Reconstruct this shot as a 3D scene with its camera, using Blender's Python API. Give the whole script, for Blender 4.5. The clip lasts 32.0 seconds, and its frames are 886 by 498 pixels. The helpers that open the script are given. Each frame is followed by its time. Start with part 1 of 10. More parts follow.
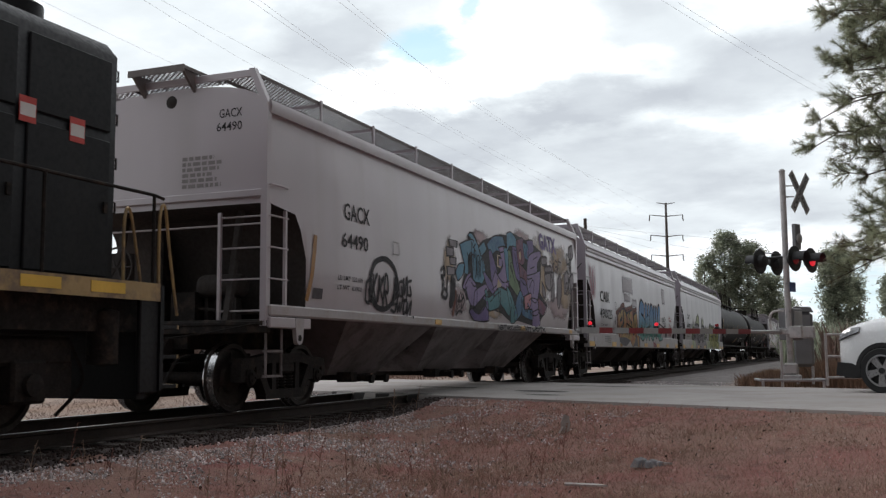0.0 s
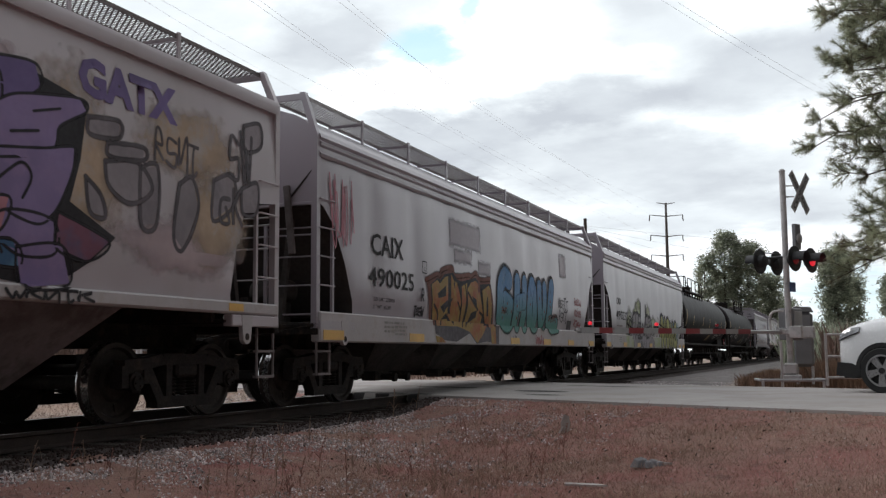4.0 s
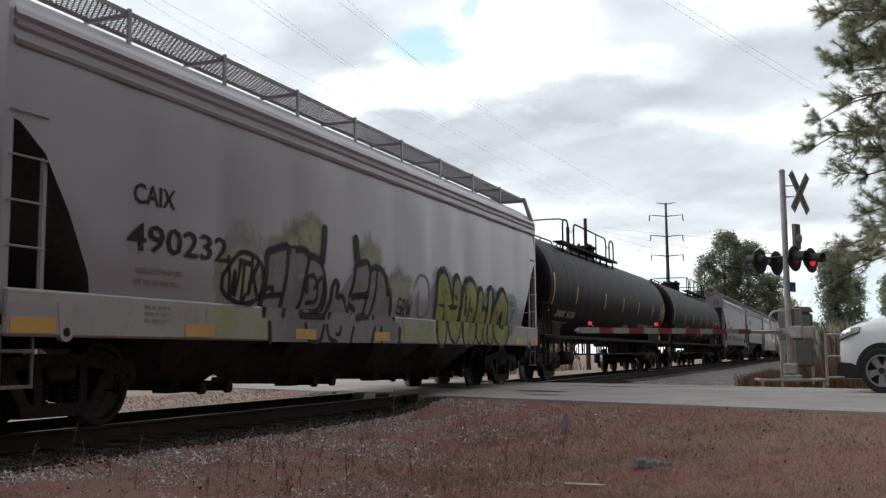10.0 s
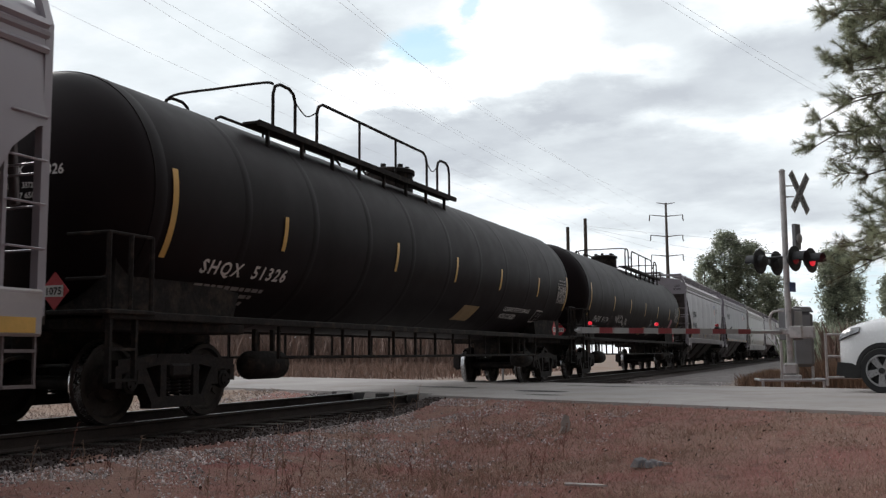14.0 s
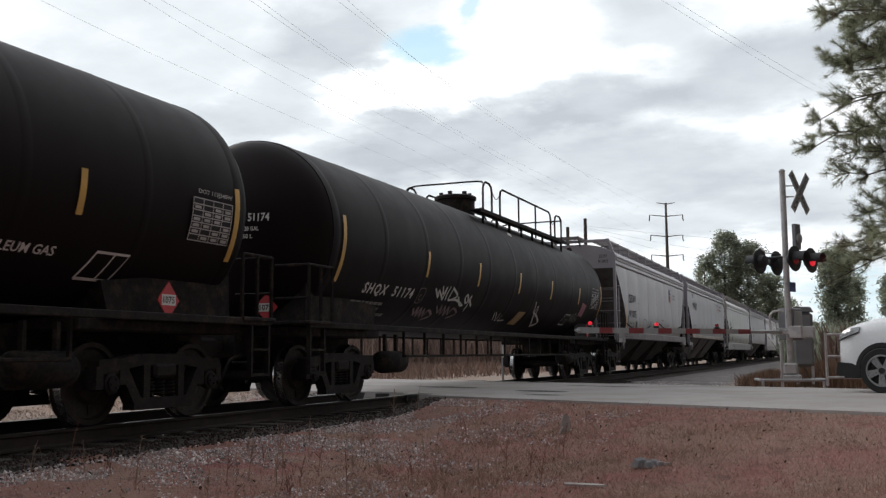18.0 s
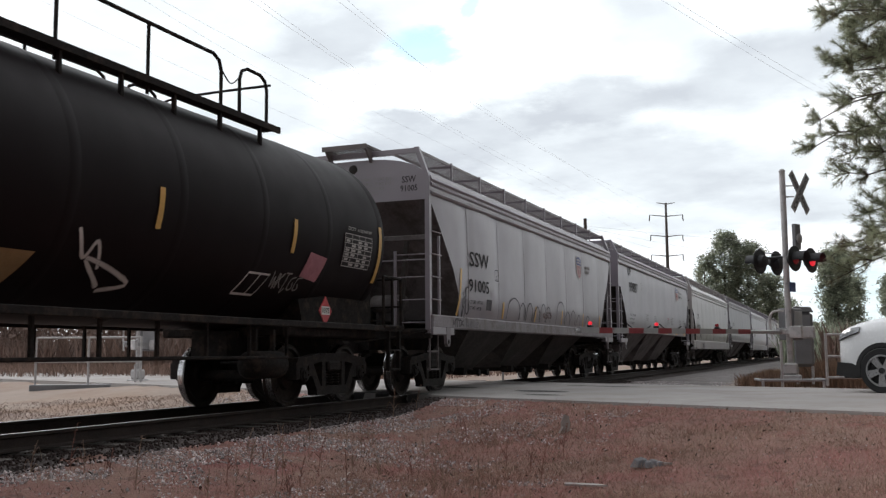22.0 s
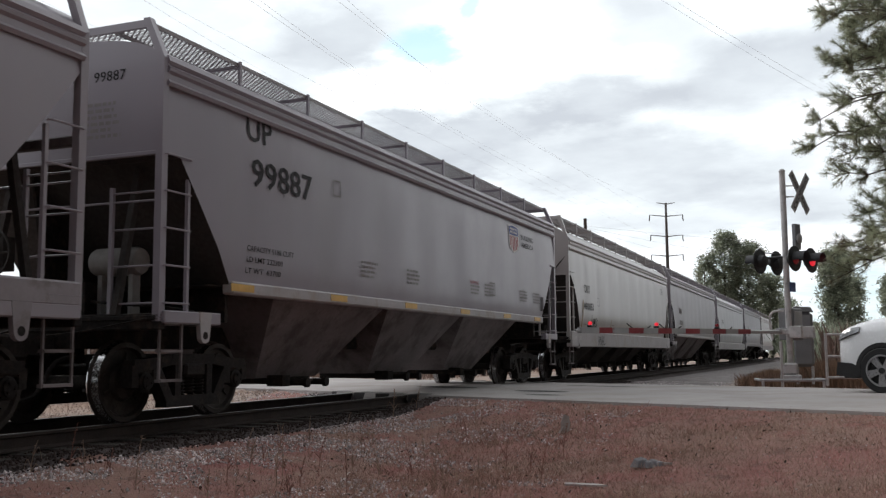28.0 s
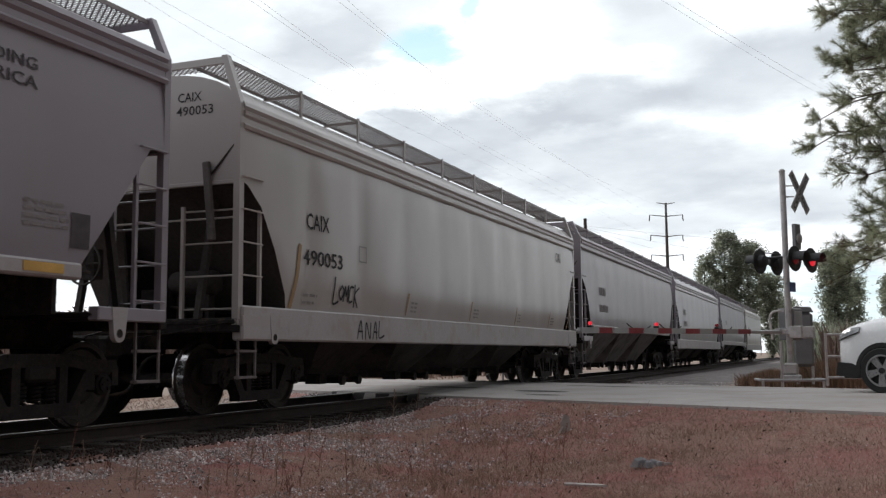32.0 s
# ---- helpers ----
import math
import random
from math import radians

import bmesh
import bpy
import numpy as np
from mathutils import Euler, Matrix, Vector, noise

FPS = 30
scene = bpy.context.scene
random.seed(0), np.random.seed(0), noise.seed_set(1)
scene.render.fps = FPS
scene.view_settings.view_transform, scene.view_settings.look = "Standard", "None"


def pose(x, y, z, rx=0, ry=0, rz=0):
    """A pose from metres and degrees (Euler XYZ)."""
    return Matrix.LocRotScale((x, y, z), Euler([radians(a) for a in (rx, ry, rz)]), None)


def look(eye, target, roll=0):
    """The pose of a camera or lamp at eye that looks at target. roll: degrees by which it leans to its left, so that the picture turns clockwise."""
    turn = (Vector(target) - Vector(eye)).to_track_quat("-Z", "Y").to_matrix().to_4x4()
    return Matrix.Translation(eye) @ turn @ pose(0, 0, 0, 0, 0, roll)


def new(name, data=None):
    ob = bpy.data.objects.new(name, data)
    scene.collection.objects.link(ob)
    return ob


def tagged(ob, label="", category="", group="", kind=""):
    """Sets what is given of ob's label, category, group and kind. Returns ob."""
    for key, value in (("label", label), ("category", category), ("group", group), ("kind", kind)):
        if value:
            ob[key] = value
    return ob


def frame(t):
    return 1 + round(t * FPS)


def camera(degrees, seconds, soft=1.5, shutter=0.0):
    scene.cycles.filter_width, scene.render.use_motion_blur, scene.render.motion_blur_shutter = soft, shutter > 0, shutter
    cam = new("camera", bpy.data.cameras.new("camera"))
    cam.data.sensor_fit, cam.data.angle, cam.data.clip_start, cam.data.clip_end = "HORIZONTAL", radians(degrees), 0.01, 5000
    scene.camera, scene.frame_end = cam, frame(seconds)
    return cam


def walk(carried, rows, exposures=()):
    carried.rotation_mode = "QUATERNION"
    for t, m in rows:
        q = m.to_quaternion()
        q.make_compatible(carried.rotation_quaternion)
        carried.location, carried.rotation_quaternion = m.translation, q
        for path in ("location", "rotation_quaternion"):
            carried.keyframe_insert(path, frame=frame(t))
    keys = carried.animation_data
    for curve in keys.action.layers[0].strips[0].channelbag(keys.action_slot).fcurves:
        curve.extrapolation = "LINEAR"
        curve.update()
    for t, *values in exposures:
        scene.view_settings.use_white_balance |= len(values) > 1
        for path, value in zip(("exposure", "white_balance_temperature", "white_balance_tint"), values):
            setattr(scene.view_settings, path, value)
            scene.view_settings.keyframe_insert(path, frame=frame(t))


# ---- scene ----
# Rails run along y, the rail head is z = 0, the camera stands on the +x side.
SPEED = 3.9628
cam = camera(48.32, 32.0, soft=1.3, shutter=0.12)
EYE = Vector((8.3565, 0.0, 0.7333))
AIM = EYE + 10 * Vector((-math.sin(0.3819) * math.cos(0.1069), math.cos(0.3819) * math.cos(0.1069), math.sin(0.1069)))
EXPOSURES = [(0.0, 0.08, 6430, 15), (3.0, 0.12, 6430, 15), (6.0, 0.15, 6430, 15), (9.0, 0.08, 6430, 15), (13.0, 0.05, 6430, 15), (17.0, 0.0, 6430, 15), (19.0, 0.06, 6430, 15), (21.5, 0.22, 6430, 15), (25.5, 0.28, 6430, 15), (28.0, 0.2, 6430, 15), (32.0, 0.15, 6430, 15)]
walk(cam, [(0.0, look(EYE, AIM, -0.4756)), (32.0, look(EYE, AIM, -0.4756))], EXPOSURES)

# ---- world and sun ----
SUN_AZ, SUN_EL = radians(-56), radians(26)


def make_world():
    world = bpy.data.worlds.new("world")
    scene.world = world
    world.use_nodes = True
    nt = world.node_tree
    nt.nodes.clear()
    n, l = nt.nodes.new, nt.links.new

    def math_node(op, a, b=None, c=None, clamp=False):
        m = n("ShaderNodeMath")
        m.operation, m.use_clamp = op, clamp
        for i, val in enumerate((a, b, c)):
            if val is None:
                continue
            if isinstance(val, (int, float)):
                m.inputs[i].default_value = val
            else:
                l(val, m.inputs[i])
        return m.outputs[0]

    co = n("ShaderNodeTexCoord")
    sep = n("ShaderNodeSeparateXYZ")
    l(co.outputs["Generated"], sep.inputs[0])
    # bearing and height above the horizon, in degrees
    az = math_node("MULTIPLY", math_node("ARCTAN2", sep.outputs[0], sep.outputs[1]), 57.2958)
    el = math_node("MULTIPLY", math_node("ARCSINE", sep.outputs[2]), 57.2958)
    comb = n("ShaderNodeCombineXYZ")
    l(az, comb.inputs[0]), l(el, comb.inputs[1])
    # seamless cloud noise on a flat sheet overhead
    den = math_node("ADD", math_node("MAXIMUM", sep.outputs[2], 0.0), 0.14)
    sheet = n("ShaderNodeCombineXYZ")
    l(math_node("DIVIDE", sep.outputs[0], den), sheet.inputs[0])
    l(math_node("DIVIDE", sep.outputs[1], den), sheet.inputs[1])
    warp = n("ShaderNodeTexNoise")
    warp.inputs["Scale"].default_value, warp.inputs["Detail"].default_value, warp.inputs["Roughness"].default_value = 3.2, 7, 0.62
    l(sheet.outputs[0], warp.inputs["Vector"])
    wsub = n("ShaderNodeVectorMath")
    wsub.operation = "SUBTRACT"
    l(warp.outputs["Color"], wsub.inputs[0])
    wsub.inputs[1].default_value = (0.5, 0.5, 0.5)
    wmul = n("ShaderNodeVectorMath")
    wmul.operation = "MULTIPLY_ADD"
    l(wsub.outputs[0], wmul.inputs[0])
    wmul.inputs[1].default_value = (7.0, 4.5, 0.0)
    l(comb.outputs[0], wmul.inputs[2])
    ws = wmul.outputs[0]
    big = n("ShaderNodeTexNoise")
    big.inputs["Scale"].default_value, big.inputs["Detail"].default_value, big.inputs["Roughness"].default_value = 2.1, 8, 0.55
    l(sheet.outputs[0], big.inputs["Vector"])

    def patch(caz, cel, raz, rel, turn):
        sub = n("ShaderNodeVectorMath")
        sub.operation = "SUBTRACT"
        l(ws, sub.inputs[0])
        sub.inputs[1].default_value = (caz, cel, 0)
        rot = n("ShaderNodeVectorRotate")
        rot.rotation_type = "Z_AXIS"
        rot.inputs["Angle"].default_value = radians(turn)
        l(sub.outputs[0], rot.inputs["Vector"])
        sc = n("ShaderNodeVectorMath")
        sc.operation = "DIVIDE"
        l(rot.outputs[0], sc.inputs[0])
        sc.inputs[1].default_value = (raz, rel, 1)
        ln = n("ShaderNodeVectorMath")
        ln.operation = "LENGTH"
        l(sc.outputs[0], ln.inputs[0])
        mr = n("ShaderNodeMapRange")
        mr.interpolation_type = "SMOOTHSTEP"
        l(ln.outputs["Value"], mr.inputs["Value"])
        mr.inputs["From Min"].default_value, mr.inputs["From Max"].default_value = 0.45, 1.2
        mr.inputs["To Min"].default_value, mr.inputs["To Max"].default_value = 1.0, 0.0
        return mr.outputs["Result"]

    grey = math_node("MULTIPLY_ADD", big.outputs["Fac"], 1.35, -0.44, clamp=True)
    for q in GREY_CLOUDS:
        grey = math_node("MULTIPLY_ADD", patch(*q[:5]), q[5], grey)
    grey = math_node("MINIMUM", math_node("MAXIMUM", grey, 0.0), 1.0)
    blue = None
    for q in BLUE_GAPS:
        b = math_node("MULTIPLY", patch(*q[:5]), q[5])
        blue = b if blue is None else math_node("MAXIMUM", blue, b)
    sky = n("ShaderNodeTexSky")
    sky.sky_type, sky.sun_disc = "NISHITA", False
    sky.sun_elevation, sky.sun_rotation = SUN_EL, SUN_AZ
    ramp = n("ShaderNodeValToRGB")
    ramp.color_ramp.elements[0].position, ramp.color_ramp.elements[0].color = 0.0, (1.13, 1.16, 1.16, 1)
    ramp.color_ramp.elements[1].position, ramp.color_ramp.elements[1].color = 1.0, (0.535, 0.59, 0.62, 1)
    e = ramp.color_ramp.elements.new(0.4)
    e.color = (0.79, 0.87, 0.875, 1)
    l(grey, ramp.inputs[0])
    # the hidden sun lights the cloud sheet round it; away from it the sheet is duller
    dot = n("ShaderNodeVectorMath")
    dot.operation = "DOT_PRODUCT"
    l(co.outputs["Generated"], dot.inputs[0])
    dot.inputs[1].default_value = (math.sin(SUN_AZ) * math.cos(SUN_EL), math.cos(SUN_AZ) * math.cos(SUN_EL), math.sin(SUN_EL))
    fall = n("ShaderNodeMapRange")
    fall.interpolation_type = "SMOOTHSTEP"
    l(dot.outputs["Value"], fall.inputs["Value"])
    for s, w in (("From Min", -0.55), ("From Max", 0.66), ("To Min", 1.5), ("To Max", 10.5)):
        fall.inputs[s].default_value = w
    lit = n("ShaderNodeVectorMath")
    lit.operation = "SCALE"
    l(ramp.outputs[0], lit.inputs[0])
    l(fall.outputs["Result"], lit.inputs["Scale"])
    mix = n("ShaderNodeMix")
    mix.data_type = "RGBA"
    l(blue, mix.inputs["Factor"])
    l(lit.outputs[0], mix.inputs["A"])
    tint = n("ShaderNodeMix")
    tint.data_type, tint.blend_type = "RGBA", "MIX"
    tint.inputs["Factor"].default_value = 0.6
    l(sky.outputs[0], tint.inputs["A"])
    tint.inputs["B"].default_value = (5.6, 9.9, 11.2, 1)
    l(tint.outputs["Result"], mix.inputs["B"])
    bg = n("ShaderNodeBackground")
    bg.inputs["Strength"].default_value = 0.1
    l(mix.outputs["Result"], bg.inputs["Color"])
    out = n("ShaderNodeOutputWorld")
    l(bg.outputs[0], out.inputs["Surface"])


# clouds: bearing, height, half sizes, turn (degrees), weight
GREY_CLOUDS = [(-28.4, 17.6, 4.8, 2.8, -10, 0.55), (-38.0, 17.0, 8.0, 4.5, -15, 0.2), (-33.0, 13.6, 4.5, 1.8, -8, 0.42), (-22.0, 12.4, 8.0, 2.6, -8, 0.72), (-12.5, 14.0, 5.5, 1.8, -5, 0.58), (-10.5, 18.3, 6.5, 1.8, 10, 0.35), (-10.5, 10.6, 9.0, 2.0, 0, 0.5), (-26.0, 14.8, 3.0, 1.4, 0, -0.5), (-22.6, 15.6, 4.5, 1.8, 0, -0.6), (-17.0, 18.5, 5.0, 3.0, 0, -0.5), (1.0, 8.0, 6.0, 2.0, 0, 0.25), (-3.0, 15.5, 7.0, 2.4, -8, 0.55), (-7.5, 8.0, 8.0, 1.6, 0, 0.35)]
BLUE_GAPS = [(-22.3, 17.3, 2.7, 1.1, 3, 0.85), (-19.9, 19.6, 0.9, 1.0, 0, 0.7), (0.9, 2.6, 4.0, 2.0, 0, 0.5), (-4.5, 4.2, 3.5, 1.1, 4, 0.35)]
make_world()

sun_data = bpy.data.lights.new("sun", "SUN")
sun_data.energy, sun_data.angle, sun_data.color = 0.95, radians(18), (1.0, 0.96, 0.9)
sun = new("sun", sun_data)
sun.matrix_world = look((0, 0, 60), Vector((0, 0, 60)) - Vector((math.sin(SUN_AZ) * math.cos(SUN_EL), math.cos(SUN_AZ) * math.cos(SUN_EL), math.sin(SUN_EL))))


# ---- materials ----
def material(name, color, rough=0.7, metal=0.0, var=0.25, scale=3.0, fine=40.0, bump=0.15, dist=0.01, second=None, amount=0.5, streak=0.0, streak_color=(0.1, 0.08, 0.06), coord="Object", random_tint=0.0, emit=0.0, spec=0.5, island=False, leafy=0.0, fade=None, dent=0.0, sprayed=False, coat=0.0):
    m = bpy.data.materials.new(name)
    m.use_nodes = True
    nt = m.node_tree
    n, l = nt.nodes.new, nt.links.new
    b = nt.nodes["Principled BSDF"]
    b.inputs["Roughness"].default_value, b.inputs["Metallic"].default_value = rough, metal
    b.inputs["Specular IOR Level"].default_value = spec
    b.inputs["Coat Weight"].default_value, b.inputs["Coat Roughness"].default_value = coat, 0.28
    co = n("ShaderNodeTexCoord")
    vec = co.outputs[coord]
    n1, n2 = n("ShaderNodeTexNoise"), n("ShaderNodeTexNoise")
    n1.inputs["Scale"].default_value, n1.inputs["Detail"].default_value = scale, 6
    n2.inputs["Scale"].default_value, n2.inputs["Detail"].default_value = fine, 4
    l(vec, n1.inputs["Vector"]), l(vec, n2.inputs["Vector"])

    def mixer(fac, a, bcol):
        x = n("ShaderNodeMix")
        x.data_type = "RGBA"
        for s, val in (("Factor", fac), ("A", a), ("B", bcol)):
            if isinstance(val, (int, float)):
                x.inputs[s].default_value = val
            elif isinstance(val, tuple):
                x.inputs[s].default_value = (*val[:3], 1)
            else:
                l(val, x.inputs[s])
        return x.outputs["Result"]

    def ranged(val, a, c, lo=0.0, hi=1.0):
        r = n("ShaderNodeMapRange")
        l(val, r.inputs["Value"])
        for s, w in (("From Min", a), ("From Max", c), ("To Min", lo), ("To Max", hi)):
            r.inputs[s].default_value = w
        return r.outputs["Result"]

    dark = tuple(c * (1 - var) for c in color)
    light = tuple(min(1, c * (1 + var)) for c in color)
    col = mixer(ranged(n1.outputs["Fac"], 0.3, 0.7), dark, light)
    col = mixer(ranged(n2.outputs["Fac"], 0.35, 0.75, 0.0, 0.5), col, tuple(c * (1 - var * 0.8) for c in color))
    if second:
        n3 = n("ShaderNodeTexNoise")
        n3.inputs["Scale"].default_value, n3.inputs["Detail"].default_value, n3.inputs["Roughness"].default_value = scale * 1.7, 8, 0.65
        l(vec, n3.inputs["Vector"])
        col = mixer(ranged(n3.outputs["Fac"], 0.62 - 0.3 * amount, 0.75 - 0.25 * amount), col, second)
    if fade:
        # paint sprayed from one colour below to another above
        zs = n("ShaderNodeSeparateXYZ")
        l(vec, zs.inputs[0])
        col = mixer(ranged(zs.outputs[2], fade[1], fade[2]), fade[0], col)
    if streak:
        mp = n("ShaderNodeMapping")
        mp.inputs["Scale"].default_value = (1.0, 1.5, 0.05)
        l(vec, mp.inputs["Vector"])
        n4 = n("ShaderNodeTexNoise")
        n4.inputs["Scale"].default_value, n4.inputs["Detail"].default_value, n4.inputs["Roughness"].default_value = 1.6, 2, 0.4
        l(mp.outputs[0], n4.inputs["Vector"])
        col = mixer(ranged(n4.outputs["Fac"], 0.5, 0.8, 0.0, streak), col, streak_color)
    if random_tint:
        if island:
            g = n("ShaderNodeNewGeometry")
            rnd = g.outputs["Random Per Island"]
        else:
            g = n("ShaderNodeObjectInfo")
            rnd = g.outputs["Random"]
        hs = n("ShaderNodeHueSaturation")
        l(col, hs.inputs["Color"])
        l(ranged(rnd, 0, 1, 1 - random_tint, 1 + random_tint), hs.inputs["Value"])
        col = hs.outputs["Color"]
    wear = 0.12 if fine > 6 else 0.025
    l(col, b.inputs["Base Color"])
    l(ranged(n2.outputs["Fac"], 0.3, 0.7, max(0.02, rough - wear), min(1, rough + wear)), b.inputs["Roughness"])
    if bump:
        bp = n("ShaderNodeBump")
        bp.inputs["Strength"].default_value, bp.inputs["Distance"].default_value = bump, dist
        l(n2.outputs["Fac"], bp.inputs["Height"])
        l(bp.outputs[0], b.inputs["Normal"])
    if dent:
        # hammered and pressed sheet: low dents, longer up than along
        mp = n("ShaderNodeMapping")
        mp.inputs["Scale"].default_value = (0.6, 1.0, 0.55)
        l(vec, mp.inputs["Vector"])
        n5 = n("ShaderNodeTexNoise")
        n5.inputs["Scale"].default_value, n5.inputs["Detail"].default_value, n5.inputs["Roughness"].default_value = 0.9, 1.0, 0.4
        l(mp.outputs[0], n5.inputs["Vector"])
        bp = n("ShaderNodeBump")
        bp.inputs["Strength"].default_value, bp.inputs["Distance"].default_value = 1.0, dent
        l(n5.outputs["Fac"], bp.inputs["Height"])
        l(bp.outputs[0], b.inputs["Normal"])
    if sprayed:
        # paint thins out towards the edge of each sprayed line
        at = n("ShaderNodeAttribute")
        at.attribute_name = "thin"
        n6 = n("ShaderNodeTexNoise")
        n6.inputs["Scale"].default_value, n6.inputs["Detail"].default_value = 7.0, 5
        l(vec, n6.inputs["Vector"])
        ad = n("ShaderNodeMath")
        ad.operation = "MULTIPLY_ADD"
        l(ranged(n6.outputs["Fac"], 0.3, 0.7, -0.3, 0.3), ad.inputs[0])
        l(at.outputs["Fac"], ad.inputs[1])
        l(at.outputs["Fac"], ad.inputs[2])
        tp = n("ShaderNodeBsdfTransparent")
        ms = n("ShaderNodeMixShader")
        l(ranged(ad.outputs[0], 0.0, 0.95), ms.inputs[0])
        l(b.outputs[0], ms.inputs[1])
        l(tp.outputs[0], ms.inputs[2])
        l(ms.outputs[0], nt.nodes["Material Output"].inputs["Surface"])
    if leafy:
        tr = n("ShaderNodeBsdfTranslucent")
        l(col, tr.inputs["Color"])
        ms = n("ShaderNodeMixShader")
        ms.inputs[0].default_value = leafy
        l(b.outputs[0], ms.inputs[1])
        l(tr.outputs[0], ms.inputs[2])
        l(ms.outputs[0], nt.nodes["Material Output"].inputs["Surface"])
    if emit:
        b.inputs["Emission Color"].default_value, b.inputs["Emission Strength"].default_value = (*color, 1), emit
    return m


M = {}


def paint(key, color, **k):
    if key.startswith("spray_"):
        k["sprayed"] = True
    M[key] = material(key, color, **k)
    return M[key]


paint("gacx_grey", (0.43, 0.384, 0.412), rough=0.36, spec=0.9, coat=0.35, dent=0.035, var=0.07, scale=0.5, fine=4, bump=0.0, streak=0.26, streak_color=(0.27, 0.225, 0.20))
paint("caix_grey", (0.312, 0.282, 0.320), rough=0.36, spec=0.9, coat=0.4, dent=0.05, var=0.07, scale=0.5, fine=4, bump=0.0, streak=0.26, streak_color=(0.27, 0.25, 0.24))
paint("beige_grey", (0.375, 0.344, 0.332), rough=0.36, spec=0.9, coat=0.35, dent=0.05, var=0.06, scale=0.5, fine=4, bump=0.0, streak=0.24, streak_color=(0.30, 0.26, 0.22))
paint("ssw_grey", (0.282, 0.254, 0.282), rough=0.36, spec=0.75, coat=0.1, dent=0.035, var=0.09, scale=0.5, fine=4, bump=0.0, streak=0.26, streak_color=(0.25, 0.22, 0.2))
paint("up_grey", (0.268, 0.241, 0.277), rough=0.36, spec=0.75, coat=0.12, dent=0.035, var=0.07, scale=0.5, fine=4, bump=0.0, streak=0.26, streak_color=(0.24, 0.22, 0.21))
paint("sill_white", (0.42, 0.395, 0.40), rough=0.6, var=0.1, scale=1.4, fine=20, bump=0.08, second=(0.36, 0.31, 0.28), amount=0.35)
paint("sill_grey", (0.27, 0.245, 0.26), rough=0.6, var=0.18, scale=1.4, fine=20, bump=0.1, second=(0.17, 0.145, 0.14), amount=0.4)
paint("slope_grey", (0.13, 0.112, 0.112), rough=0.75, var=0.2, scale=1.5, fine=20, bump=0.1, second=(0.07, 0.058, 0.055), amount=0.5)
# dirt on the end slopes and gear, with the recess shade put into the colour
paint("slope_dirty_shaded", (0.042, 0.034, 0.031), rough=0.85, var=0.25, scale=1.5, fine=20, bump=0.1, second=(0.035, 0.03, 0.028), amount=0.6)
# discharge hoppers, darker than the body paint above
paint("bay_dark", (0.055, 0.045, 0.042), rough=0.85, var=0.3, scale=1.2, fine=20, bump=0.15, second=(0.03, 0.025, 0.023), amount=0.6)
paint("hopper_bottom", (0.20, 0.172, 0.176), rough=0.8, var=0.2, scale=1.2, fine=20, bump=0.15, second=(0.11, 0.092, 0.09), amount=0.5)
paint("tank_black", (0.0125, 0.0083, 0.0092), rough=0.5, dent=0.02, var=0.12, scale=0.7, fine=3, bump=0.0, streak=0.10, streak_color=(0.021, 0.017, 0.019), spec=0.08)
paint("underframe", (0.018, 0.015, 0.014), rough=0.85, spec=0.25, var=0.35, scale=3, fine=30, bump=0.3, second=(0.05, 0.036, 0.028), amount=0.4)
paint("truck_iron", (0.020, 0.016, 0.015), rough=0.8, spec=0.3, var=0.35, scale=4, fine=35, bump=0.3, second=(0.036, 0.026, 0.021), amount=0.35)
paint("wheel_iron", (0.045, 0.036, 0.032), rough=0.6, metal=0.5, var=0.3, scale=5, fine=30, bump=0.2)
paint("tread_steel", (0.55, 0.55, 0.56), rough=0.22, metal=1.0, var=0.08, scale=6, fine=50, bump=0.03)
paint("rail_rust", (0.038, 0.025, 0.021), rough=0.85, var=0.3, scale=5, fine=60, bump=0.3)
paint("rail_top", (0.20, 0.19, 0.185), rough=0.42, metal=1.0, var=0.12, scale=6, fine=50, bump=0.03)
paint("grating", (0.34, 0.32, 0.32), rough=0.5, metal=0.0, var=0.15, scale=4, fine=40, bump=0.1)
paint("dark_grating", (0.16, 0.14, 0.135), rough=0.6, metal=0.0, var=0.2, scale=4, fine=40, bump=0.1)
paint("stencil_black", (0.026, 0.024, 0.026), rough=0.6, var=0.2, scale=2, fine=25, bump=0.0, spec=0.2)
paint("stencil_faded", (0.27, 0.25, 0.25), rough=0.7, var=0.15, scale=4, fine=30, bump=0.0, spec=0.2)
paint("stencil_white", (0.72, 0.70, 0.68), rough=0.6, var=0.12, scale=2, fine=25, bump=0.0, spec=0.2)
paint("stencil_pale", (0.46, 0.44, 0.43), rough=0.7, var=0.2, scale=4, fine=25, bump=0.0, spec=0.2)
paint("stencil_grey", (0.30, 0.29, 0.28), rough=0.7, var=0.2, scale=4, fine=25, bump=0.0, spec=0.2)
paint("reflector_yellow", (0.66, 0.40, 0.10), rough=0.4, var=0.15, scale=3, fine=30, bump=0.05)
paint("faded_ochre", (0.34, 0.22, 0.10), rough=0.6, var=0.2, scale=3, fine=30, bump=0.05)


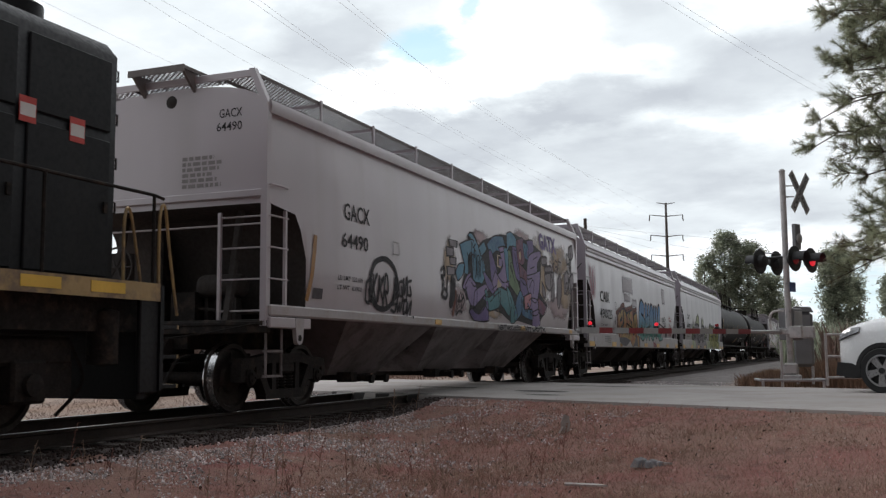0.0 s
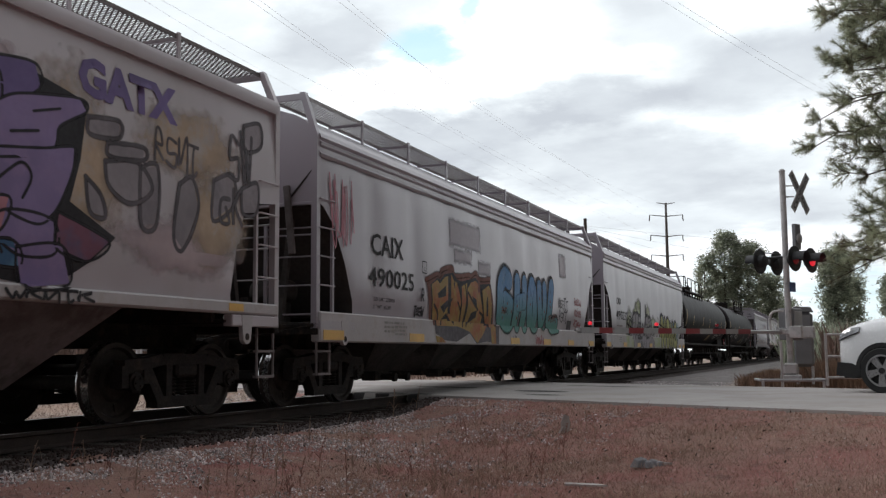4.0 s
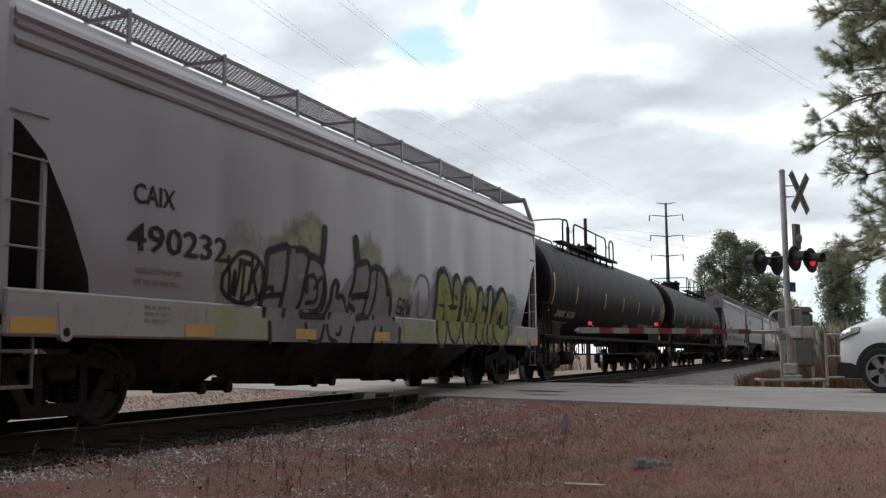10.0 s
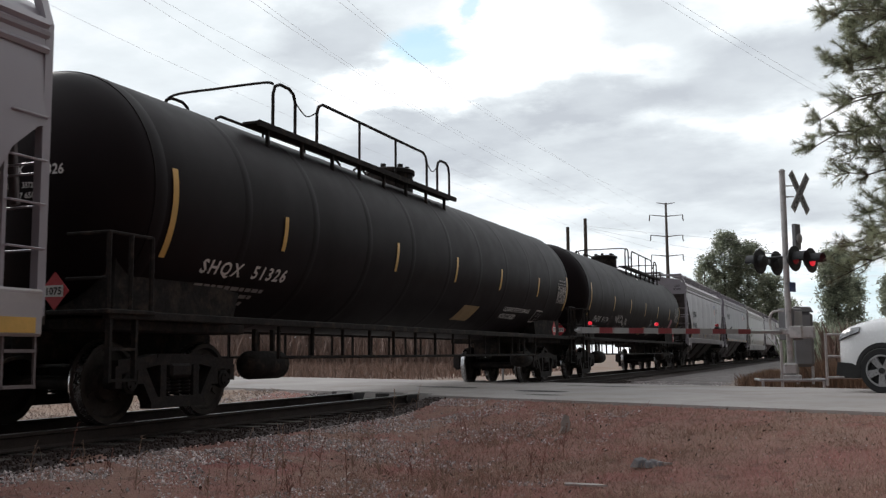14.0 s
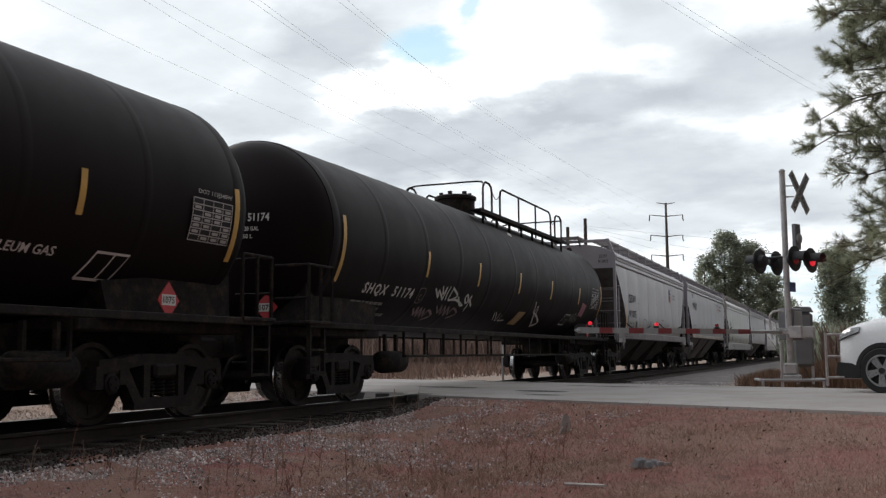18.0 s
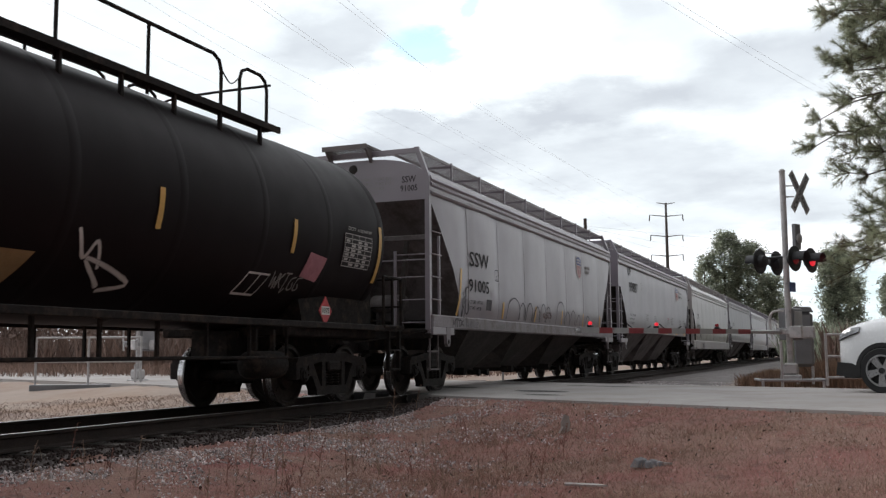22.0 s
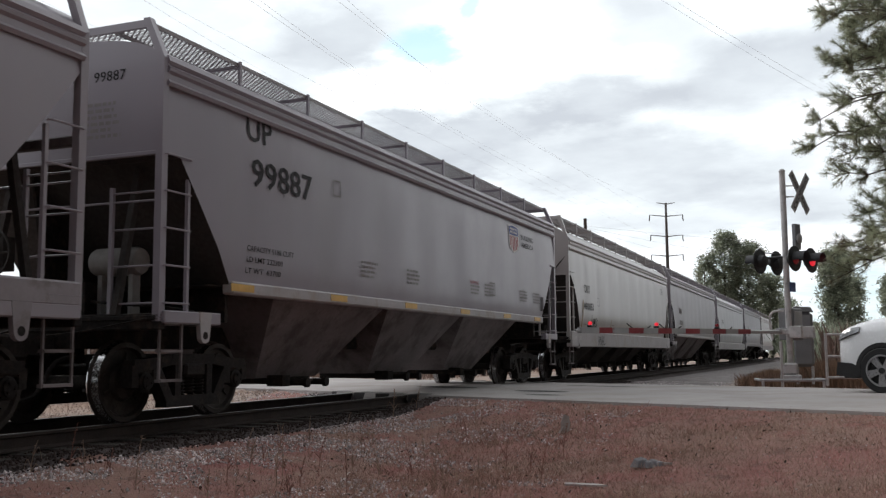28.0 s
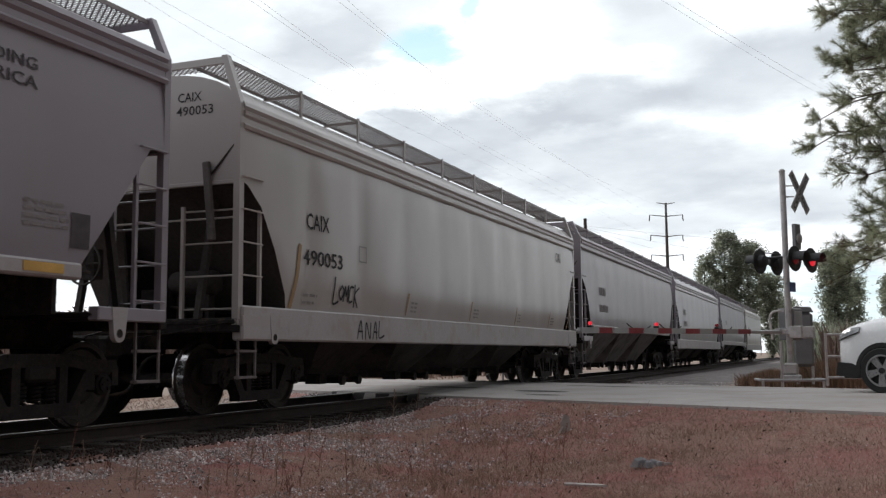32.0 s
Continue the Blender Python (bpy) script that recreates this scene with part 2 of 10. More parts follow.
# ---- mesh tools ----
class Shape:
    """Vertices and faces of one mesh, gathered piece by piece."""

    def __init__(self):
        self.v, self.f, self.smooth = [], [], False

    def add(self, verts, faces):
        o = len(self.v)
        self.v.extend(tuple(p) for p in verts)
        self.f.extend(tuple(i + o for i in q) for q in faces)
        return self

    def box(self, x0, x1, y0, y1, z0, z1, m=None):
        c = [Vector((x, y, z)) for z in (z0, z1) for y in (y0, y1) for x in (x0, x1)]
        if m:
            c = [m @ p for p in c]
        return self.add(c, [(0, 2, 3, 1), (4, 5, 7, 6), (0, 1, 5, 4), (2, 6, 7, 3), (0, 4, 6, 2), (1, 3, 7, 5)])

    def bevel_box(self, x0, x1, y0, y1, z0, z1, b, m=None):
        """A box with chamfered edges all round."""
        vs, fs = [], []
        X, Y, Z = (x0, x1), (y0, y1), (z0, z1)
        idx = {}
        for i in (0, 1):
            for j in (0, 1):
                for k in (0, 1):
                    sx, sy, sz = (1 if i == 0 else -1) * b, (1 if j == 0 else -1) * b, (1 if k == 0 else -1) * b
                    for a, p in enumerate(((X[i], Y[j] + sy, Z[k] + sz), (X[i] + sx, Y[j], Z[k] + sz), (X[i] + sx, Y[j] + sy, Z[k]))):
                        idx[i, j, k, a] = len(vs)
                        vs.append(Vector(p))
        for i in (0, 1):
            fs.append([idx[i, 0, 0, 0], idx[i, 1, 0, 0], idx[i, 1, 1, 0], idx[i, 0, 1, 0]])
            fs.append([idx[0, i, 0, 1], idx[1, i, 0, 1], idx[1, i, 1, 1], idx[0, i, 1, 1]])
            fs.append([idx[0, 0, i, 2], idx[1, 0, i, 2], idx[1, 1, i, 2], idx[0, 1, i, 2]])
            for j in (0, 1):
                fs.append([idx[i, j, 0, 0], idx[i, j, 1, 0], idx[i, j, 1, 1], idx[i, j, 0, 1]])
                fs.append([idx[i, 0, j, 0], idx[i, 1, j, 0], idx[i, 1, j, 2], idx[i, 0, j, 2]])
                fs.append([idx[0, i, j, 1], idx[1, i, j, 1], idx[1, i, j, 2], idx[0, i, j, 2]])
                for k in (0, 1):
                    fs.append([idx[i, j, k, 0], idx[i, j, k, 1], idx[i, j, k, 2]])
        mid = Vector(((x0 + x1) / 2, (y0 + y1) / 2, (z0 + z1) / 2))
        out = []
        for q in fs:
            c = sum((vs[i] for i in q), Vector()) / len(q)
            nrm = (vs[q[1]] - vs[q[0]]).cross(vs[q[2]] - vs[q[0]])
            out.append(tuple(q) if nrm.dot(c - mid) > 0 else tuple(reversed(q)))
        return self.add([m @ p for p in vs] if m else vs, out)

    def tube(self, pts, r, n=6, r2=None):
        """A round bar along a chain of points."""
        pts = [Vector(p) for p in pts]
        o = len(self.v)
        up = None
        for i, p in enumerate(pts):
            d = (pts[min(i + 1, len(pts) - 1)] - pts[max(i - 1, 0)]).normalized()
            a = Vector((0, 0, 1)) if abs(d.z) < 0.9 else Vector((1, 0, 0))
            up = (a - d * a.dot(d)) if up is None else (up - d * up.dot(d))
            up.normalize()
            s = d.cross(up)
            rr = r if r2 is None else r + (r2 - r) * i / max(1, len(pts) - 1)
            for k in range(n):
                w = 2 * math.pi * k / n
                self.v.append(tuple(p + rr * (math.cos(w) * up + math.sin(w) * s)))
        for i in range(len(pts) - 1):
            for k in range(n):
                a, b = o + i * n + k, o + i * n + (k + 1) % n
                self.f.append((a, b, b + n, a + n))
        self.f.append(tuple(o + k for k in reversed(range(n))))
        self.f.append(tuple(o + (len(pts) - 1) * n + k for k in range(n)))
        return self

    def lathe(self, profile, n=24, m=None, ring=False):
        """Profile of (radius, along) turned about the x axis, closed at both ends."""
        o = len(self.v)
        for r, x in profile:
            for k in range(n):
                w = 2 * math.pi * k / n
                p = Vector((x, r * math.cos(w), r * math.sin(w)))
                self.v.append(tuple(m @ p) if m else tuple(p))
        for i in range(len(profile) - 1):
            for k in range(n):
                a, b = o + i * n + k, o + i * n + (k + 1) % n
                self.f.append((a, a + n, b + n, b))
        if ring:
            e = o + (len(profile) - 1) * n
            self.f.extend((e + k, o + k, o + (k + 1) % n, e + (k + 1) % n) for k in range(n))
            return self
        self.f.append(tuple(o + k for k in range(n)))
        self.f.append(tuple(o + (len(profile) - 1) * n + k for k in reversed(range(n))))
        return self

    def prism(self, poly, a, b, axes="yzx", m=None):
        """A flat outline drawn in the first two axes and drawn out from a to b along the third."""
        order = ["xyz".index(c) for c in axes]

        def put(p, w):
            q = [0, 0, 0]
            q[order[0]], q[order[1]], q[order[2]] = p[0], p[1], w
            return m @ Vector(q) if m else tuple(q)

        k = len(poly)
        vs = [put(p, a) for p in poly] + [put(p, b) for p in poly]
        fs = [tuple(range(k)), tuple(reversed(range(k, 2 * k)))] + [(i, i + k, (i + 1) % k + k, (i + 1) % k) for i in range(k)]
        return self.add(vs, fs)

    def mesh(self, name, mats, smooth=None):
        me = bpy.data.meshes.new(name)
        me.from_pydata(self.v, [], self.f)
        bm = bmesh.new()
        bm.from_mesh(me)
        bmesh.ops.recalc_face_normals(bm, faces=bm.faces)
        bm.to_mesh(me)
        bm.free()
        for mt in mats if isinstance(mats, (list, tuple)) else [mats]:
            me.materials.append(mt)
        if smooth:
            me.shade_smooth()
            me.set_sharp_from_angle(angle=radians(smooth))
        return me


def part(name, shape, mat, parent, label="", smooth=None, at=None):
    me = shape if isinstance(shape, bpy.types.Mesh) else shape.mesh(name, mat, smooth)
    ob = new(name, me)
    ob.parent = parent
    if at is not None:
        ob.matrix_basis = at
    if label:
        ob["label"] = label
    return ob


def thing(name, label, category, m=None, group="", kind=""):
    ob = new(name)
    ob.empty_display_size = 0.2
    if m is not None:
        ob.matrix_basis = m
    return tagged(ob, label, category, group, kind)


def solid(name, shape, mat, label, category="", m=None, group="", kind="", smooth=None):
    ob = new(name, shape if isinstance(shape, bpy.types.Mesh) else shape.mesh(name, mat, smooth))
    if m is not None:
        ob.matrix_basis = m
    return tagged(ob, label, category, group, kind)


def text_mesh(body, size, offset=0.0, width=1.0, align="LEFT", space=1.0):
    cu = bpy.data.curves.new("writing", "FONT")
    cu.body, cu.size, cu.offset, cu.align_x, cu.space_character = body, size, offset, align, space
    cu.resolution_u = 2
    ob = bpy.data.objects.new("writing", cu)
    scene.collection.objects.link(ob)
    me = bpy.data.meshes.new_from_object(ob)
    bpy.data.objects.remove(ob)
    bpy.data.curves.remove(cu)
    for p in me.vertices:
        p.co.x *= width
    return me


def thinned(me, thin):
    """Notes on each point how thin its paint lies, 0 (full) to 1 (none)."""
    if any(t > 0.001 for t in thin):
        me.attributes.new("thin", "FLOAT", "POINT").data.foreach_set("value", thin)


def wrap(me, fn, mat, name, cut=0.16):
    """Lays a flat mesh on a curved side: fn turns (along, up) into a place; cut into strips first."""
    bm = bmesh.new()
    bm.from_mesh(me)
    if cut and bm.verts:
        lo, hi = min(p.co.y for p in bm.verts), max(p.co.y for p in bm.verts)
        h = lo + cut
        while h < hi:
            bmesh.ops.bisect_plane(bm, geom=bm.verts[:] + bm.edges[:] + bm.faces[:], plane_co=(0, h, 0), plane_no=(0, 1, 0))
            h += cut
    thin = [p.co.z for p in bm.verts]
    for p in bm.verts:
        p.co = fn(p.co.x, p.co.y)
    out = bpy.data.meshes.new(name)
    bm.to_mesh(out)
    bm.free()
    thinned(out, thin)
    out.materials.append(mat)
    return out


def flat_mesh(polys):
    """Flat outlines as one mesh in the (along, up) plane; a third number is how thin the paint lies there."""
    me = bpy.data.meshes.new("flat")
    v, f = [], []
    for q in polys:
        f.append(tuple(range(len(v), len(v) + len(q))))
        v += [(c[0], c[1], c[2] if len(c) > 2 else 0.0) for c in q]
    me.from_pydata(v, [], f)
    return me


def ribbon(pts, w, taper=False):
    """Quads that follow a drawn stroke of width w."""
    out = []
    k = len(pts)
    edge = []
    for i, (a, b) in enumerate(pts):
        a0, b0 = pts[max(i - 1, 0)]
        a1, b1 = pts[min(i + 1, k - 1)]
        d = math.hypot(a1 - a0, b1 - b0) or 1
        nx, ny = -(b1 - b0) / d, (a1 - a0) / d
        ww = w * (0.5 - 0.35 * abs(2 * i / (k - 1) - 1)) if taper else w / 2
        edge.append(((a + nx * ww, b + ny * ww), (a - nx * ww, b - ny * ww)))
    for i in range(k - 1):
        out.append([edge[i][0], edge[i + 1][0], edge[i + 1][1], edge[i][1]])
    return out


def curve(pts, steps=6):
    """A smooth line through points."""
    out = []
    k = len(pts)
    for i in range(k - 1):
        p0, p1, p2, p3 = (Vector(pts[j]) for j in (max(i - 1, 0), i, i + 1, min(i + 2, k - 1)))
        for s in range(steps):
            t = s / steps
            q = 0.5 * (2 * p1 + (p2 - p0) * t + (2 * p0 - 5 * p1 + 4 * p2 - p3) * t * t + (3 * p1 - p0 - 3 * p2 + p3) * t ** 3)
            out.append(tuple(q))
    out.append(tuple(pts[-1]))
    return out


# ---- ground, road, track ----
def earth():
    """Winter verge: tan litter, red moss, dark soil and pale fines, each in patches of its own."""
    m = bpy.data.materials.new("dead_grass")
    m.use_nodes = True
    nt = m.node_tree
    n, l = nt.nodes.new, nt.links.new
    b = nt.nodes["Principled BSDF"]
    b.inputs["Roughness"].default_value, b.inputs["Specular IOR Level"].default_value = 0.95, 0.2
    co = n("ShaderNodeTexCoord")

    def patches(scale, detail, lo, hi, top=1.0, stretch=(1, 1, 1), shift=0.0):
        mp = n("ShaderNodeMapping")
        mp.inputs["Scale"].default_value, mp.inputs["Location"].default_value = stretch, (shift, shift, 0)
        l(co.outputs["Object"], mp.inputs["Vector"])
        t = n("ShaderNodeTexNoise")
        t.inputs["Scale"].default_value, t.inputs["Detail"].default_value, t.inputs["Roughness"].default_value = scale, detail, 0.62
        l(mp.outputs[0], t.inputs["Vector"])
        r = n("ShaderNodeMapRange")
        l(t.outputs["Fac"], r.inputs["Value"])
        for k, w in (("From Min", lo), ("From Max", hi), ("To Min", 0.0), ("To Max", top)):
            r.inputs[k].default_value = w
        return r.outputs["Result"], t.outputs["Fac"]

    def over(fac, a, c):
        x = n("ShaderNodeMix")
        x.data_type = "RGBA"
        l(fac, x.inputs["Factor"])
        if isinstance(a, tuple):
            x.inputs["A"].default_value = (*a, 1)
        else:
            l(a, x.inputs["A"])
        x.inputs["B"].default_value = (*c, 1)
        return x.outputs["Result"]

    col = over(patches(0.55, 4, 0.40, 0.60)[0], (0.370, 0.236, 0.186), (0.358, 0.180, 0.154))
    col = over(patches(1.5, 7, 0.50, 0.62, 0.9, (1, 0.7, 1), 7.0)[0], col, (0.341, 0.134, 0.121))
    col = over(patches(3.2, 8, 0.54, 0.66, 0.75, shift=3.0)[0], col, (0.137, 0.079, 0.068))
    col = over(patches(9.0, 6, 0.58, 0.70, 0.6, shift=11.0)[0], col, (0.494, 0.360, 0.296))
    col = over(patches(34.0, 4, 0.56, 0.70, 0.5, shift=5.0)[0], col, (0.546, 0.434, 0.391))
    fine, raw = patches(60.0, 4, 0.35, 0.6, 0.55)
    col = over(fine, col, (0.182, 0.105, 0.088))
    l(col, b.inputs["Base Color"])
    add = n("ShaderNodeMath")
    add.operation = "MULTIPLY_ADD"
    l(patches(9.0, 6, 0.0, 1.0)[1], add.inputs[0])
    add.inputs[1].default_value = 1.6
    l(raw, add.inputs[2])
    bp = n("ShaderNodeBump")
    bp.inputs["Strength"].default_value, bp.inputs["Distance"].default_value = 0.55, 0.05
    l(add.outputs[0], bp.inputs["Height"])
    l(bp.outputs[0], b.inputs["Normal"])
    M["dead_grass"] = m


earth()
paint("field_straw", (0.27, 0.205, 0.165), rough=0.95, var=0.2, scale=0.12, fine=6, bump=0.4, dist=0.03, second=(0.24, 0.15, 0.10), amount=0.5)
paint("asphalt_grey", (0.36, 0.335, 0.32), rough=0.9, var=0.14, scale=0.35, fine=60, bump=0.4, dist=0.006, second=(0.29, 0.262, 0.245), amount=0.55, spec=0.3)
paint("patch_dark", (0.075, 0.07, 0.068), rough=0.9, var=0.3, scale=1.5, fine=60, bump=0.3)
# shade beside the rails is put into this bed's dark colour
paint("ballast", (0.055, 0.038, 0.035), rough=0.95, var=0.4, scale=2.2, fine=45, bump=0.9, dist=0.04, second=(0.055, 0.04, 0.038), amount=0.5)
paint("shoulder_gravel", (0.23, 0.205, 0.20), rough=0.95, var=0.35, scale=1.2, fine=30, bump=0.9, dist=0.04, second=(0.15, 0.125, 0.115), amount=0.5)
# oil and the rail-side shade are both in this stone colour
paint("oily_shaded_stone", (0.055, 0.039, 0.036), rough=0.95, spec=0.2, var=0.3, scale=6, fine=60, bump=0.3, random_tint=0.35, island=True)
paint("stone", (0.56, 0.50, 0.495), rough=0.9, var=0.25, scale=6, fine=60, bump=0.3, random_tint=0.55, island=True)
paint("tie_wood", (0.055, 0.045, 0.038), rough=0.95, var=0.35, scale=4, fine=40, bump=0.5, random_tint=0.25)
paint("line_white", (0.62, 0.61, 0.58), rough=0.7, var=0.15, scale=3, fine=40, bump=0.1)

ROAD_DIR = Vector((0.894, -0.447, 0))
ROAD_ACROSS = Vector((0.447, 0.894, 0))
ROAD_NEAR = Vector((4.28, 15.23, 0))   # a point of the edge towards the camera
ROAD_WIDTH = 7.2


def road_side(x, y):
    """Metres across the road from its near edge, and along it from the track."""
    d = Vector((x, y, 0)) - ROAD_NEAR
    return d.dot(ROAD_ACROSS), d.dot(ROAD_DIR)


def smooth(a, b, t):
    t = max(0.0, min(1.0, (t - a) / (b - a)))
    return t * t * (3 - 2 * t)


def ground_z(x, y):
    across, along = road_side(x, y)
    low = -0.50 + 0.20 * smooth(6.8, 10.5, x) if x > 0 else -0.45
    if y > 24:
        low = -0.22
    z = low
    # ballast shoulder of the track
    z = max(z, -0.185 - max(0.0, abs(x) - 1.5) * (0.13 if x > 0 else 0.16))
    # road bank
    off = max(0.0, -across, across - ROAD_WIDTH)
    z = max(z, -0.012 - off * 0.115)
    n = noise.fractal(Vector((x * 0.7, y * 0.7, 3.1)), 1.0, 2.0, 4)
    z += 0.035 * n * smooth(1.3, 2.6, abs(x)) * smooth(0.0, 1.2, off)
    if abs(x) < 1.3:
        z = min(z, -0.20)
    if off == 0:
        z = -0.09
    return z


def ground():
    xs = [-900, -500, -260, -140, -80, -50, -35, -25, -18, -13]
    xs += [-10 + 0.5 * i for i in range(16)] + [-2 + 0.2 * i for i in range(20)] + [2 + 0.125 * i for i in range(81)]
    xs += [12.5, 13, 14, 16, 19, 24, 32, 45, 70, 120, 220, 420, 900]
    ys = [-900, -400, -150, -60, -30, -15, -8, -4, -2, 0, 1, 2, 2.5] + [3 + 0.125 * i for i in range(113)]
    ys += [17.2 + 0.4 * i for i in range(40)] + [34, 36, 39, 43, 48, 55, 65, 80, 100, 130, 180, 260, 400, 650, 1100, 2000]
    s = Shape()
    s.v = [(x, y, ground_z(x, y)) for y in ys for x in xs]
    k = len(xs)
    s.f = [(j * k + i, j * k + i + 1, j * k + k + i + 1, j * k + k + i) for j in range(len(ys) - 1) for i in range(k - 1)]
    me = s.mesh("ground", [M["dead_grass"], M["field_straw"], M["ballast"], M["shoulder_gravel"]], smooth=60)
    for p in me.polygons:
        c = p.center
        if abs(c.x) < 1.8 + 0.35 * noise.noise(Vector((c.y * 0.6, 0, 0))) or (0 < c.x < 1.9 and c.y > 25.5):
            p.material_index = 2
        elif 0 < c.x < 4.9 + 0.5 * noise.noise(Vector((c.y * 0.4, 3, 0))) and c.y > 25.5:
            p.material_index = 3
        elif c.x < -3 or c.y > 26:
            p.material_index = 1
    tagged(new("ground", me), "dead brown winter grass beside a gravel railway bed", "ground", kind="structure")


def road():
    s = Shape()
    a0, a1 = -160.0, 60.0
    steps = 110
    for i in range(steps + 1):
        al = a0 + (a1 - a0) * i / steps
        wob = 0.10 * noise.noise(Vector((al * 0.8, 7, 0)))
        for ac, z in ((-0.05 + wob, -0.30), (wob, 0.0), (ROAD_WIDTH * 0.5, 0.05), (ROAD_WIDTH, 0.0), (ROAD_WIDTH + 0.05, -0.30)):
            p = ROAD_NEAR + ROAD_DIR * al + ROAD_ACROSS * ac
            s.v.append((p.x, p.y, z + 0.012))
    for i in range(steps):
        for j in range(4):
            o = i * 5 + j
            s.f.append((o, o + 1, o + 6, o + 5))
    solid("road", s, M["asphalt_grey"], "worn pale grey two-lane asphalt road over the rails", "road", kind="structure", smooth=30)
    e = Shape()
    p0, p1 = ROAD_NEAR + ROAD_DIR * 2.6 + ROAD_ACROSS * (ROAD_WIDTH - 0.22), ROAD_NEAR + ROAD_DIR * 55 + ROAD_ACROSS * (ROAD_WIDTH - 0.22)
    w = ROAD_ACROSS * 0.11
    up = Vector((0, 0, 0.022))
    e.add([p0 + up, p1 + up, p1 + w + up, p0 + w + up], [(0, 1, 2, 3)])
    solid("edge_line", e, M["line_white"], "faded white edge line on the road", "road marking", kind="structure")
    patch = Shape()
    for al, ac, a, b in ((-2.4, 2.0, 0.7, 0.22), (-3.0, 4.6, 1.0, 0.18), (-1.4, 1.0, 0.5, 0.10), (-5.4, 2.4, 0.9, 0.3)):
        c = ROAD_NEAR + ROAD_DIR * al + ROAD_ACROSS * ac
        ring = []
        for k in range(14):
            t = 2 * math.pi * k / 14
            r = 1 + 0.35 * noise.noise(Vector((math.cos(t) * 2, math.sin(t) * 2, al)))
            p = c + ROAD_DIR * a * r * math.cos(t) + ROAD_ACROSS * b * r * math.sin(t)
            ring.append((p.x, p.y, 0.022 + 0.012 * min(ac, ROAD_WIDTH - ac)))
        patch.add(ring, [tuple(range(14))])
    solid("road_patches", patch, M["patch_dark"], "dark tar patches beside the rails", "road patch", kind="structure")


RAIL = [(-0.075, -0.175), (0.075, -0.175), (0.075, -0.163), (0.012, -0.14), (0.010, -0.045), (0.036, -0.034), (0.036, -0.006), (0.028, 0.0), (-0.028, 0.0), (-0.036, -0.006), (-0.036, -0.034), (-0.010, -0.045), (-0.012, -0.14), (-0.075, -0.163)]


def track():
    for x in (0.7535, -0.7535):
        s = Shape()
        s.prism([(p[0] + x, p[1]) for p in RAIL], -120, 420, axes="xzy")
        ob = solid("rail", s, [M["rail_rust"], M["rail_top"]], "rusty steel rail with a polished head", "rail", kind="structure", group="rails")
        for p in ob.data.polygons:
            if p.center.z > -0.004 and p.normal.z > 0.8:
                p.material_index = 1
    bed = thing("track_ties", "dark creosoted timber ties in gravel under the rails", "railway ties", kind="structure")
    tie = Shape()
    tie.bevel_box(-1.28, 1.28, -0.115, 0.115, -0.40, -0.178, 0.012)
    me = tie.mesh("tie", M["tie_wood"])
    rng = random.Random(4)
    y = -2.0
    while y < 62:
        across, _ = road_side(0, y)
        if not -0.2 < across < ROAD_WIDTH + 0.2:
            part("tie", me, None, bed, at=pose(rng.uniform(-0.04, 0.04), y, rng.uniform(-0.012, 0.0), 0, 0, rng.uniform(-1, 1)))
        y += 0.53
    # crossing planks between and beside the rails
    y0 = ROAD_NEAR.y - (0 - ROAD_NEAR.x) * -0.5
    deck = thing("crossing_deck", "worn dark timber crossing panels set between the rails", "crossing panel", kind="structure")
    for x0, x1 in ((-0.62, 0.0), (0.0, 0.62), (0.86, 1.32), (-1.32, -0.86)):
        for k in range(4):
            mid = 17.4 + 1.0 + 2.05 * k - (x0 + x1) * 0.25
            p = Shape()
            p.bevel_box(x0 + 0.012, x1 - 0.012, mid - 1.02, mid + 1.02, -0.2, 0.017 + 0.004 * (k % 2), 0.012)
            part("panel", p, M["patch_dark"], deck)


ground()
road()
track()


# ---- the train ----
TRUCK_BASE = 1.778
WHEEL_R = 0.457
spinning = []   # wheel sets that turn, with their place on the car


def wheel_profile(sign):
    """Half section of a freight car wheel, radius against place along the axle, from the inner to the outer face."""
    q = [(0.10, -0.10), (0.17, -0.09), (0.20, -0.05), (0.34, -0.035), (0.40, -0.085), (0.483, -0.085), (0.487, -0.07), (0.475, -0.052), (WHEEL_R + 0.002, -0.04), (WHEEL_R - 0.004, 0.05), (WHEEL_R - 0.012, 0.058), (0.395, 0.058), (0.37, 0.02), (0.22, 0.005), (0.19, 0.05), (0.12, 0.07)]
    return [(r, x * sign) for r, x in q]


WHEEL = {}
for sgn in (1, -1):
    w = Shape().lathe(wheel_profile(sgn), 28)
    # web stamps that show the turning
    for k in range(3):
        w.box(0.012 * sgn, 0.030 * sgn, -0.02, 0.02, 0.24, 0.33, Matrix.Rotation(k * 2.1, 4, "X"))
    me = w.mesh("wheel", [M["wheel_iron"], M["tread_steel"]], smooth=35)
    for p in me.polygons:
        r = math.hypot(p.center.y, p.center.z)
        if r > 0.449 and abs(p.normal.x) < 0.5:
            p.material_index = 1
    WHEEL[sgn] = me
AXLE = Shape().lathe([(0.085, -1.05), (0.085, -0.82), (0.10, -0.80), (0.08, -0.4), (0.08, 0.4), (0.10, 0.80), (0.085, 0.82), (0.085, 1.05)], 14).mesh("axle", M["truck_iron"], smooth=40)
CAP = Shape().lathe([(0.10, 1.0), (0.115, 1.03), (0.115, 1.09), (0.085, 1.10), (0.085, 1.125), (0.03, 1.127)], 18)
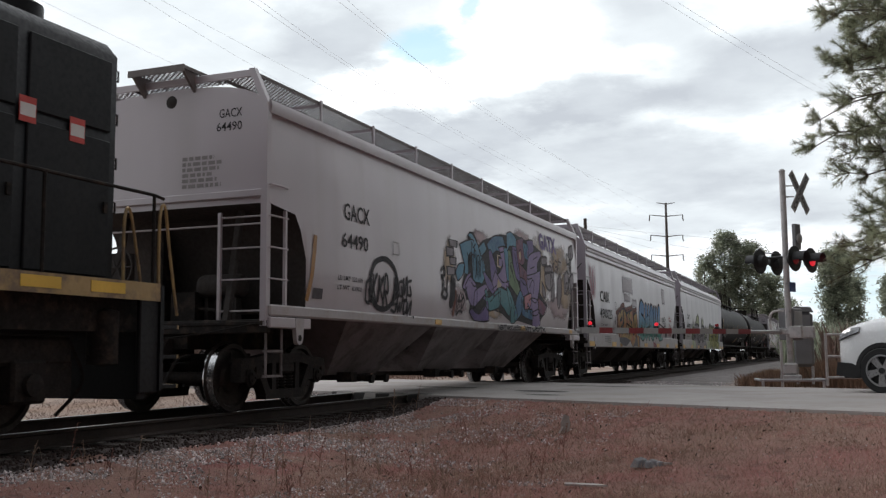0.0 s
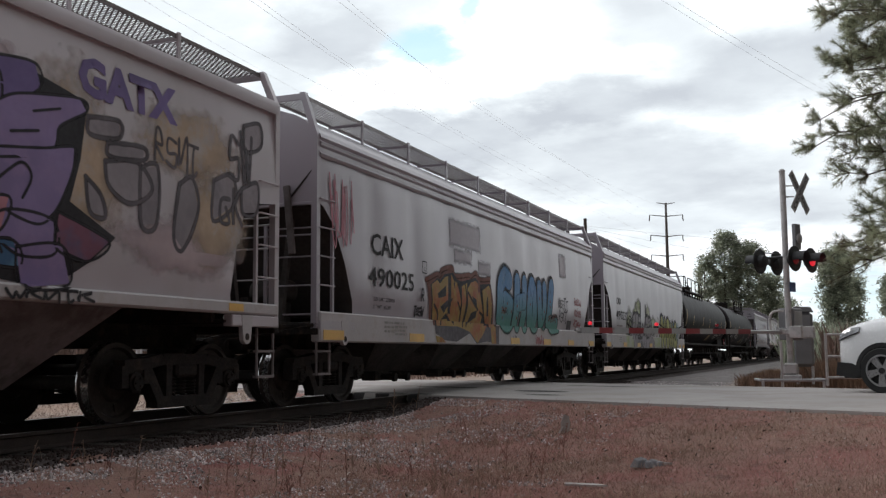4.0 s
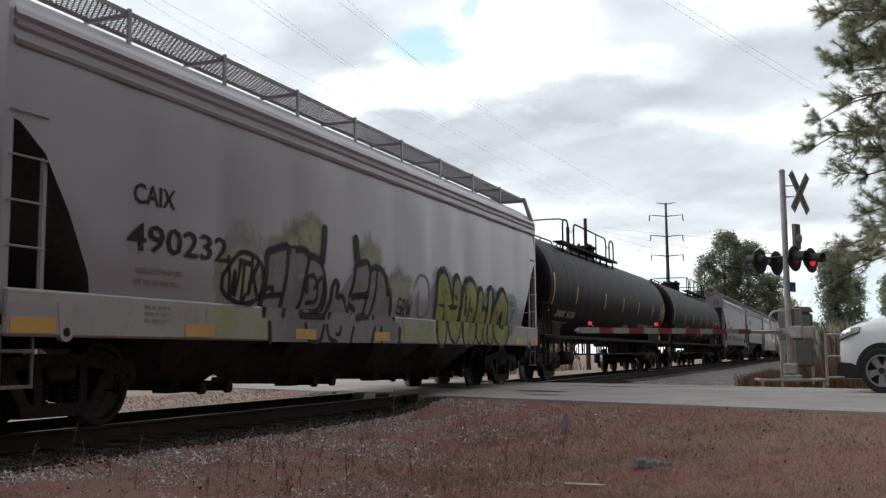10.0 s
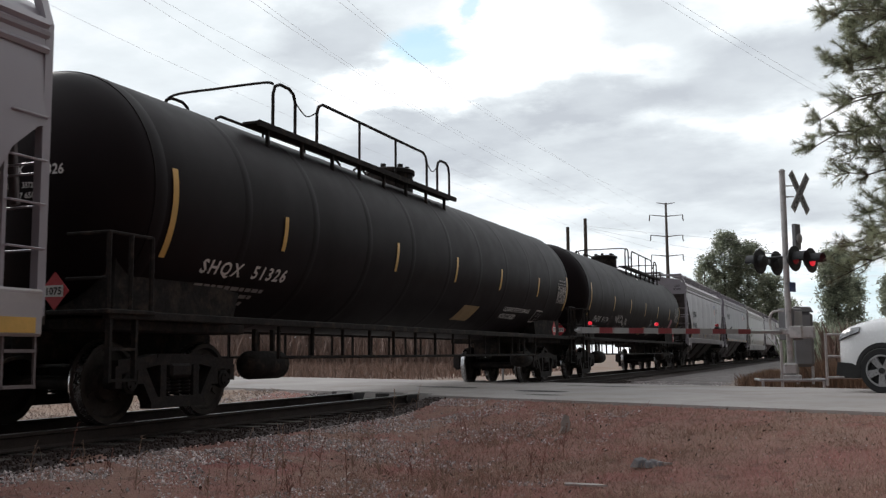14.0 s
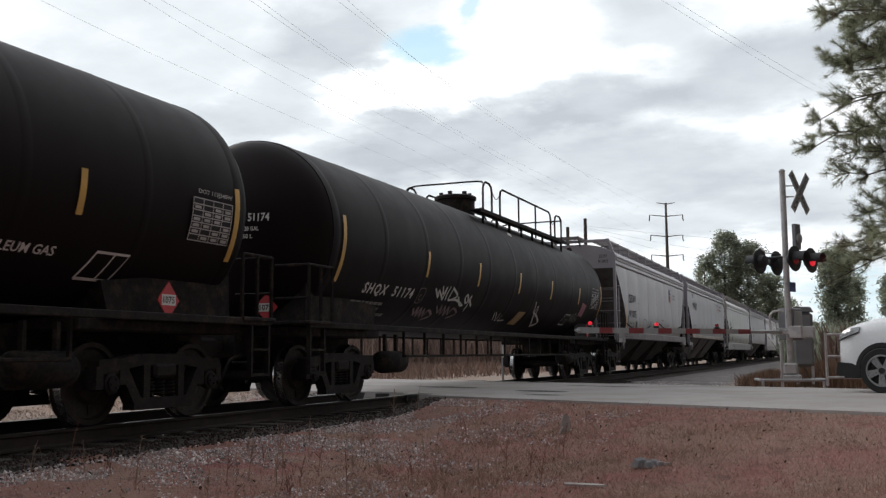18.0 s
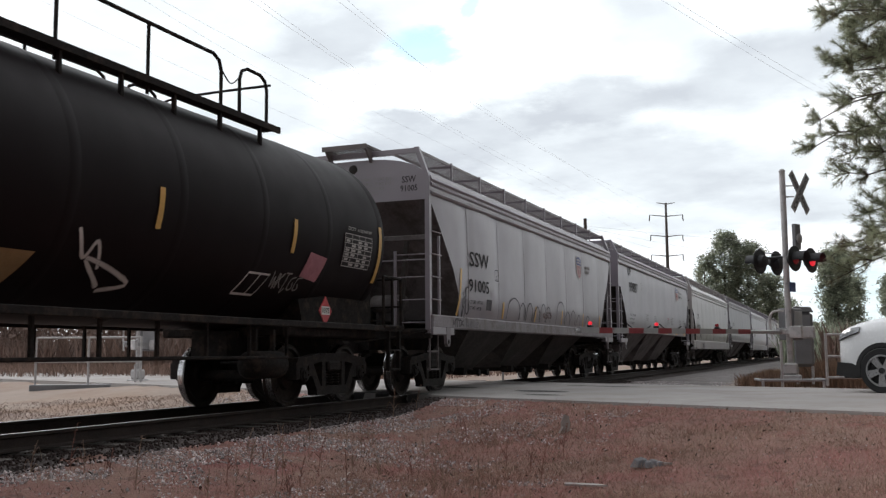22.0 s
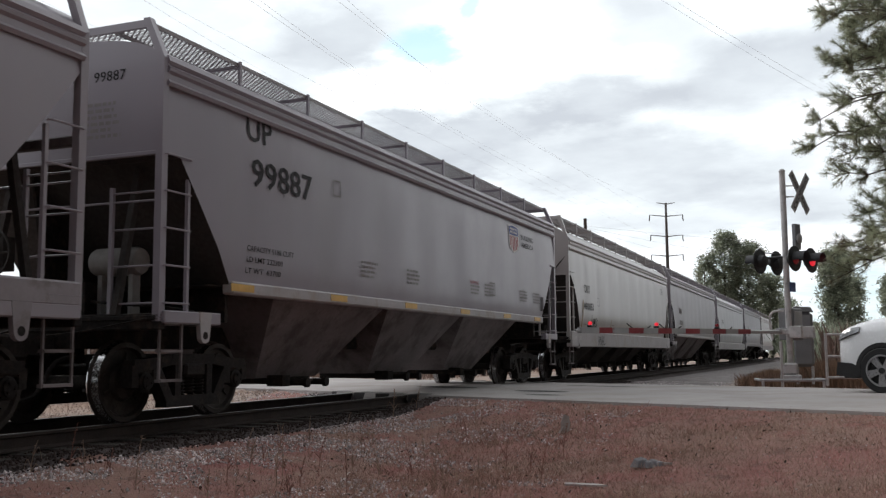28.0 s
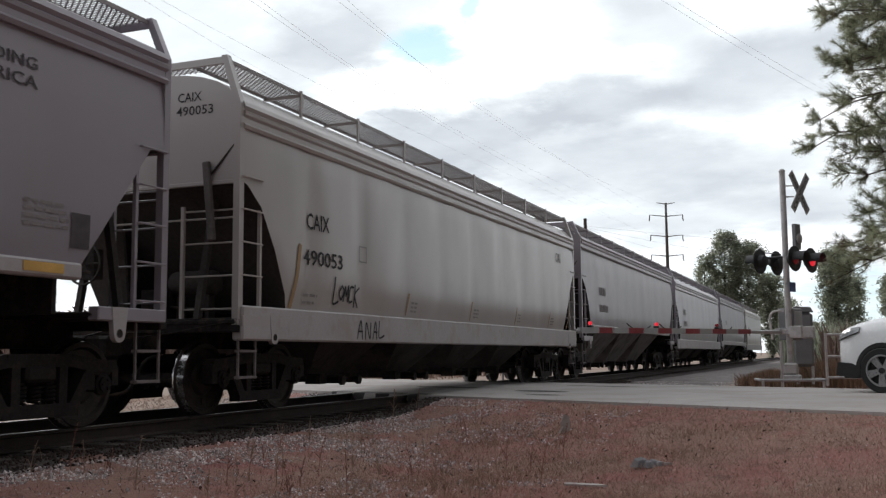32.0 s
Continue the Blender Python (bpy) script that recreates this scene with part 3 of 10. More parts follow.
for k in range(3):
    CAP.lathe([(0.017, 1.12), (0.017, 1.142)], 6, Matrix.Rotation(k * 2.094, 4, "X") @ Matrix.Translation((0, 0.052, 0)))
CAP = CAP.mesh("bearing_cap", M["truck_iron"], smooth=40)


def side_frame_mesh():
    s = Shape()
    h = TRUCK_BASE / 2
    outer = [(-h - 0.24, 0.63), (-h - 0.21, 0.70), (-h + 0.18, 0.72), (-0.42, 0.78), (0.42, 0.78), (h - 0.18, 0.72), (h + 0.21, 0.70), (h + 0.24, 0.63), (h + 0.22, 0.47), (h + 0.14, 0.45), (h + 0.14, 0.58), (h - 0.14, 0.58), (h - 0.14, 0.43), (h - 0.26, 0.42), (0.50, 0.22), (0.40, 0.15), (-0.40, 0.15), (-0.50, 0.22), (-h + 0.26, 0.42), (-h + 0.14, 0.43), (-h + 0.14, 0.58), (-h - 0.14, 0.58), (-h - 0.14, 0.45), (-h - 0.22, 0.47)]
    # top chord, bottom chord, columns and diagonals as separate bars so that the windows stay open
    def bar(pts, w, a, b):
        for i in range(len(pts) - 1):
            (y0, z0), (y1, z1) = pts[i], pts[i + 1]
            d = math.hypot(y1 - y0, z1 - z0)
            nx, nz = -(z1 - z0) / d * w / 2, (y1 - y0) / d * w / 2
            s.prism([(y0 + nx, z0 + nz), (y1 + nx, z1 + nz), (y1 - nx, z1 - nz), (y0 - nx, z0 - nz)], a, b)
    bar([(-h - 0.20, 0.64), (-h + 0.16, 0.66), (-0.42, 0.71), (0.42, 0.71), (h - 0.16, 0.66), (h + 0.20, 0.64)], 0.13, 0.93, 1.09)
    for sg in (-1, 1):
        bar([(sg * (h - 0.20), 0.60), (sg * 0.46, 0.25)], 0.13, 0.93, 1.09)
        bar([(sg * 0.31, 0.24), (sg * 0.31, 0.70)], 0.11, 0.93, 1.09)
        s.box(0.93, 1.09, sg * h - 0.24, sg * h - 0.13, 0.40, 0.64)
        s.box(0.93, 1.09, sg * h + 0.13, sg * h + 0.23, 0.44, 0.64)
        s.box(0.95, 1.07, sg * h - 0.13, sg * h + 0.13, 0.555, 0.62)
    bar([(-0.52, 0.22), (0.52, 0.22)], 0.13, 0.93, 1.09)
    return s


SIDE_FRAME = {1: side_frame_mesh().mesh("side_frame", M["truck_iron"])}
mirrored = side_frame_mesh()
mirrored.v = [(-x, y, z) for x, y, z in mirrored.v]
SIDE_FRAME[-1] = mirrored.mesh("side_frame", M["truck_iron"])
spring_shape = Shape()
for dy in (-0.19, 0.0, 0.19):
    pts = [(1.01 + 0.06 * math.cos(a), dy + 0.06 * math.sin(a), 0.29 + 0.20 * a / (2 * math.pi * 5)) for a in [2 * math.pi * i / 8 for i in range(41)]]
    spring_shape.tube(pts, 0.014, 4)
SPRING = spring_shape.mesh("spring_nest", M["truck_iron"], smooth=60)
BOLSTER = Shape().bevel_box(-1.12, 1.12, -0.20, 0.20, 0.50, 0.66, 0.03).box(-0.32, 0.32, -0.28, 0.28, 0.62, 0.78).mesh("bolster", M["truck_iron"])
BRAKE = Shape().box(-0.85, 0.85, -0.05, 0.05, 0.36, 0.44).box(0.62, 0.80, -0.10, 0.06, 0.30, 0.62).box(-0.80, -0.62, -0.10, 0.06, 0.30, 0.62).mesh("brake_beam", M["truck_iron"])


def truck(car, y, turning=True):
    part("bolster", BOLSTER, None, car, at=pose(0, y, 0))
    for sg in (1, -1):
        f = part("side_frame", SIDE_FRAME[sg], None, car, at=pose(0, y, 0))
        part("spring_nest", SPRING, None, f, at=pose(0 if sg > 0 else -2.02, 0, 0))
    for sg in (1, -1):
        ay = y + sg * TRUCK_BASE / 2
        part("brake_beam", BRAKE, None, car, at=pose(0, ay - sg * 0.53, 0))
        ax = part("wheelset", AXLE, None, car, "steel axle with two dark wheels", at=pose(0, ay, WHEEL_R))
        for k in (1, -1):
            part("wheel", WHEEL[k], None, ax, "dark wheel with a polished tread", at=pose(0.7535 * k, 0, 0))
            part("bearing_cap", CAP, None, ax, at=pose(0, 0, 0, 0, 0, 0 if k > 0 else 180))
        if turning:
            spinning.append((ax, ay))


def coupler(car, y, sg):
    """Drawbar, knuckle and hose at one end; sg is the outward way."""
    s = Shape()
    s.box(-0.10, 0.10, y - 0.5 * sg, y + 0.42 * sg, 0.77, 0.97)
    s.bevel_box(-0.17, 0.15, min(y + 0.40 * sg, y + 0.66 * sg), max(y + 0.40 * sg, y + 0.66 * sg), 0.71, 1.0, 0.04)
    part("coupler", s, M["truck_iron"], car, "rusty knuckle coupler", at=pose(0, 0, 0))
    h = Shape().tube(curve([(0.32, y - 0.1 * sg, 0.75), (0.36, y + 0.25 * sg, 0.68), (0.30, y + 0.45 * sg, 0.35), (0.2, y + 0.70 * sg, 0.28)]), 0.024, 6)
    part("brake_hose", h, M["underframe"], car, "black rubber brake hose")


def side_x(z):
    """Half width of a hopper body at height z: nearly upright, rounding in to the roof."""
    if z < 1.9:
        return 1.515 + 0.055 * smooth(1.2, 1.9, z)
    if z < 3.2:
        return 1.57 - 0.017 * ((z - 1.9) / 1.3) ** 2
    return 1.553 - 0.058 * smooth(3.2, 4.15, z)


def roof_z(x, eave=4.04, top=4.36):
    return eave + (top - eave) * max(0.0, 1 - (abs(x) / 1.5) ** 3) ** 0.6


BULGES = {}   # car: panels, dent depths and heights of its sides


def bulge(key, y, z):
    """How far a pressed side panel stands out at a place along and up the car."""
    half, panels, dents, dent, eave, low, sharp = BULGES[key]
    f = max(0.0, min(panels - 0.001, (y + half) / (2 * half) * panels))
    edge = max(0.0, min(1.0, (eave - z) / 0.35, (z - low) / 0.3))
    return edge * dents * (dent[int(f)] * abs(math.sin(math.pi * f)) ** sharp + 0.12 * noise.noise(Vector((y * 0.9, z * 0.5, half))))


def hopper_body(half, cut, floor_z, eave, top, panels, dents, rng, sharp=1.4):
    """Body shell: upright ends above, sloped in below, panels bulging lightly between the welds."""
    ys = []
    for y, zl in cut:
        ys.append((-half + y, zl))
    y0 = -half + cut[-1][0]
    n = panels * 8
    for i in range(1, n):
        ys.append((y0 + (-2 * y0) * i / n, floor_z))
    for y, zl in reversed(cut):
        ys.append((half - y, zl))
    side, roof = 18, 14
    key = "%.3f" % half
    BULGES[key] = (half, panels, dents, [rng.uniform(0.4, 1.0) for _ in range(panels + 2)], eave, floor_z, sharp)
    s = Shape()
    rows = []
    span = 2 * half
    for y, zl in ys:
        ring = []
        for j in range(side):
            z = zl + (eave - zl) * j / (side - 1)
            ring.append((side_x(z) + bulge(key, y, z), y, z))
        for j in range(1, roof):
            x = 1.495 * math.cos(math.pi * j / roof)
            ring.append((x, y, roof_z(x, eave, top)))
        ring += [(-p[0], p[1], p[2]) for p in reversed(ring[:side])]
        rows.append(ring)
    k = len(rows[0])
    for ring in rows:
        s.v.extend(ring)
    for i in range(len(rows) - 1):
        for j in range(k):
            a, b = i * k + j, i * k + (j + 1) % k
            s.f.append((a, b, b + k, a + k))
    s.f.append(tuple(range(k)))
    s.f.append(tuple(range((len(rows) - 1) * k, len(rows) * k)))
    s.under = [i * k + k - 1 for i in range(len(rows) - 1)]
    return s


def ladder(car, x, y, side, z0, z1, w=0.44, rungs=5, mat=None, step=0.41):
    """side 'y': rungs run along the car; 'x': rungs run across the end."""
    s = Shape()
    for k in range(rungs):
        z = z0 + 0.12 + k * step
        if side == "y":
            s.tube([(x, y, z), (x + 0.05, y + 0.02 * (1 if w > 0 else -1), z), (x + 0.05, y + w - 0.02 * (1 if w > 0 else -1), z), (x, y + w, z)], 0.012, 5)
        else:
            s.tube([(x, y, z), (x - w, y, z)], 0.012, 5)
    if side == "y":
        s.box(x - 0.03, x + 0.012, y + w - 0.022, y + w + 0.022, z0, z1)
    else:
        s.box(x - w - 0.022, x - w + 0.022, y - 0.025, y + 0.02, z0, z1)
    return part("ladder", s, mat, car, "painted steel grab ladder")


def mesh_grate(x0, x1, y0, y1, z, pitch=0.075, t=0.0125):
    """Open walkway of stretched steel: slanting strands both ways, with edge angles."""
    s = Shape()
    s.box(x0, x0 + 0.02, y0, y1, z - 0.05, z)
    s.box(x1 - 0.02, x1, y0, y1, z - 0.05, z)
    w = x1 - x0
    lean = w * 0.85
    n = int((y1 - y0 + lean) / pitch)
    for i in range(n + 1):
        y = y0 - lean + pitch * i
        for k, (ya, yb) in enumerate(((y, y + lean), (y + lean, y))):
            f0, f1 = 0.0, 1.0
            if ya != yb:
                g0, g1 = (y0 - ya) / (yb - ya), (y1 - ya) / (yb - ya)
                f0, f1 = max(0.0, min(g0, g1)), min(1.0, max(g0, g1))
            if f1 - f0 < 0.02:
                continue
            p, q = (x0 + w * f0, ya + (yb - ya) * f0), (x0 + w * f1, ya + (yb - ya) * f1)
            zz = z - 0.006 * k
            s.add([(p[0], p[1] - t, zz), (p[0], p[1] + t, zz), (q[0], q[1] + t, zz), (q[0], q[1] - t, zz), (p[0], p[1] - t, zz - 0.006), (p[0], p[1] + t, zz - 0.006), (q[0], q[1] + t, zz - 0.006), (q[0], q[1] - t, zz - 0.006)],
                  [(0, 1, 2, 3), (7, 6, 5, 4), (1, 5, 6, 2), (3, 7, 4, 0)])
    return s


def bays(car, half, floor_z, count, mat, gate_mat):
    """Sloped discharge hoppers under the floor with gates at their feet."""
    y0 = half - 2.55
    w = 2 * y0 / count
    for k in range(count):
        a, b = -y0 + k * w, -y0 + (k + 1) * w
        m = (a + b) / 2
        s = Shape()
        top, low = floor_z + 0.02, 0.42
        foot = w / 2 - 0.92
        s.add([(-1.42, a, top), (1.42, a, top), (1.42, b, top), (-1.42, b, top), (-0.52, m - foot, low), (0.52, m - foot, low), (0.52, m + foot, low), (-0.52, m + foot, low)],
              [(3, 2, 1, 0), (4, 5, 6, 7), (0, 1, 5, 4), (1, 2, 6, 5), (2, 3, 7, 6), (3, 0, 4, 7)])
        hop = part("discharge_hopper", s, mat, car, "sloped steel discharge hopper")
        if k < count - 1:
            q = Shape()
            q.prism([(b - 0.42, 0.90), (b - 0.34, 0.84), (b + 0.34, 0.84), (b + 0.42, 0.90), (b + 0.06, top - 0.04), (b - 0.06, top - 0.04)], -0.60, 0.60)
            part("cross_hood", q, gate_mat, car, "dark hood between two discharge hoppers")
        g = Shape()
        g.box(-0.60, 0.60, m - 0.55, m + 0.55, 0.33, 0.425).box(0.56, 0.82, m - 0.62, m - 0.40, 0.30, 0.46)
        g.box(0.62, 0.95, m - 0.05, m + 0.05, 0.36, 0.40)
        g.lathe([(0.05, 0.62), (0.05, 1.0), (0.075, 1.0), (0.075, 1.06)], 10, pose(0, m - 0.28, 0.35))
        g.lathe([(0.05, 0.62), (0.05, 1.0), (0.075, 1.0), (0.075, 1.06)], 10, pose(0, m + 0.28, 0.35))
        part("outlet_gate", g, gate_mat, hop, "black steel outlet gate")


def hopper(name, y0, y1, label, body, eave=4.04, top=4.36, cut=None, floor_z=1.40, sill=(1.25, 1.42), sill_inset=0.0, panels=9, dents=0.012, bays_n=3, sill_mat="sill_white", trough=True, grate_mat="grating", turning=True, seed=1, grate_z=4.50, moulded=True, bay_mat="bay_dark", sharp=1.4, slope_mat="slope_dirty_shaded", end_hatch=False, beam=None, braced=True, rung=0.64, gear="slope_dirty_shaded", gear_z=1.7):
    """A covered hopper car between its end posts at y0 and y1 (places at the clip's start)."""
    half = (y1 - y0) / 2
    car = thing(name, label, "hopper car", group="train cars")
    car["half_length"] = half
    rng = random.Random(seed)
    paint_m = M[body]
    cut = cut or [(0.0, 2.90), (0.12, 2.86), (0.42, 2.62), (0.74, 2.1), (1.05, 1.55), (1.12, floor_z)]
    shell = hopper_body(half, cut, floor_z, eave, top, panels, dents, rng, sharp)
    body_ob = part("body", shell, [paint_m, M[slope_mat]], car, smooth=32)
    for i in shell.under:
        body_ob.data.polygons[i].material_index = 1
    # eave rail and its lower moulding
    for sg in (1, -1):
        x = 1.515
        e = Shape()
        e.prism([(x - 0.03, eave - 0.30), (x + 0.055, eave - 0.31), (x + 0.075, eave - 0.27), (x + 0.045, eave - 0.235), (x + 0.04, eave - 0.17), (x + 0.07, eave - 0.14), (x + 0.075, eave - 0.10), (x + 0.04, eave - 0.07), (x + 0.07, eave - 0.03), (x + 0.05, eave + 0.03), (x - 0.06, eave + 0.05)] if moulded else [(x - 0.03, eave - 0.12), (x + 0.05, eave - 0.13), (x + 0.07, eave - 0.03), (x + 0.05, eave + 0.04), (x - 0.06, eave + 0.06)], -half + 0.02, half - 0.02, axes="xzy")
        if sg < 0:
            e.v = [(-a, b, c) for a, b, c in e.v]
        part("eave_rail", e, paint_m, car, "pressed steel roof rail", smooth=30)
    # side sills
    for sg in (1, -1):
        s = Shape()
        a, b = -half + sill_inset, half - sill_inset
        x0, x1 = (1.44, 1.60) if sg > 0 else (-1.60, -1.44)
        s.bevel_box(x0, x1, a, b, sill[0], sill[1], 0.022)
        part("side_sill", s, M[sill_mat], car, "dusty white side sill")
    # end frames: corner posts, platform, cross beams
    for sg in (1, -1):
        e = half * sg
        for k in (1, -1):
            p = Shape()
            p.box(1.47 * k, 1.56 * k, e - 0.05, e + 0.05, 1.12, eave)
            part("corner_post", p, paint_m, car)
            b = Shape()
            x = 0.95 * k
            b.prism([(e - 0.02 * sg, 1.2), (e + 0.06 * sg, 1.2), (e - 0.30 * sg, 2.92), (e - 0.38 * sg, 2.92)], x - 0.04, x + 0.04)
            part("end_brace", b, M["slope_dirty_shaded"], car)
        if moulded and braced and not end_hatch:
            r = Shape().tube([(1.50, e - 0.02 * sg, 3.44), (1.02, e + 0.03 * sg, 2.90)], 0.016, 6)
            part("diagonal_rod", r, M["slope_dirty_shaded"], car, "thin slanting end rod")
            r = Shape().bevel_box(-0.05, 0.05, -0.03, 0.03, -0.95, 0.05, 0.012, pose(1.06, e + 0.04 * sg, 3.12, 0, -6, 0))
            part("diagonal_brace", r, M["slope_grey"], car, "slanting dark end brace")
        d = Shape()
        d.bevel_box(-1.52, 1.52, min(e - 1.05 * sg, e + 0.06 * sg), max(e - 1.05 * sg, e + 0.06 * sg), 1.13, 1.19, 0.012)
        d.bevel_box(-1.56, 1.56, e - 0.05, e + 0.07, 1.03, 1.21, 0.012)
        part("end_platform", d, M["underframe"], car, "dirty steel end platform")
        g = Shape()
        g.bevel_box(1.46, 1.60, min(e, e - 1.05 * sg), max(e, e - 1.05 * sg), 1.10, 1.24, 0.012)
        part("end_sill", g, paint_m, car)
        c = Shape()
        if beam:
            c.bevel_box(-1.5, 1.5, e - 0.045, e + 0.045, 2.80, 2.90, 0.012)
            part("end_beam", c, M[beam], car, "cross beam below the end sheet")
        else:
            c.bevel_box(-1.5, 1.5, e - 0.02, e + 0.02, cut[0][1] - 0.025, cut[0][1] + 0.025, 0.006)
            part("end_lip", c, paint_m, car, "folded lower lip of the end sheet")
        wi = -0.46 * sg
        ladder(car, 1.54, e, "y", 1.2, 2.92, w=wi, rungs=5, mat=paint_m)
        ladder(car, 1.50, e, "x", 1.2, 2.62, w=rung, rungs=4, mat=paint_m)
        st = Shape()
        for yy in (e - 0.02 * sg, e - 0.40 * sg):
            st.box(1.51, 1.535, yy - 0.012, yy + 0.012, 0.46, 1.2)
        for z in (0.48, 0.80):
            st.box(1.47, 1.55, min(e - 0.02 * sg, e - 0.40 * sg), max(e - 0.02 * sg, e - 0.40 * sg), z - 0.015, z + 0.015)
        part("sill_step", st, M["hopper_bottom"], car, "stirrup step below the ladder")
        coupler(car, e + 0.02 * sg, sg)
        # jacking pad with a pulling eye
        j = Shape()
        yl = e - 0.74 * sg
        ring = [(yl + 0.085 * math.cos(a), 0.97 + 0.085 * math.sin(a)) for a in [math.pi + math.pi * i / 8 for i in range(9)]]
        j.prism([(yl - 0.12, 1.24)] + ring + [(yl + 0.12, 1.24)], 1.545, 1.605)
        lug = part("pull_lug", j, M[sill_mat], car, "steel pulling lug with a round eye")
        part("eye", Shape().lathe([(0.01, 1.604), (0.045, 1.604), (0.045, 1.608), (0.01, 1.608)], 14, pose(0, yl, 0.975)), M["underframe"], lug)
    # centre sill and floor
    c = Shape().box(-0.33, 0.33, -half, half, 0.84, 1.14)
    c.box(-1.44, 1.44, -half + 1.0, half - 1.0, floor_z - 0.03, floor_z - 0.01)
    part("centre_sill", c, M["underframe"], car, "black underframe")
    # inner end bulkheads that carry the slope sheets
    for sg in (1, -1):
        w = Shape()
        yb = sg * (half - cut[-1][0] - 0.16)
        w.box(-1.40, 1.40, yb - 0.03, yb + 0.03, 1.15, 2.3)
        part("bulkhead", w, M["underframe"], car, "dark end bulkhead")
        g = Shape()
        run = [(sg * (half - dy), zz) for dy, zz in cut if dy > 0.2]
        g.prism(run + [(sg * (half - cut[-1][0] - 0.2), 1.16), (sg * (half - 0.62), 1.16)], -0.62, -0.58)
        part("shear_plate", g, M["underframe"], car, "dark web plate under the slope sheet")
    # air brake gear on the near end platform
    t = Shape().lathe([(0.05, -0.38), (0.15, -0.33), (0.17, -0.28), (0.17, 0.28), (0.15, 0.33), (0.05, 0.38)], 16, pose(0.45, -half + 0.62, gear_z))
    t.box(0.2, 0.26, -half + 0.55, -half + 0.69, 1.19, gear_z - 0.12).box(0.65, 0.71, -half + 0.55, -half + 0.69, 1.19, gear_z - 0.12)
    part("air_reservoir", t, M[gear], car, "dusty air reservoir", smooth=40)
    t = Shape().box(-0.25, 0.15, -half + 0.4, -half + 0.7, 1.19, 1.62).tube(curve([(0.1, -half + 0.5, 1.4), (0.6, -half + 0.4, 1.35), (1.2, -half + 0.5, 1.3), (1.4, -half + 0.8, 1.25)]), 0.02, 5)
    part("brake_valve", t, M["underframe"], car, "black brake valve and pipes")
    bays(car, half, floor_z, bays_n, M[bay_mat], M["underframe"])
    truck(car, -half + 1.25, turning)
    truck(car, half - 1.25, turning)
    # roof: hatch trough, running boards, their posts
    if trough:
        h = Shape().box(-0.36, 0.36, -half + 0.9, half - 0.9, top - 0.04, top + 0.10)
        part("hatch_trough", h, paint_m, car, "long roof loading hatch")
    for sg in (1, -1):
        x0, x1 = (0.72, 1.30) if sg > 0 else (-1.30, -0.72)
        part("running_board", mesh_grate(x0, x1, -half + 0.02, half - 0.02, grate_z), M[grate_mat], car, "open steel roof walkway grating")
        xo = 1.30 * sg
        n = 9
        for i in range(1, n):
            y = -half + 0.04 + (2 * half - 0.08) * i / n
            b = Shape()
            zr = roof_z(1.30, eave, top)
            b.box(min(xo, xo + 0.03 * sg), max(xo, xo + 0.03 * sg), y - 0.024, y + 0.024, zr - 0.05, grate_z + 0.015)
            b.box(min(0.70 * sg, xo), max(0.70 * sg, xo), y - 0.02, y + 0.02, grate_z - 0.075, grate_z - 0.03)
            part("walkway_bracket", b, paint_m, car)
    for sg in (1, -1):
        e = half * sg
        y0c, y1c = min(e, e - 0.42 * sg), max(e, e - 0.42 * sg)
        part("end_walkway", mesh_grate(-0.74, 0.74, y0c, y1c, grate_z), M[grate_mat], car, "roof walkway across the end")
        part("walkway_fascia", Shape().bevel_box(-1.30, 1.30, e - 0.015, e + 0.015, grate_z - 0.085, grate_z + 0.015, 0.006), paint_m, car, "painted edge plate of the end walkway")
        for k in (1, -1):
            a = Shape()
            a.prism([(1.47 * k, eave - 0.02), (1.56 * k, eave), (1.345 * k, grate_z + 0.02), (1.26 * k, grate_z + 0.02)], e - 0.045, e + 0.045, axes="xzy")
            part("corner_bracket", a, paint_m, car, "bent corner bracket of the walkway")
    if end_hatch:
        h = mesh_grate(-0.50, 0.42, -half - 0.30, -half + 0.55, grate_z + 0.10)
        h.box(-0.50, 0.42, -half - 0.31, -half - 0.29, grate_z + 0.02, grate_z + 0.11)
        for x in (-0.45, 0.37):
            h.prism([(-half - 0.28, grate_z + 0.05), (-half + 0.02, grate_z + 0.05), (-half + 0.02, grate_z - 0.22)], x - 0.02, x + 0.02)
        part("brake_platform", h, M["dark_grating"], car, "grated roof-end platform")
        part("end_vent", Shape().lathe([(0.09, -0.06), (0.09, 0.0), (0.03, 0.02)], 14, pose(0.0, -half, grate_z - 0.30, 0, 0, -90)), M["slope_dirty_shaded"], car, smooth=40)
    # hand brake wheel and its shaft on the leading end
    b = Shape()
    b.tube([(-0.75 + 0.27 * math.cos(a), -half - 0.14, 1.95 + 0.27 * math.sin(a)) for a in [2 * math.pi * i / 20 for i in range(21)]], 0.016, 5)
    for i in range(3):
        a = math.pi * i / 3
        b.tube([(-0.75 - 0.26 * math.cos(a), -half - 0.14, 1.95 - 0.26 * math.sin(a)), (-0.75 + 0.26 * math.cos(a), -half - 0.14, 1.95 + 0.26 * math.sin(a))], 0.012, 5)
    b.box(-0.88, -0.62, -half - 0.10, -half + 0.08, 1.75, 2.15)
    part("brake_wheel", b, M["slope_dirty_shaded"], car, "round hand brake wheel")
    # hand holds beside the ladders, uncoupling lever
    for sg in (1, -1):
        g = Shape().tube([(1.42, half * sg + 0.07 * sg, 1.15), (0.6, half * sg + 0.14 * sg, 1.02), (0.25, half * sg + 0.28 * sg, 0.98), (0.2, half * sg + 0.34 * sg, 0.85)], 0.011, 5)
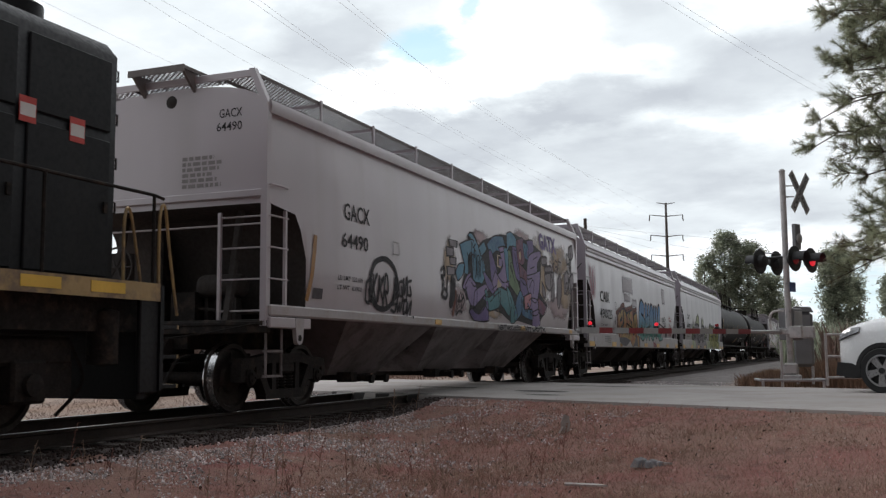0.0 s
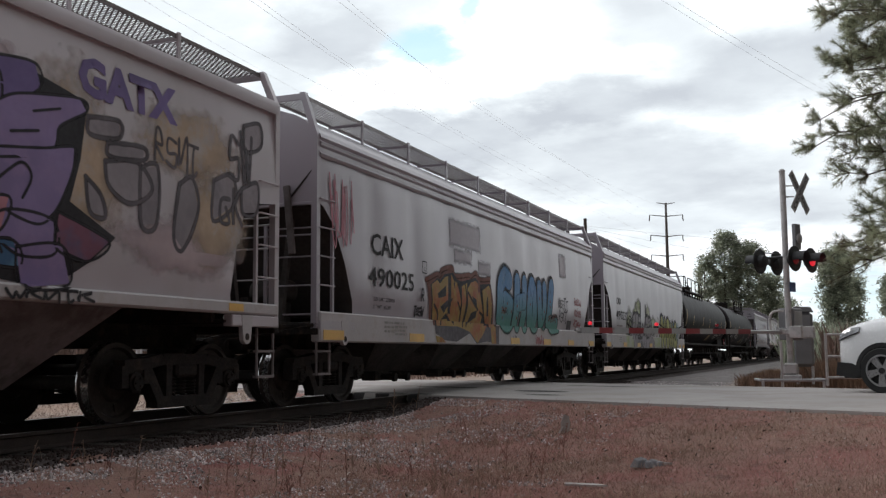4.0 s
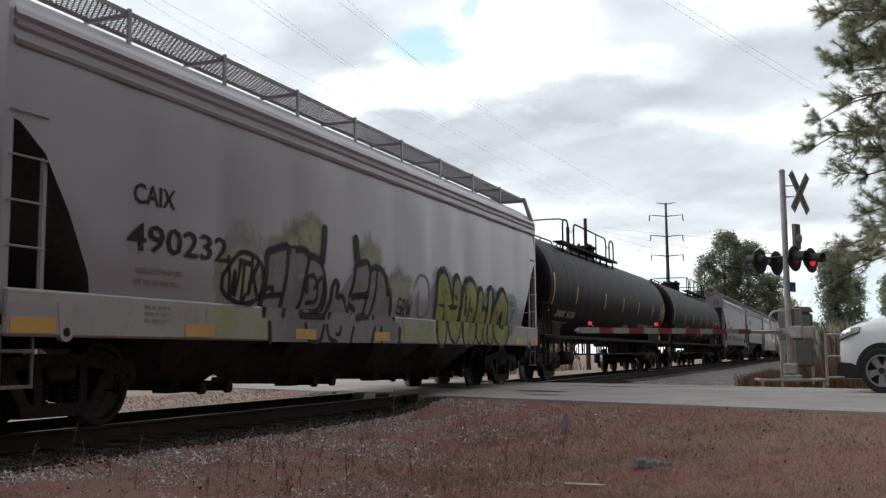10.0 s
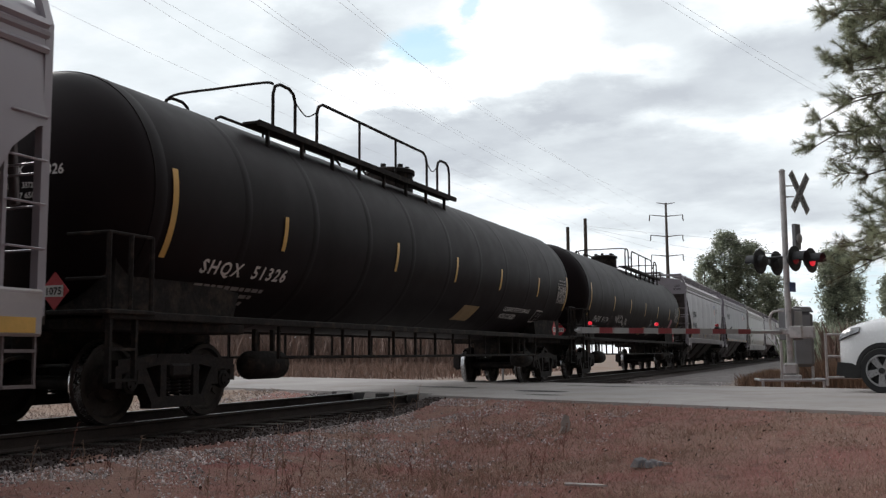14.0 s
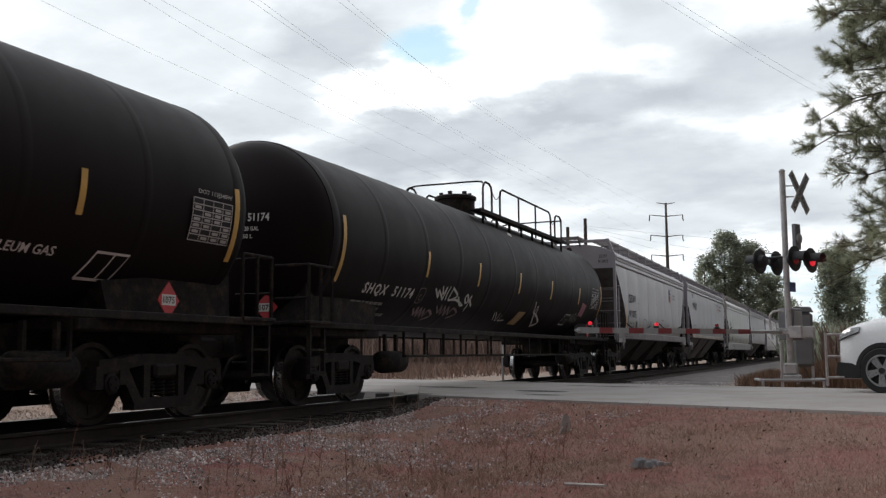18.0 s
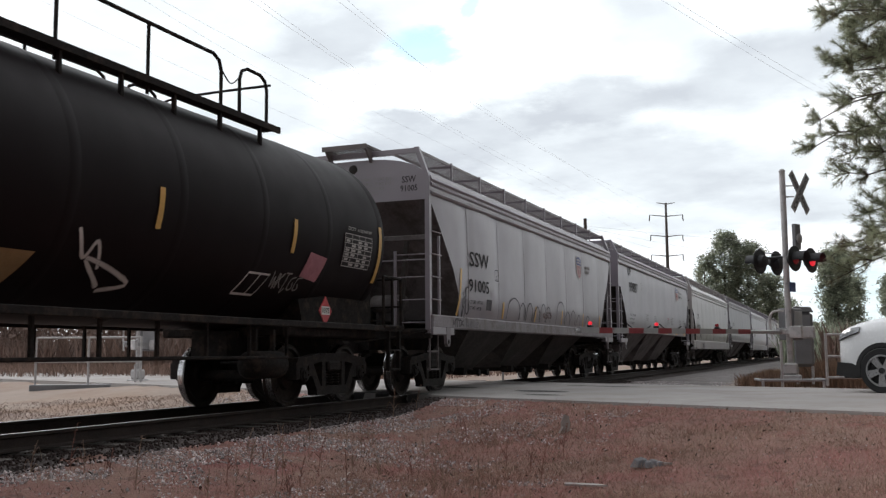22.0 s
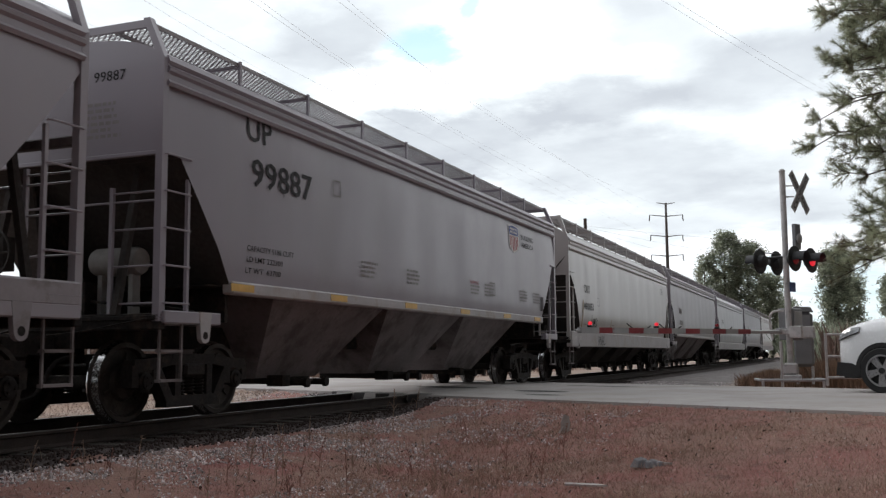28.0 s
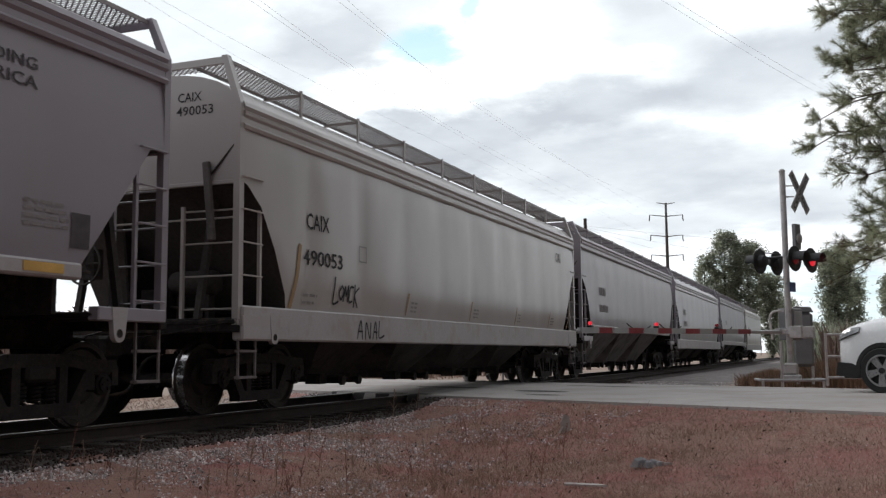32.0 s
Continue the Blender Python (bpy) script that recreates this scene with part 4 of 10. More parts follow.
        part("uncoupling_lever", g, M["underframe"], car, "bent uncoupling lever")
        g = Shape().tube([(-1.5, half * sg, 2.45), (1.5, half * sg, 2.45)], 0.013, 5)
        part("end_handrail", g, paint_m, car)
    return car, half


SILLS = {}   # car: top of its side sill, for paint that runs over it


def lay_mesh(car, me, mat, name, eps=0.016, label="", cut=0.16):
    """Puts a flat (along, up) mesh on the near side of a hopper car as a coat of paint."""
    top = SILLS.get(car.name, 0.0)
    bm = bmesh.new()
    bm.from_mesh(me)
    bmesh.ops.remove_doubles(bm, verts=bm.verts, dist=0.0002)
    lo, hi = min(p.co.y for p in bm.verts), max(p.co.y for p in bm.verts)
    heights = [lo + cut * i for i in range(1, int((hi - lo) / cut) + 1)] if cut else []
    if lo < top < hi:
        heights += [top - 0.001, top + 0.001]
    for h in heights:
        bmesh.ops.bisect_plane(bm, geom=bm.verts[:] + bm.edges[:] + bm.faces[:], plane_co=(0, h, 0), plane_no=(0, 1, 0))
    lo, hi = min(p.co.x for p in bm.verts), max(p.co.x for p in bm.verts)
    for i in range(1, int((hi - lo) / 0.22) + 1):
        bmesh.ops.bisect_plane(bm, geom=bm.verts[:] + bm.edges[:] + bm.faces[:], plane_co=(lo + 0.22 * i, 0, 0), plane_no=(1, 0, 0))
    key = "%.3f" % car["half_length"]
    thin = [p.co.z for p in bm.verts]
    for p in bm.verts:
        a, b = p.co.x, p.co.y
        p.co = (1.602 + eps * 0.2 if b < top else side_x(b) + bulge(key, a, b) + 0.005 + eps * 0.25, a, b)
    out = bpy.data.meshes.new(name)
    bm.to_mesh(out)
    bm.free()
    thinned(out, thin)
    out.materials.append(M[mat])
    ob = new(name, out)
    ob.parent = car
    if label:
        ob["label"] = label
    return ob


def fitted(me, y0, y1, z0, z1):
    """Stretches flat writing into its true width and height."""
    xs, ys = [p.co.x for p in me.vertices], [p.co.y for p in me.vertices]
    sx, sy = (y1 - y0) / (max(xs) - min(xs)), (z1 - z0) / (max(ys) - min(ys))
    mx, my = min(xs), min(ys)
    for p in me.vertices:
        p.co = (y0 + (p.co.x - mx) * sx, z0 + (p.co.y - my) * sy, 0)
    return me


def stencil(car, body, y0, y1, z0, z1, mat="stencil_black", offset=0.012, eps=0.02, name="lettering", label=""):
    return lay_mesh(car, fitted(text_mesh(body, 1.0, offset), y0, y1, z0, z1), mat, name, eps, label or "stencilled lettering " + body, 0.2)


def end_stencil(car, body, x0, x1, y, z0, z1, mat="stencil_black", offset=0.006):
    me = fitted(text_mesh(body, 1.0, offset), x0, x1, z0, z1)
    ob = new("lettering", wrap(me, lambda a, b: Vector((a, y - 0.004, b)), M[mat], "lettering", 0))
    ob.parent = car
    ob["label"] = "stencilled lettering " + body
    return ob


def end_print(car, x, y, z, w, lines, seed=0, mat="stencil_faded", h=0.04, gap=0.075):
    rng = random.Random(seed)
    polys = []
    for k in range(lines):
        a, end = 0.0, w * rng.uniform(0.7, 1.0)
        while a < end:
            b = min(end, a + rng.uniform(0.04, 0.12))
            polys.append(rect(x + a, x + b, z - k * gap, z - k * gap + h))
            a = b + 0.025
    ob = new("small_print", wrap(flat_mesh(polys), lambda a, b: Vector((a, y - 0.004, b)), M[mat], "small_print", 0))
    ob.parent = car


def lay(car, polys, mat, name, eps=0.014, label="", cut=0.16):
    return lay_mesh(car, flat_mesh(polys), mat, name, eps, label, cut)


def blob(cy, cz, ry, rz, seed, n=22, rough=0.25):
    q = []
    for k in range(n):
        t = 2 * math.pi * k / n
        r = 1 + rough * noise.noise(Vector((math.cos(t) * 1.7, math.sin(t) * 1.7, seed * 3.7)))
        q.append((cy + ry * r * math.cos(t), cz + rz * r * math.sin(t)))
    return q


def scrawl(car, y0, y1, z0, z1, mat, marks, w=0.05, seed=0, eps=0.024, label=""):
    """Hand-sprayed scribble: a row of looping strokes."""
    rng = random.Random(seed)
    polys = []
    for k in range(marks):
        cy = y0 + (y1 - y0) * (k + 0.5) / marks
        hw = (y1 - y0) / marks * 0.75
        pts = [(cy + rng.uniform(-hw, hw), rng.uniform(z0, z1)) for _ in range(rng.randint(3, 5))]
        polys += ribbon(curve(pts, 5), w)
    return lay(car, polys, mat, "spray_scrawl", eps, label, 0)


def fat(pts, w, grow=0.0):
    """A sprayed stroke with round ends, as one strip."""
    r = w / 2
    line = curve(pts, 6)
    k = len(line)

    def at(i, j, s):
        d = Vector((line[j][0] - line[i][0], line[j][1] - line[i][1])).normalized()
        c = Vector(line[i if s < 0 else j])
        return c, d

    rows = []
    c, d = at(0, 1, -1)
    for a in (80, 60, 40, 20):
        rows.append((c - d * r * math.sin(radians(a)), Vector((-d.y, d.x)) * r * math.cos(radians(a))))
    for i, p in enumerate(line):
        p0, p1 = Vector(line[max(i - 1, 0)]), Vector(line[min(i + 1, k - 1)])
        d = (p1 - p0).normalized()
        rows.append((Vector(p), Vector((-d.y, d.x)) * r))
    c, d = at(k - 2, k - 1, 1)
    for a in (20, 40, 60, 80):
        rows.append((c + d * r * math.sin(radians(a)), Vector((-d.y, d.x)) * r * math.cos(radians(a))))
    soft = min(0.03, 0.22 * w) / r
    across = ((1 + soft, 1.0), (1 - soft, 0.0), (soft - 1, 0.0), (-1 - soft, 1.0))
    out = []
    for i in range(len(rows) - 1):
        for (f0, t0), (f1, t1) in zip(across, across[1:]):
            (c0, d0), (c1, d1) = rows[i], rows[i + 1]
            out.append([(*(c0 + d0 * f0), t0), (*(c1 + d1 * f0), t0), (*(c1 + d1 * f1), t1), (*(c0 + d0 * f1), t1)])
    return out


def mist(cy, cz, ry, rz, seed, edge=0.5, rough=0.35, n=26):
    """A sprayed cloud that thins out to its rim."""
    rim = blob(cy, cz, ry, rz, seed, n, rough)
    out = []
    for f0, t0, f1, t1 in ((1 - edge, 0.15, 1.0, 1.0), ((1 - edge) * 0.5, 0.0, 1 - edge, 0.15)):
        for k in range(n):
            p, q = rim[k], rim[(k + 1) % n]
            out.append([(cy + (p[0] - cy) * f0, cz + (p[1] - cz) * f0, t0), (cy + (p[0] - cy) * f1, cz + (p[1] - cz) * f1, t1), (cy + (q[0] - cy) * f1, cz + (q[1] - cz) * f1, t1), (cy + (q[0] - cy) * f0, cz + (q[1] - cz) * f0, t0)])
    f = (1 - edge) * 0.5
    out.append([(cy + (p[0] - cy) * f, cz + (p[1] - cz) * f) for p in rim])
    return out


def glyph(car, strokes, w, fill, edge=0.07, eps=0.02, label="", outline="spray_black", shade=(-0.03, 0.05)):
    """One fat outlined letter made of round strokes, with a dark shade to one side."""
    edges, fills = [], []
    for q in strokes:
        edges += fat(q, w + 2 * edge) + fat([(a + shade[0], b + shade[1]) for a, b in q], w + 2 * edge)
        fills += fat(q, w)
    lay(car, edges, outline, "spray_outline", eps, "", 0.2)
    lay(car, fills, fill, "spray_fill", eps + 0.006, label, 0.2)


MARKS = [[(0, 0), (0.1, 1), (0.5, 1), (0.6, 0.5), (0.1, 0.5), (0.7, 0)], [(0, 1), (0.3, 0), (0.5, 0.7), (0.7, 0), (1, 1)], [(0.8, 0.9), (0.2, 1), (0.1, 0.5), (0.8, 0.5), (0.7, 0), (0, 0.1)],
         [(0, 0), (0.1, 0.9), (0.2, 0), (0.8, 1), (0.8, -0.3)], [(0.8, 0.8), (0.1, 0.7), (0.1, 0.1), (0.8, 0.1), (0.5, 0.5)], [(0, 1), (0.9, 1), (0.4, 0.9), (0.4, -0.2), (0.7, 0)], [(0.1, 1), (0.1, 0), (0.1, 0.5), (0.8, 1), (0.3, 0.5), (0.9, 0)]]


def script(car, y0, y1, z0, z1, mat, marks, w=0.03, seed=0, label="", eps=0.026):
    """A row of quick hand-sprayed strokes like joined-up writing that cannot be read."""
    rng = random.Random(seed)
    step = (y1 - y0) / marks
    polys = []
    for k in range(marks):
        g = MARKS[rng.randrange(len(MARKS))]
        h = (z1 - z0) * rng.uniform(0.75, 1.05)
        lift = rng.uniform(-0.1, 0.1) * (z1 - z0)
        polys += fat([(y0 + step * (k + 1.05 * a + rng.uniform(-0.06, 0.06)), z0 + lift + h * b + rng.uniform(-0.04, 0.04) * h) for a, b in g], w)
    return lay(car, polys, mat, "spray_scrawl", eps, label, 0)


def rect(a0, a1, b0, b1):
    return [(a0, b0), (a1, b0), (a1, b1), (a0, b1)]


def soft_rect(a0, a1, b0, b1, edge=0.12):
    """A rolled-on patch whose rim fades."""
    c, d = (a0 + edge, a1 - edge), (b0 + edge, b1 - edge)
    out = [rect(c[0], c[1], d[0], d[1])]
    o = [(a0, b0, 1), (a1, b0, 1), (a1, b1, 1), (a0, b1, 1)]
    i = [(c[0], d[0], 0), (c[1], d[0], 0), (c[1], d[1], 0), (c[0], d[1], 0)]
    return out + [[o[k], o[(k + 1) % 4], i[(k + 1) % 4], i[k]] for k in range(4)]


def small_print(car, y, z, w, lines, mat="stencil_faded", h=0.035, gap=0.07, seed=0, eps=0.017):
    """Rows of print too small to read, as broken bars."""
    rng = random.Random(seed)
    polys = []
    for k in range(lines):
        a = 0.0
        end = w * rng.uniform(0.75, 1.0)
        while a < end:
            b = min(end, a + rng.uniform(0.05, 0.16))
            polys.append(rect(y + a, y + b, z - k * gap, z - k * gap + h))
            a = b + 0.03
    return lay(car, polys, mat, "small_print", eps)


def tank_car(name, yc, label, half=8.68, plat=(-6.1, 1.4), hoops=((-5.57, -4.95), (-4.29, 0.1), (0.64, 1.29)), cross_y=-5.57, dome_y=0.45, turning=True):
    """A pressure tank car: one long black shell with heads, side platforms and a domed valve housing."""
    car = thing(name, label, "tank car", group="train cars")
    R, zc, half_h = 1.475, 2.585, half
    prof = []
    for k in range(10):
        a = math.pi / 2 * k / 9
        prof.append((max(0.02, R * math.sin(a) ** 0.9), -half_h - 0.78 * math.cos(a)))
    n = 34
    for i in range(1, n):
        y = -half_h + 2 * half_h * i / n
        prof.append((R + 0.0015 * math.sin(i * 1.7), y))
    for k in range(10):
        a = math.pi / 2 * (9 - k) / 9
        prof.append((max(0.02, R * math.sin(a) ** 0.9), half_h + 0.78 * math.cos(a)))
    part("tank_shell", Shape().lathe(prof, 56, pose(0, 0, zc, 0, 0, 90)), M["tank_black"], car, "glossy black welded tank shell", smooth=40)
    for y in [-half_h + 0.02] + [half_h * (-0.8 + 0.2 * i) for i in range(9)] + [half_h - 0.02]:
        q = Shape().lathe([(R - 0.006, -0.13), (R + 0.0035, -0.05), (R + 0.0045, 0.0), (R + 0.0035, 0.05), (R - 0.006, 0.13)], 56, pose(0, y, zc, 0, 0, 90))
        part("weld_seam", q, M["tank_black"], car, smooth=40)
    for sg in (1, -1):
        a, b = sorted((sg * (half + 0.7), sg * (half - 2.3)))
        q = Shape().bevel_box(-1.05, 1.05, a, b, 1.02, 1.16, 0.02)
        q.box(-0.3, 0.3, min(sg * (half + 0.9), sg * (half - 2.6)), max(sg * (half + 0.9), sg * (half - 2.6)), 0.72, 1.1)
        part("stub_sill", q, M["underframe"], car, "black stub sill")
    for sg in (1, -1):
        x = 1.42 * sg
        q = Shape().bevel_box(min(x - 0.05, x + 0.05), max(x - 0.05, x + 0.05), -half - 0.8, half + 0.8, 1.13, 1.22, 0.01)
        part("side_angle", q, M["underframe"], car)
        # piping guard rail below the tank
        g = Shape()
        g.tube([(1.35 * sg, -half + 2.7, 0.72), (1.35 * sg, half - 2.7, 0.72)], 0.022, 6)
        for i in range(14):
            y = -half + 2.7 + (2 * half - 5.4) * i / 13
            g.box(1.33 * sg - 0.02, 1.33 * sg + 0.02, y - 0.018, y + 0.018, 0.70, 1.16)
        part("guard_rail", g, M["underframe"], car, "thin black rail under the tank")
        e = sg * half
        d = Shape()
        d.bevel_box(-1.5, 1.5, min(e + 0.1 * sg, e + 0.85 * sg), max(e + 0.1 * sg, e + 0.85 * sg), 1.18, 1.23, 0.01)
        part("end_platform", d, M["underframe"], car)
        for k in (1, -1):
            h = Shape()
            for yy in (e + 0.12 * sg, e + 0.46 * sg, e + 0.80 * sg):
                h.tube([(1.45 * k, yy, 1.2), (1.45 * k, yy, 2.02)], 0.028, 6)
            h.tube([(1.45 * k, e + 0.12 * sg, 2.02), (1.45 * k, e + 0.80 * sg, 2.02), (0.9 * k, e + 0.80 * sg, 2.02)], 0.02, 6)
            h.tube([(1.45 * k, e + 0.80 * sg, 1.55), (0.9 * k, e + 0.80 * sg, 1.55)], 0.018, 6)
            for z in (0.5, 0.82):
                h.box(min(1.36 * k, 1.46 * k), max(1.36 * k, 1.46 * k), min(e + 0.35 * sg, e + 0.75 * sg), max(e + 0.35 * sg, e + 0.75 * sg), z - 0.015, z + 0.015)
            for yy in (e + 0.35 * sg, e + 0.75 * sg):
                h.box(min(1.40 * k, 1.46 * k), max(1.40 * k, 1.46 * k), yy - 0.02, yy + 0.02, 0.48, 1.2)
            part("end_handrail", h, M["underframe"], car, "black end handrail and steps")
        b = Shape()
        b.prism([(e - 1.9 * sg, 1.15), (e + 0.34 * sg, 1.15), (e + 0.30 * sg, 1.9), (e - 0.2 * sg, 1.75), (e - 2.05 * sg, 1.55)], -1.12, 1.12)
        part("saddle", b, M["underframe"], car, "tank saddle")
        coupler(car, e + 0.85 * sg, sg)
        truck(car, sg * 7.78, turning)
    for yy, ln in ((half - 2.75, 0.4), (-half + 2.85, 0.42)):
        r = Shape().lathe([(0.05, -ln - 0.06), (0.14, -ln - 0.03), (0.19, -ln + 0.05), (0.19, ln - 0.05), (0.14, ln + 0.03), (0.05, ln + 0.06)], 16, pose(1.0, yy, 0.62, 0, 0, 90))
        r.box(0.97, 1.03, yy - 0.25, yy - 0.2, 0.75, 1.1).box(0.97, 1.03, yy + 0.2, yy + 0.25, 0.75, 1.1)
        part("air_reservoir", r, M["underframe"], car, "black air reservoir under the tank", smooth=40)
    # top platforms, rails, housing
    for sg in (1, -1):
        x = 0.95 * sg
        q = Shape()
        q.box(min(x - 0.16, x + 0.12), max(x - 0.16, x + 0.12), plat[0], plat[1], 3.93, 3.965)
        q.box(x + 0.10 * sg - 0.02, x + 0.10 * sg + 0.02, plat[0], plat[1], 3.89, 3.975)
        i = plat[0] + 0.3
        while i < plat[1]:
            q.box(x + 0.06 * sg - 0.025, x + 0.06 * sg + 0.025, i - 0.02, i + 0.02, 3.62, 3.93)
            i += 0.95
        part("top_platform", q, M["underframe"], car, "narrow black walkway on the tank")
        for h0, h1 in hoops:
            h = Shape()
            r = 0.18
            pts = [(x, h0, 3.95), (x, h0, 4.66 - r), (x, h0 + 0.05, 4.66 - 0.06), (x, h0 + r, 4.66)]
            pts += [(x, h1 - r, 4.66), (x, h1 - 0.05, 4.66 - 0.06), (x, h1, 4.66 - r), (x, h1, 3.95)]
            h.tube(pts, 0.025, 7)
            k = max(1, round((h1 - h0) / 1.5))
            for i in range(1, k):
                yy = h0 + (h1 - h0) * i / k
                h.tube([(x, yy, 3.80), (x, yy, 4.66)], 0.023, 6)
            part("handrail", h, M["underframe"], car, "black tubular handrail")
    for (a0, a1), (b0, b1) in zip(hoops, hoops[1:]):
        part("safety_chain", Shape().tube(curve([(0.95, a1, 4.5), (0.95, (a1 + b0) / 2, 4.36), (0.95, b0, 4.5)], 5), 0.010, 5), M["underframe"], car)
    h = Shape().tube(curve([(-0.95, cross_y, 4.45), (-0.8, cross_y, 4.64), (0.0, cross_y, 4.66), (0.8, cross_y, 4.66), (0.95, cross_y, 4.62)]), 0.02, 6)
    part("cross_rail", h, M["underframe"], car)
    if cross_y > -3:
        h = Shape().tube(curve([(-0.95, plat[1] - 0.1, 4.4), (-0.8, plat[1] - 0.1, 4.55), (0.0, plat[1] - 0.1, 4.58), (0.95, plat[1] - 0.1, 4.58)]), 0.02, 6)
        part("cross_rail", h, M["underframe"], car)
    d = Shape().lathe([(0.05, 3.9), (0.46, 3.95), (0.46, 4.36), (0.50, 4.37), (0.50, 4.44), (0.44, 4.47), (0.05, 4.50)], 24, pose(0, dome_y, 0, 0, -90, 0))
    for a in range(6):
        d.box(-0.04, 0.04, 0.30, 0.38, 4.46, 4.55, pose(0, dome_y, 0, 0, 0, a * 60))
    part("valve_dome", d, M["underframe"], car, "round black valve housing", smooth=35)
    car["centre"] = yc
    return car


def tank_point(R=1.49, zc=2.585):
    """Wraps (along, up) on the shell, up being the height."""
    def fn(a, b):
        h = max(-1.0, min(1.0, (b - zc) / R))
        return Vector((R * math.sqrt(1 - h * h), a, b))
    return fn


def tank_shape(car, polys, mat, name, label="", R=1.488):
    ob = new(name, wrap(flat_mesh(polys), tank_point(R), M[mat], name, 0.08))
    ob.parent = car
    if label:
        ob["label"] = label
    return ob


def tank_print(car, y, z, w, lines, mat="stencil_grey", seed=0, h=0.045, gap=0.085):
    rng = random.Random(seed)
    polys = []
    for k in range(lines):
        a, end = 0.0, w * rng.uniform(0.7, 1.0)
        while a < end:
            b = min(end, a + rng.uniform(0.06, 0.2))
            polys.append(rect(y + a, y + b, z - k * gap, z - k * gap + h))
            a = b + 0.03
    tank_shape(car, polys, mat, "small_print", R=1.492)


def locomotive():
    paint("loco_black", (0.0045, 0.0045, 0.0065), rough=0.5, spec=0.3, var=0.25, scale=1.2, fine=20, bump=0.08, streak=0.15, streak_color=(0.04, 0.034, 0.03))
    paint("loco_yellow", (0.42, 0.29, 0.13), rough=0.6, var=0.2, scale=2, fine=25, bump=0.08, second=(0.20, 0.14, 0.09), amount=0.5)
    paint("tape_yellow", (0.75, 0.47, 0.07), rough=0.4, var=0.12, scale=2, fine=25, bump=0.05)
    paint("sticker_red", (0.55, 0.06, 0.05), rough=0.5, var=0.15, scale=3, fine=25, bump=0.05)
    car = thing("locomotive", "dark diesel locomotive with a yellow walkway stripe", "locomotive", group="train cars")
    E0 = 8.72   # end of the walkway
    h = Shape()
    prof = [(-0.95, 1.5), (-0.95, 4.08), (-0.80, 4.25), (-0.45, 4.34), (0.45, 4.34), (0.80, 4.25), (0.95, 4.08), (0.95, 1.5)]
    h.prism(prof, -12.0, E0 - 0.05, axes="xzy")
    part("hood", h, M["loco_black"], car, "dark long hood with rounded roof edges", smooth=50)
    for i in range(12):
        y = E0 - 0.75 - i * 1.35
        for z0, z1 in ((1.6, 3.1), (3.2, 4.0)):
            d = Shape().bevel_box(0.945, 0.975, y - 0.60, y + 0.60, z0, z1, 0.012)
            dd = part("hood_door", d, M["loco_black"], car)
            if z0 < 2:
                part("latch", Shape().box(0.975, 0.995, y + 0.50, y + 0.56, 2.3, 2.42), M["underframe"], dd)
    for y, z in ((7.36, 3.19), (8.05, 3.12)):
        st = part("sticker", Shape().box(0.976, 0.981, y - 0.11, y + 0.11, z - 0.13, z + 0.13), M["sticker_red"], car, "red and white warning sticker")
        part("sticker_panel", Shape().box(0.9812, 0.984, y - 0.10, y + 0.10, z - 0.07, z + 0.06), M["stencil_white"], st)
    g = Shape()
    for z in (3.95, 3.45, 2.95, 2.45):
        g.tube([(0.90, E0 - 0.05, z), (0.90, E0 + 0.03, z), (0.90, E0 + 0.03, z - 0.12), (0.90, E0 - 0.05, z - 0.12)], 0.012, 5)
    part("grab_iron", g, M["underframe"], car)
    r = Shape().lathe([(0.02, 4.3), (0.28, 4.32), (0.28, 4.5), (0.2, 4.55), (0.02, 4.55)], 16, pose(0.3, E0 - 0.9, 0, 0, -90, 0))
    part("roof_vent", r, M["loco_black"], car, smooth=40)
    d = Shape().bevel_box(-1.56, 1.56, -12.0, E0, 1.38, 1.52, 0.015)
    part("walkway_deck", d, M["loco_black"], car)
    part("walkway_edge", Shape().box(1.56, 1.575, -12.0, E0, 1.33, 1.52), M["loco_yellow"], car, "worn tan walkway edge")
    for y in (7.0, 7.9, 5.6):
        part("reflector", Shape().box(1.576, 1.580, y - 0.25, y + 0.25, 1.38, 1.49), M["tape_yellow"], car, "yellow reflective tape")
    u = Shape().box(-1.35, 1.35, -12.0, E0 - 0.1, 1.0, 1.38).box(-0.9, 0.9, -12, 5.0, 0.3, 1.0)
    part("underframe", u, M["underframe"], car)
    # brake cylinder and side skirt
    part("brake_cylinder", Shape().lathe([(0.02, -0.3), (0.16, -0.28), (0.16, 0.26), (0.02, 0.3)], 14, pose(1.3, 8.15, 0.95, 0, -90, 0)), M["underframe"], car, smooth=40)
    part("side_skirt", Shape().bevel_box(1.50, 1.56, 8.42, 8.72, 0.36, 1.36, 0.012).box(-1.4, 1.5, 8.45, 8.6, 0.30, 1.0), M["loco_black"], car)
    # end steps and handrails
    s = Shape()
    for k, z in enumerate((0.42, 0.74, 1.06)):
        s.box(0.95, 1.55, E0 + 0.05, E0 + 0.34, z - 0.02, z + 0.02)
    s.box(0.93, 0.96, E0, E0 + 0.36, 0.38, 1.5).box(1.55, 1.58, E0, E0 + 0.06, 0.38, 1.5)
    part("step_well", s, M["loco_black"], car, "end steps with worn yellow nosings")
    for z in (0.42, 0.74, 1.06):
        part("step_nosing", Shape().box(0.98, 1.55, E0 + 0.33, E0 + 0.36, z - 0.02, z + 0.021), M["loco_yellow"], car)
    e = Shape().box(-1.5, 0.93, E0, E0 + 0.12, 0.45, 1.5)
    part("end_plate", e, M["loco_black"], car)
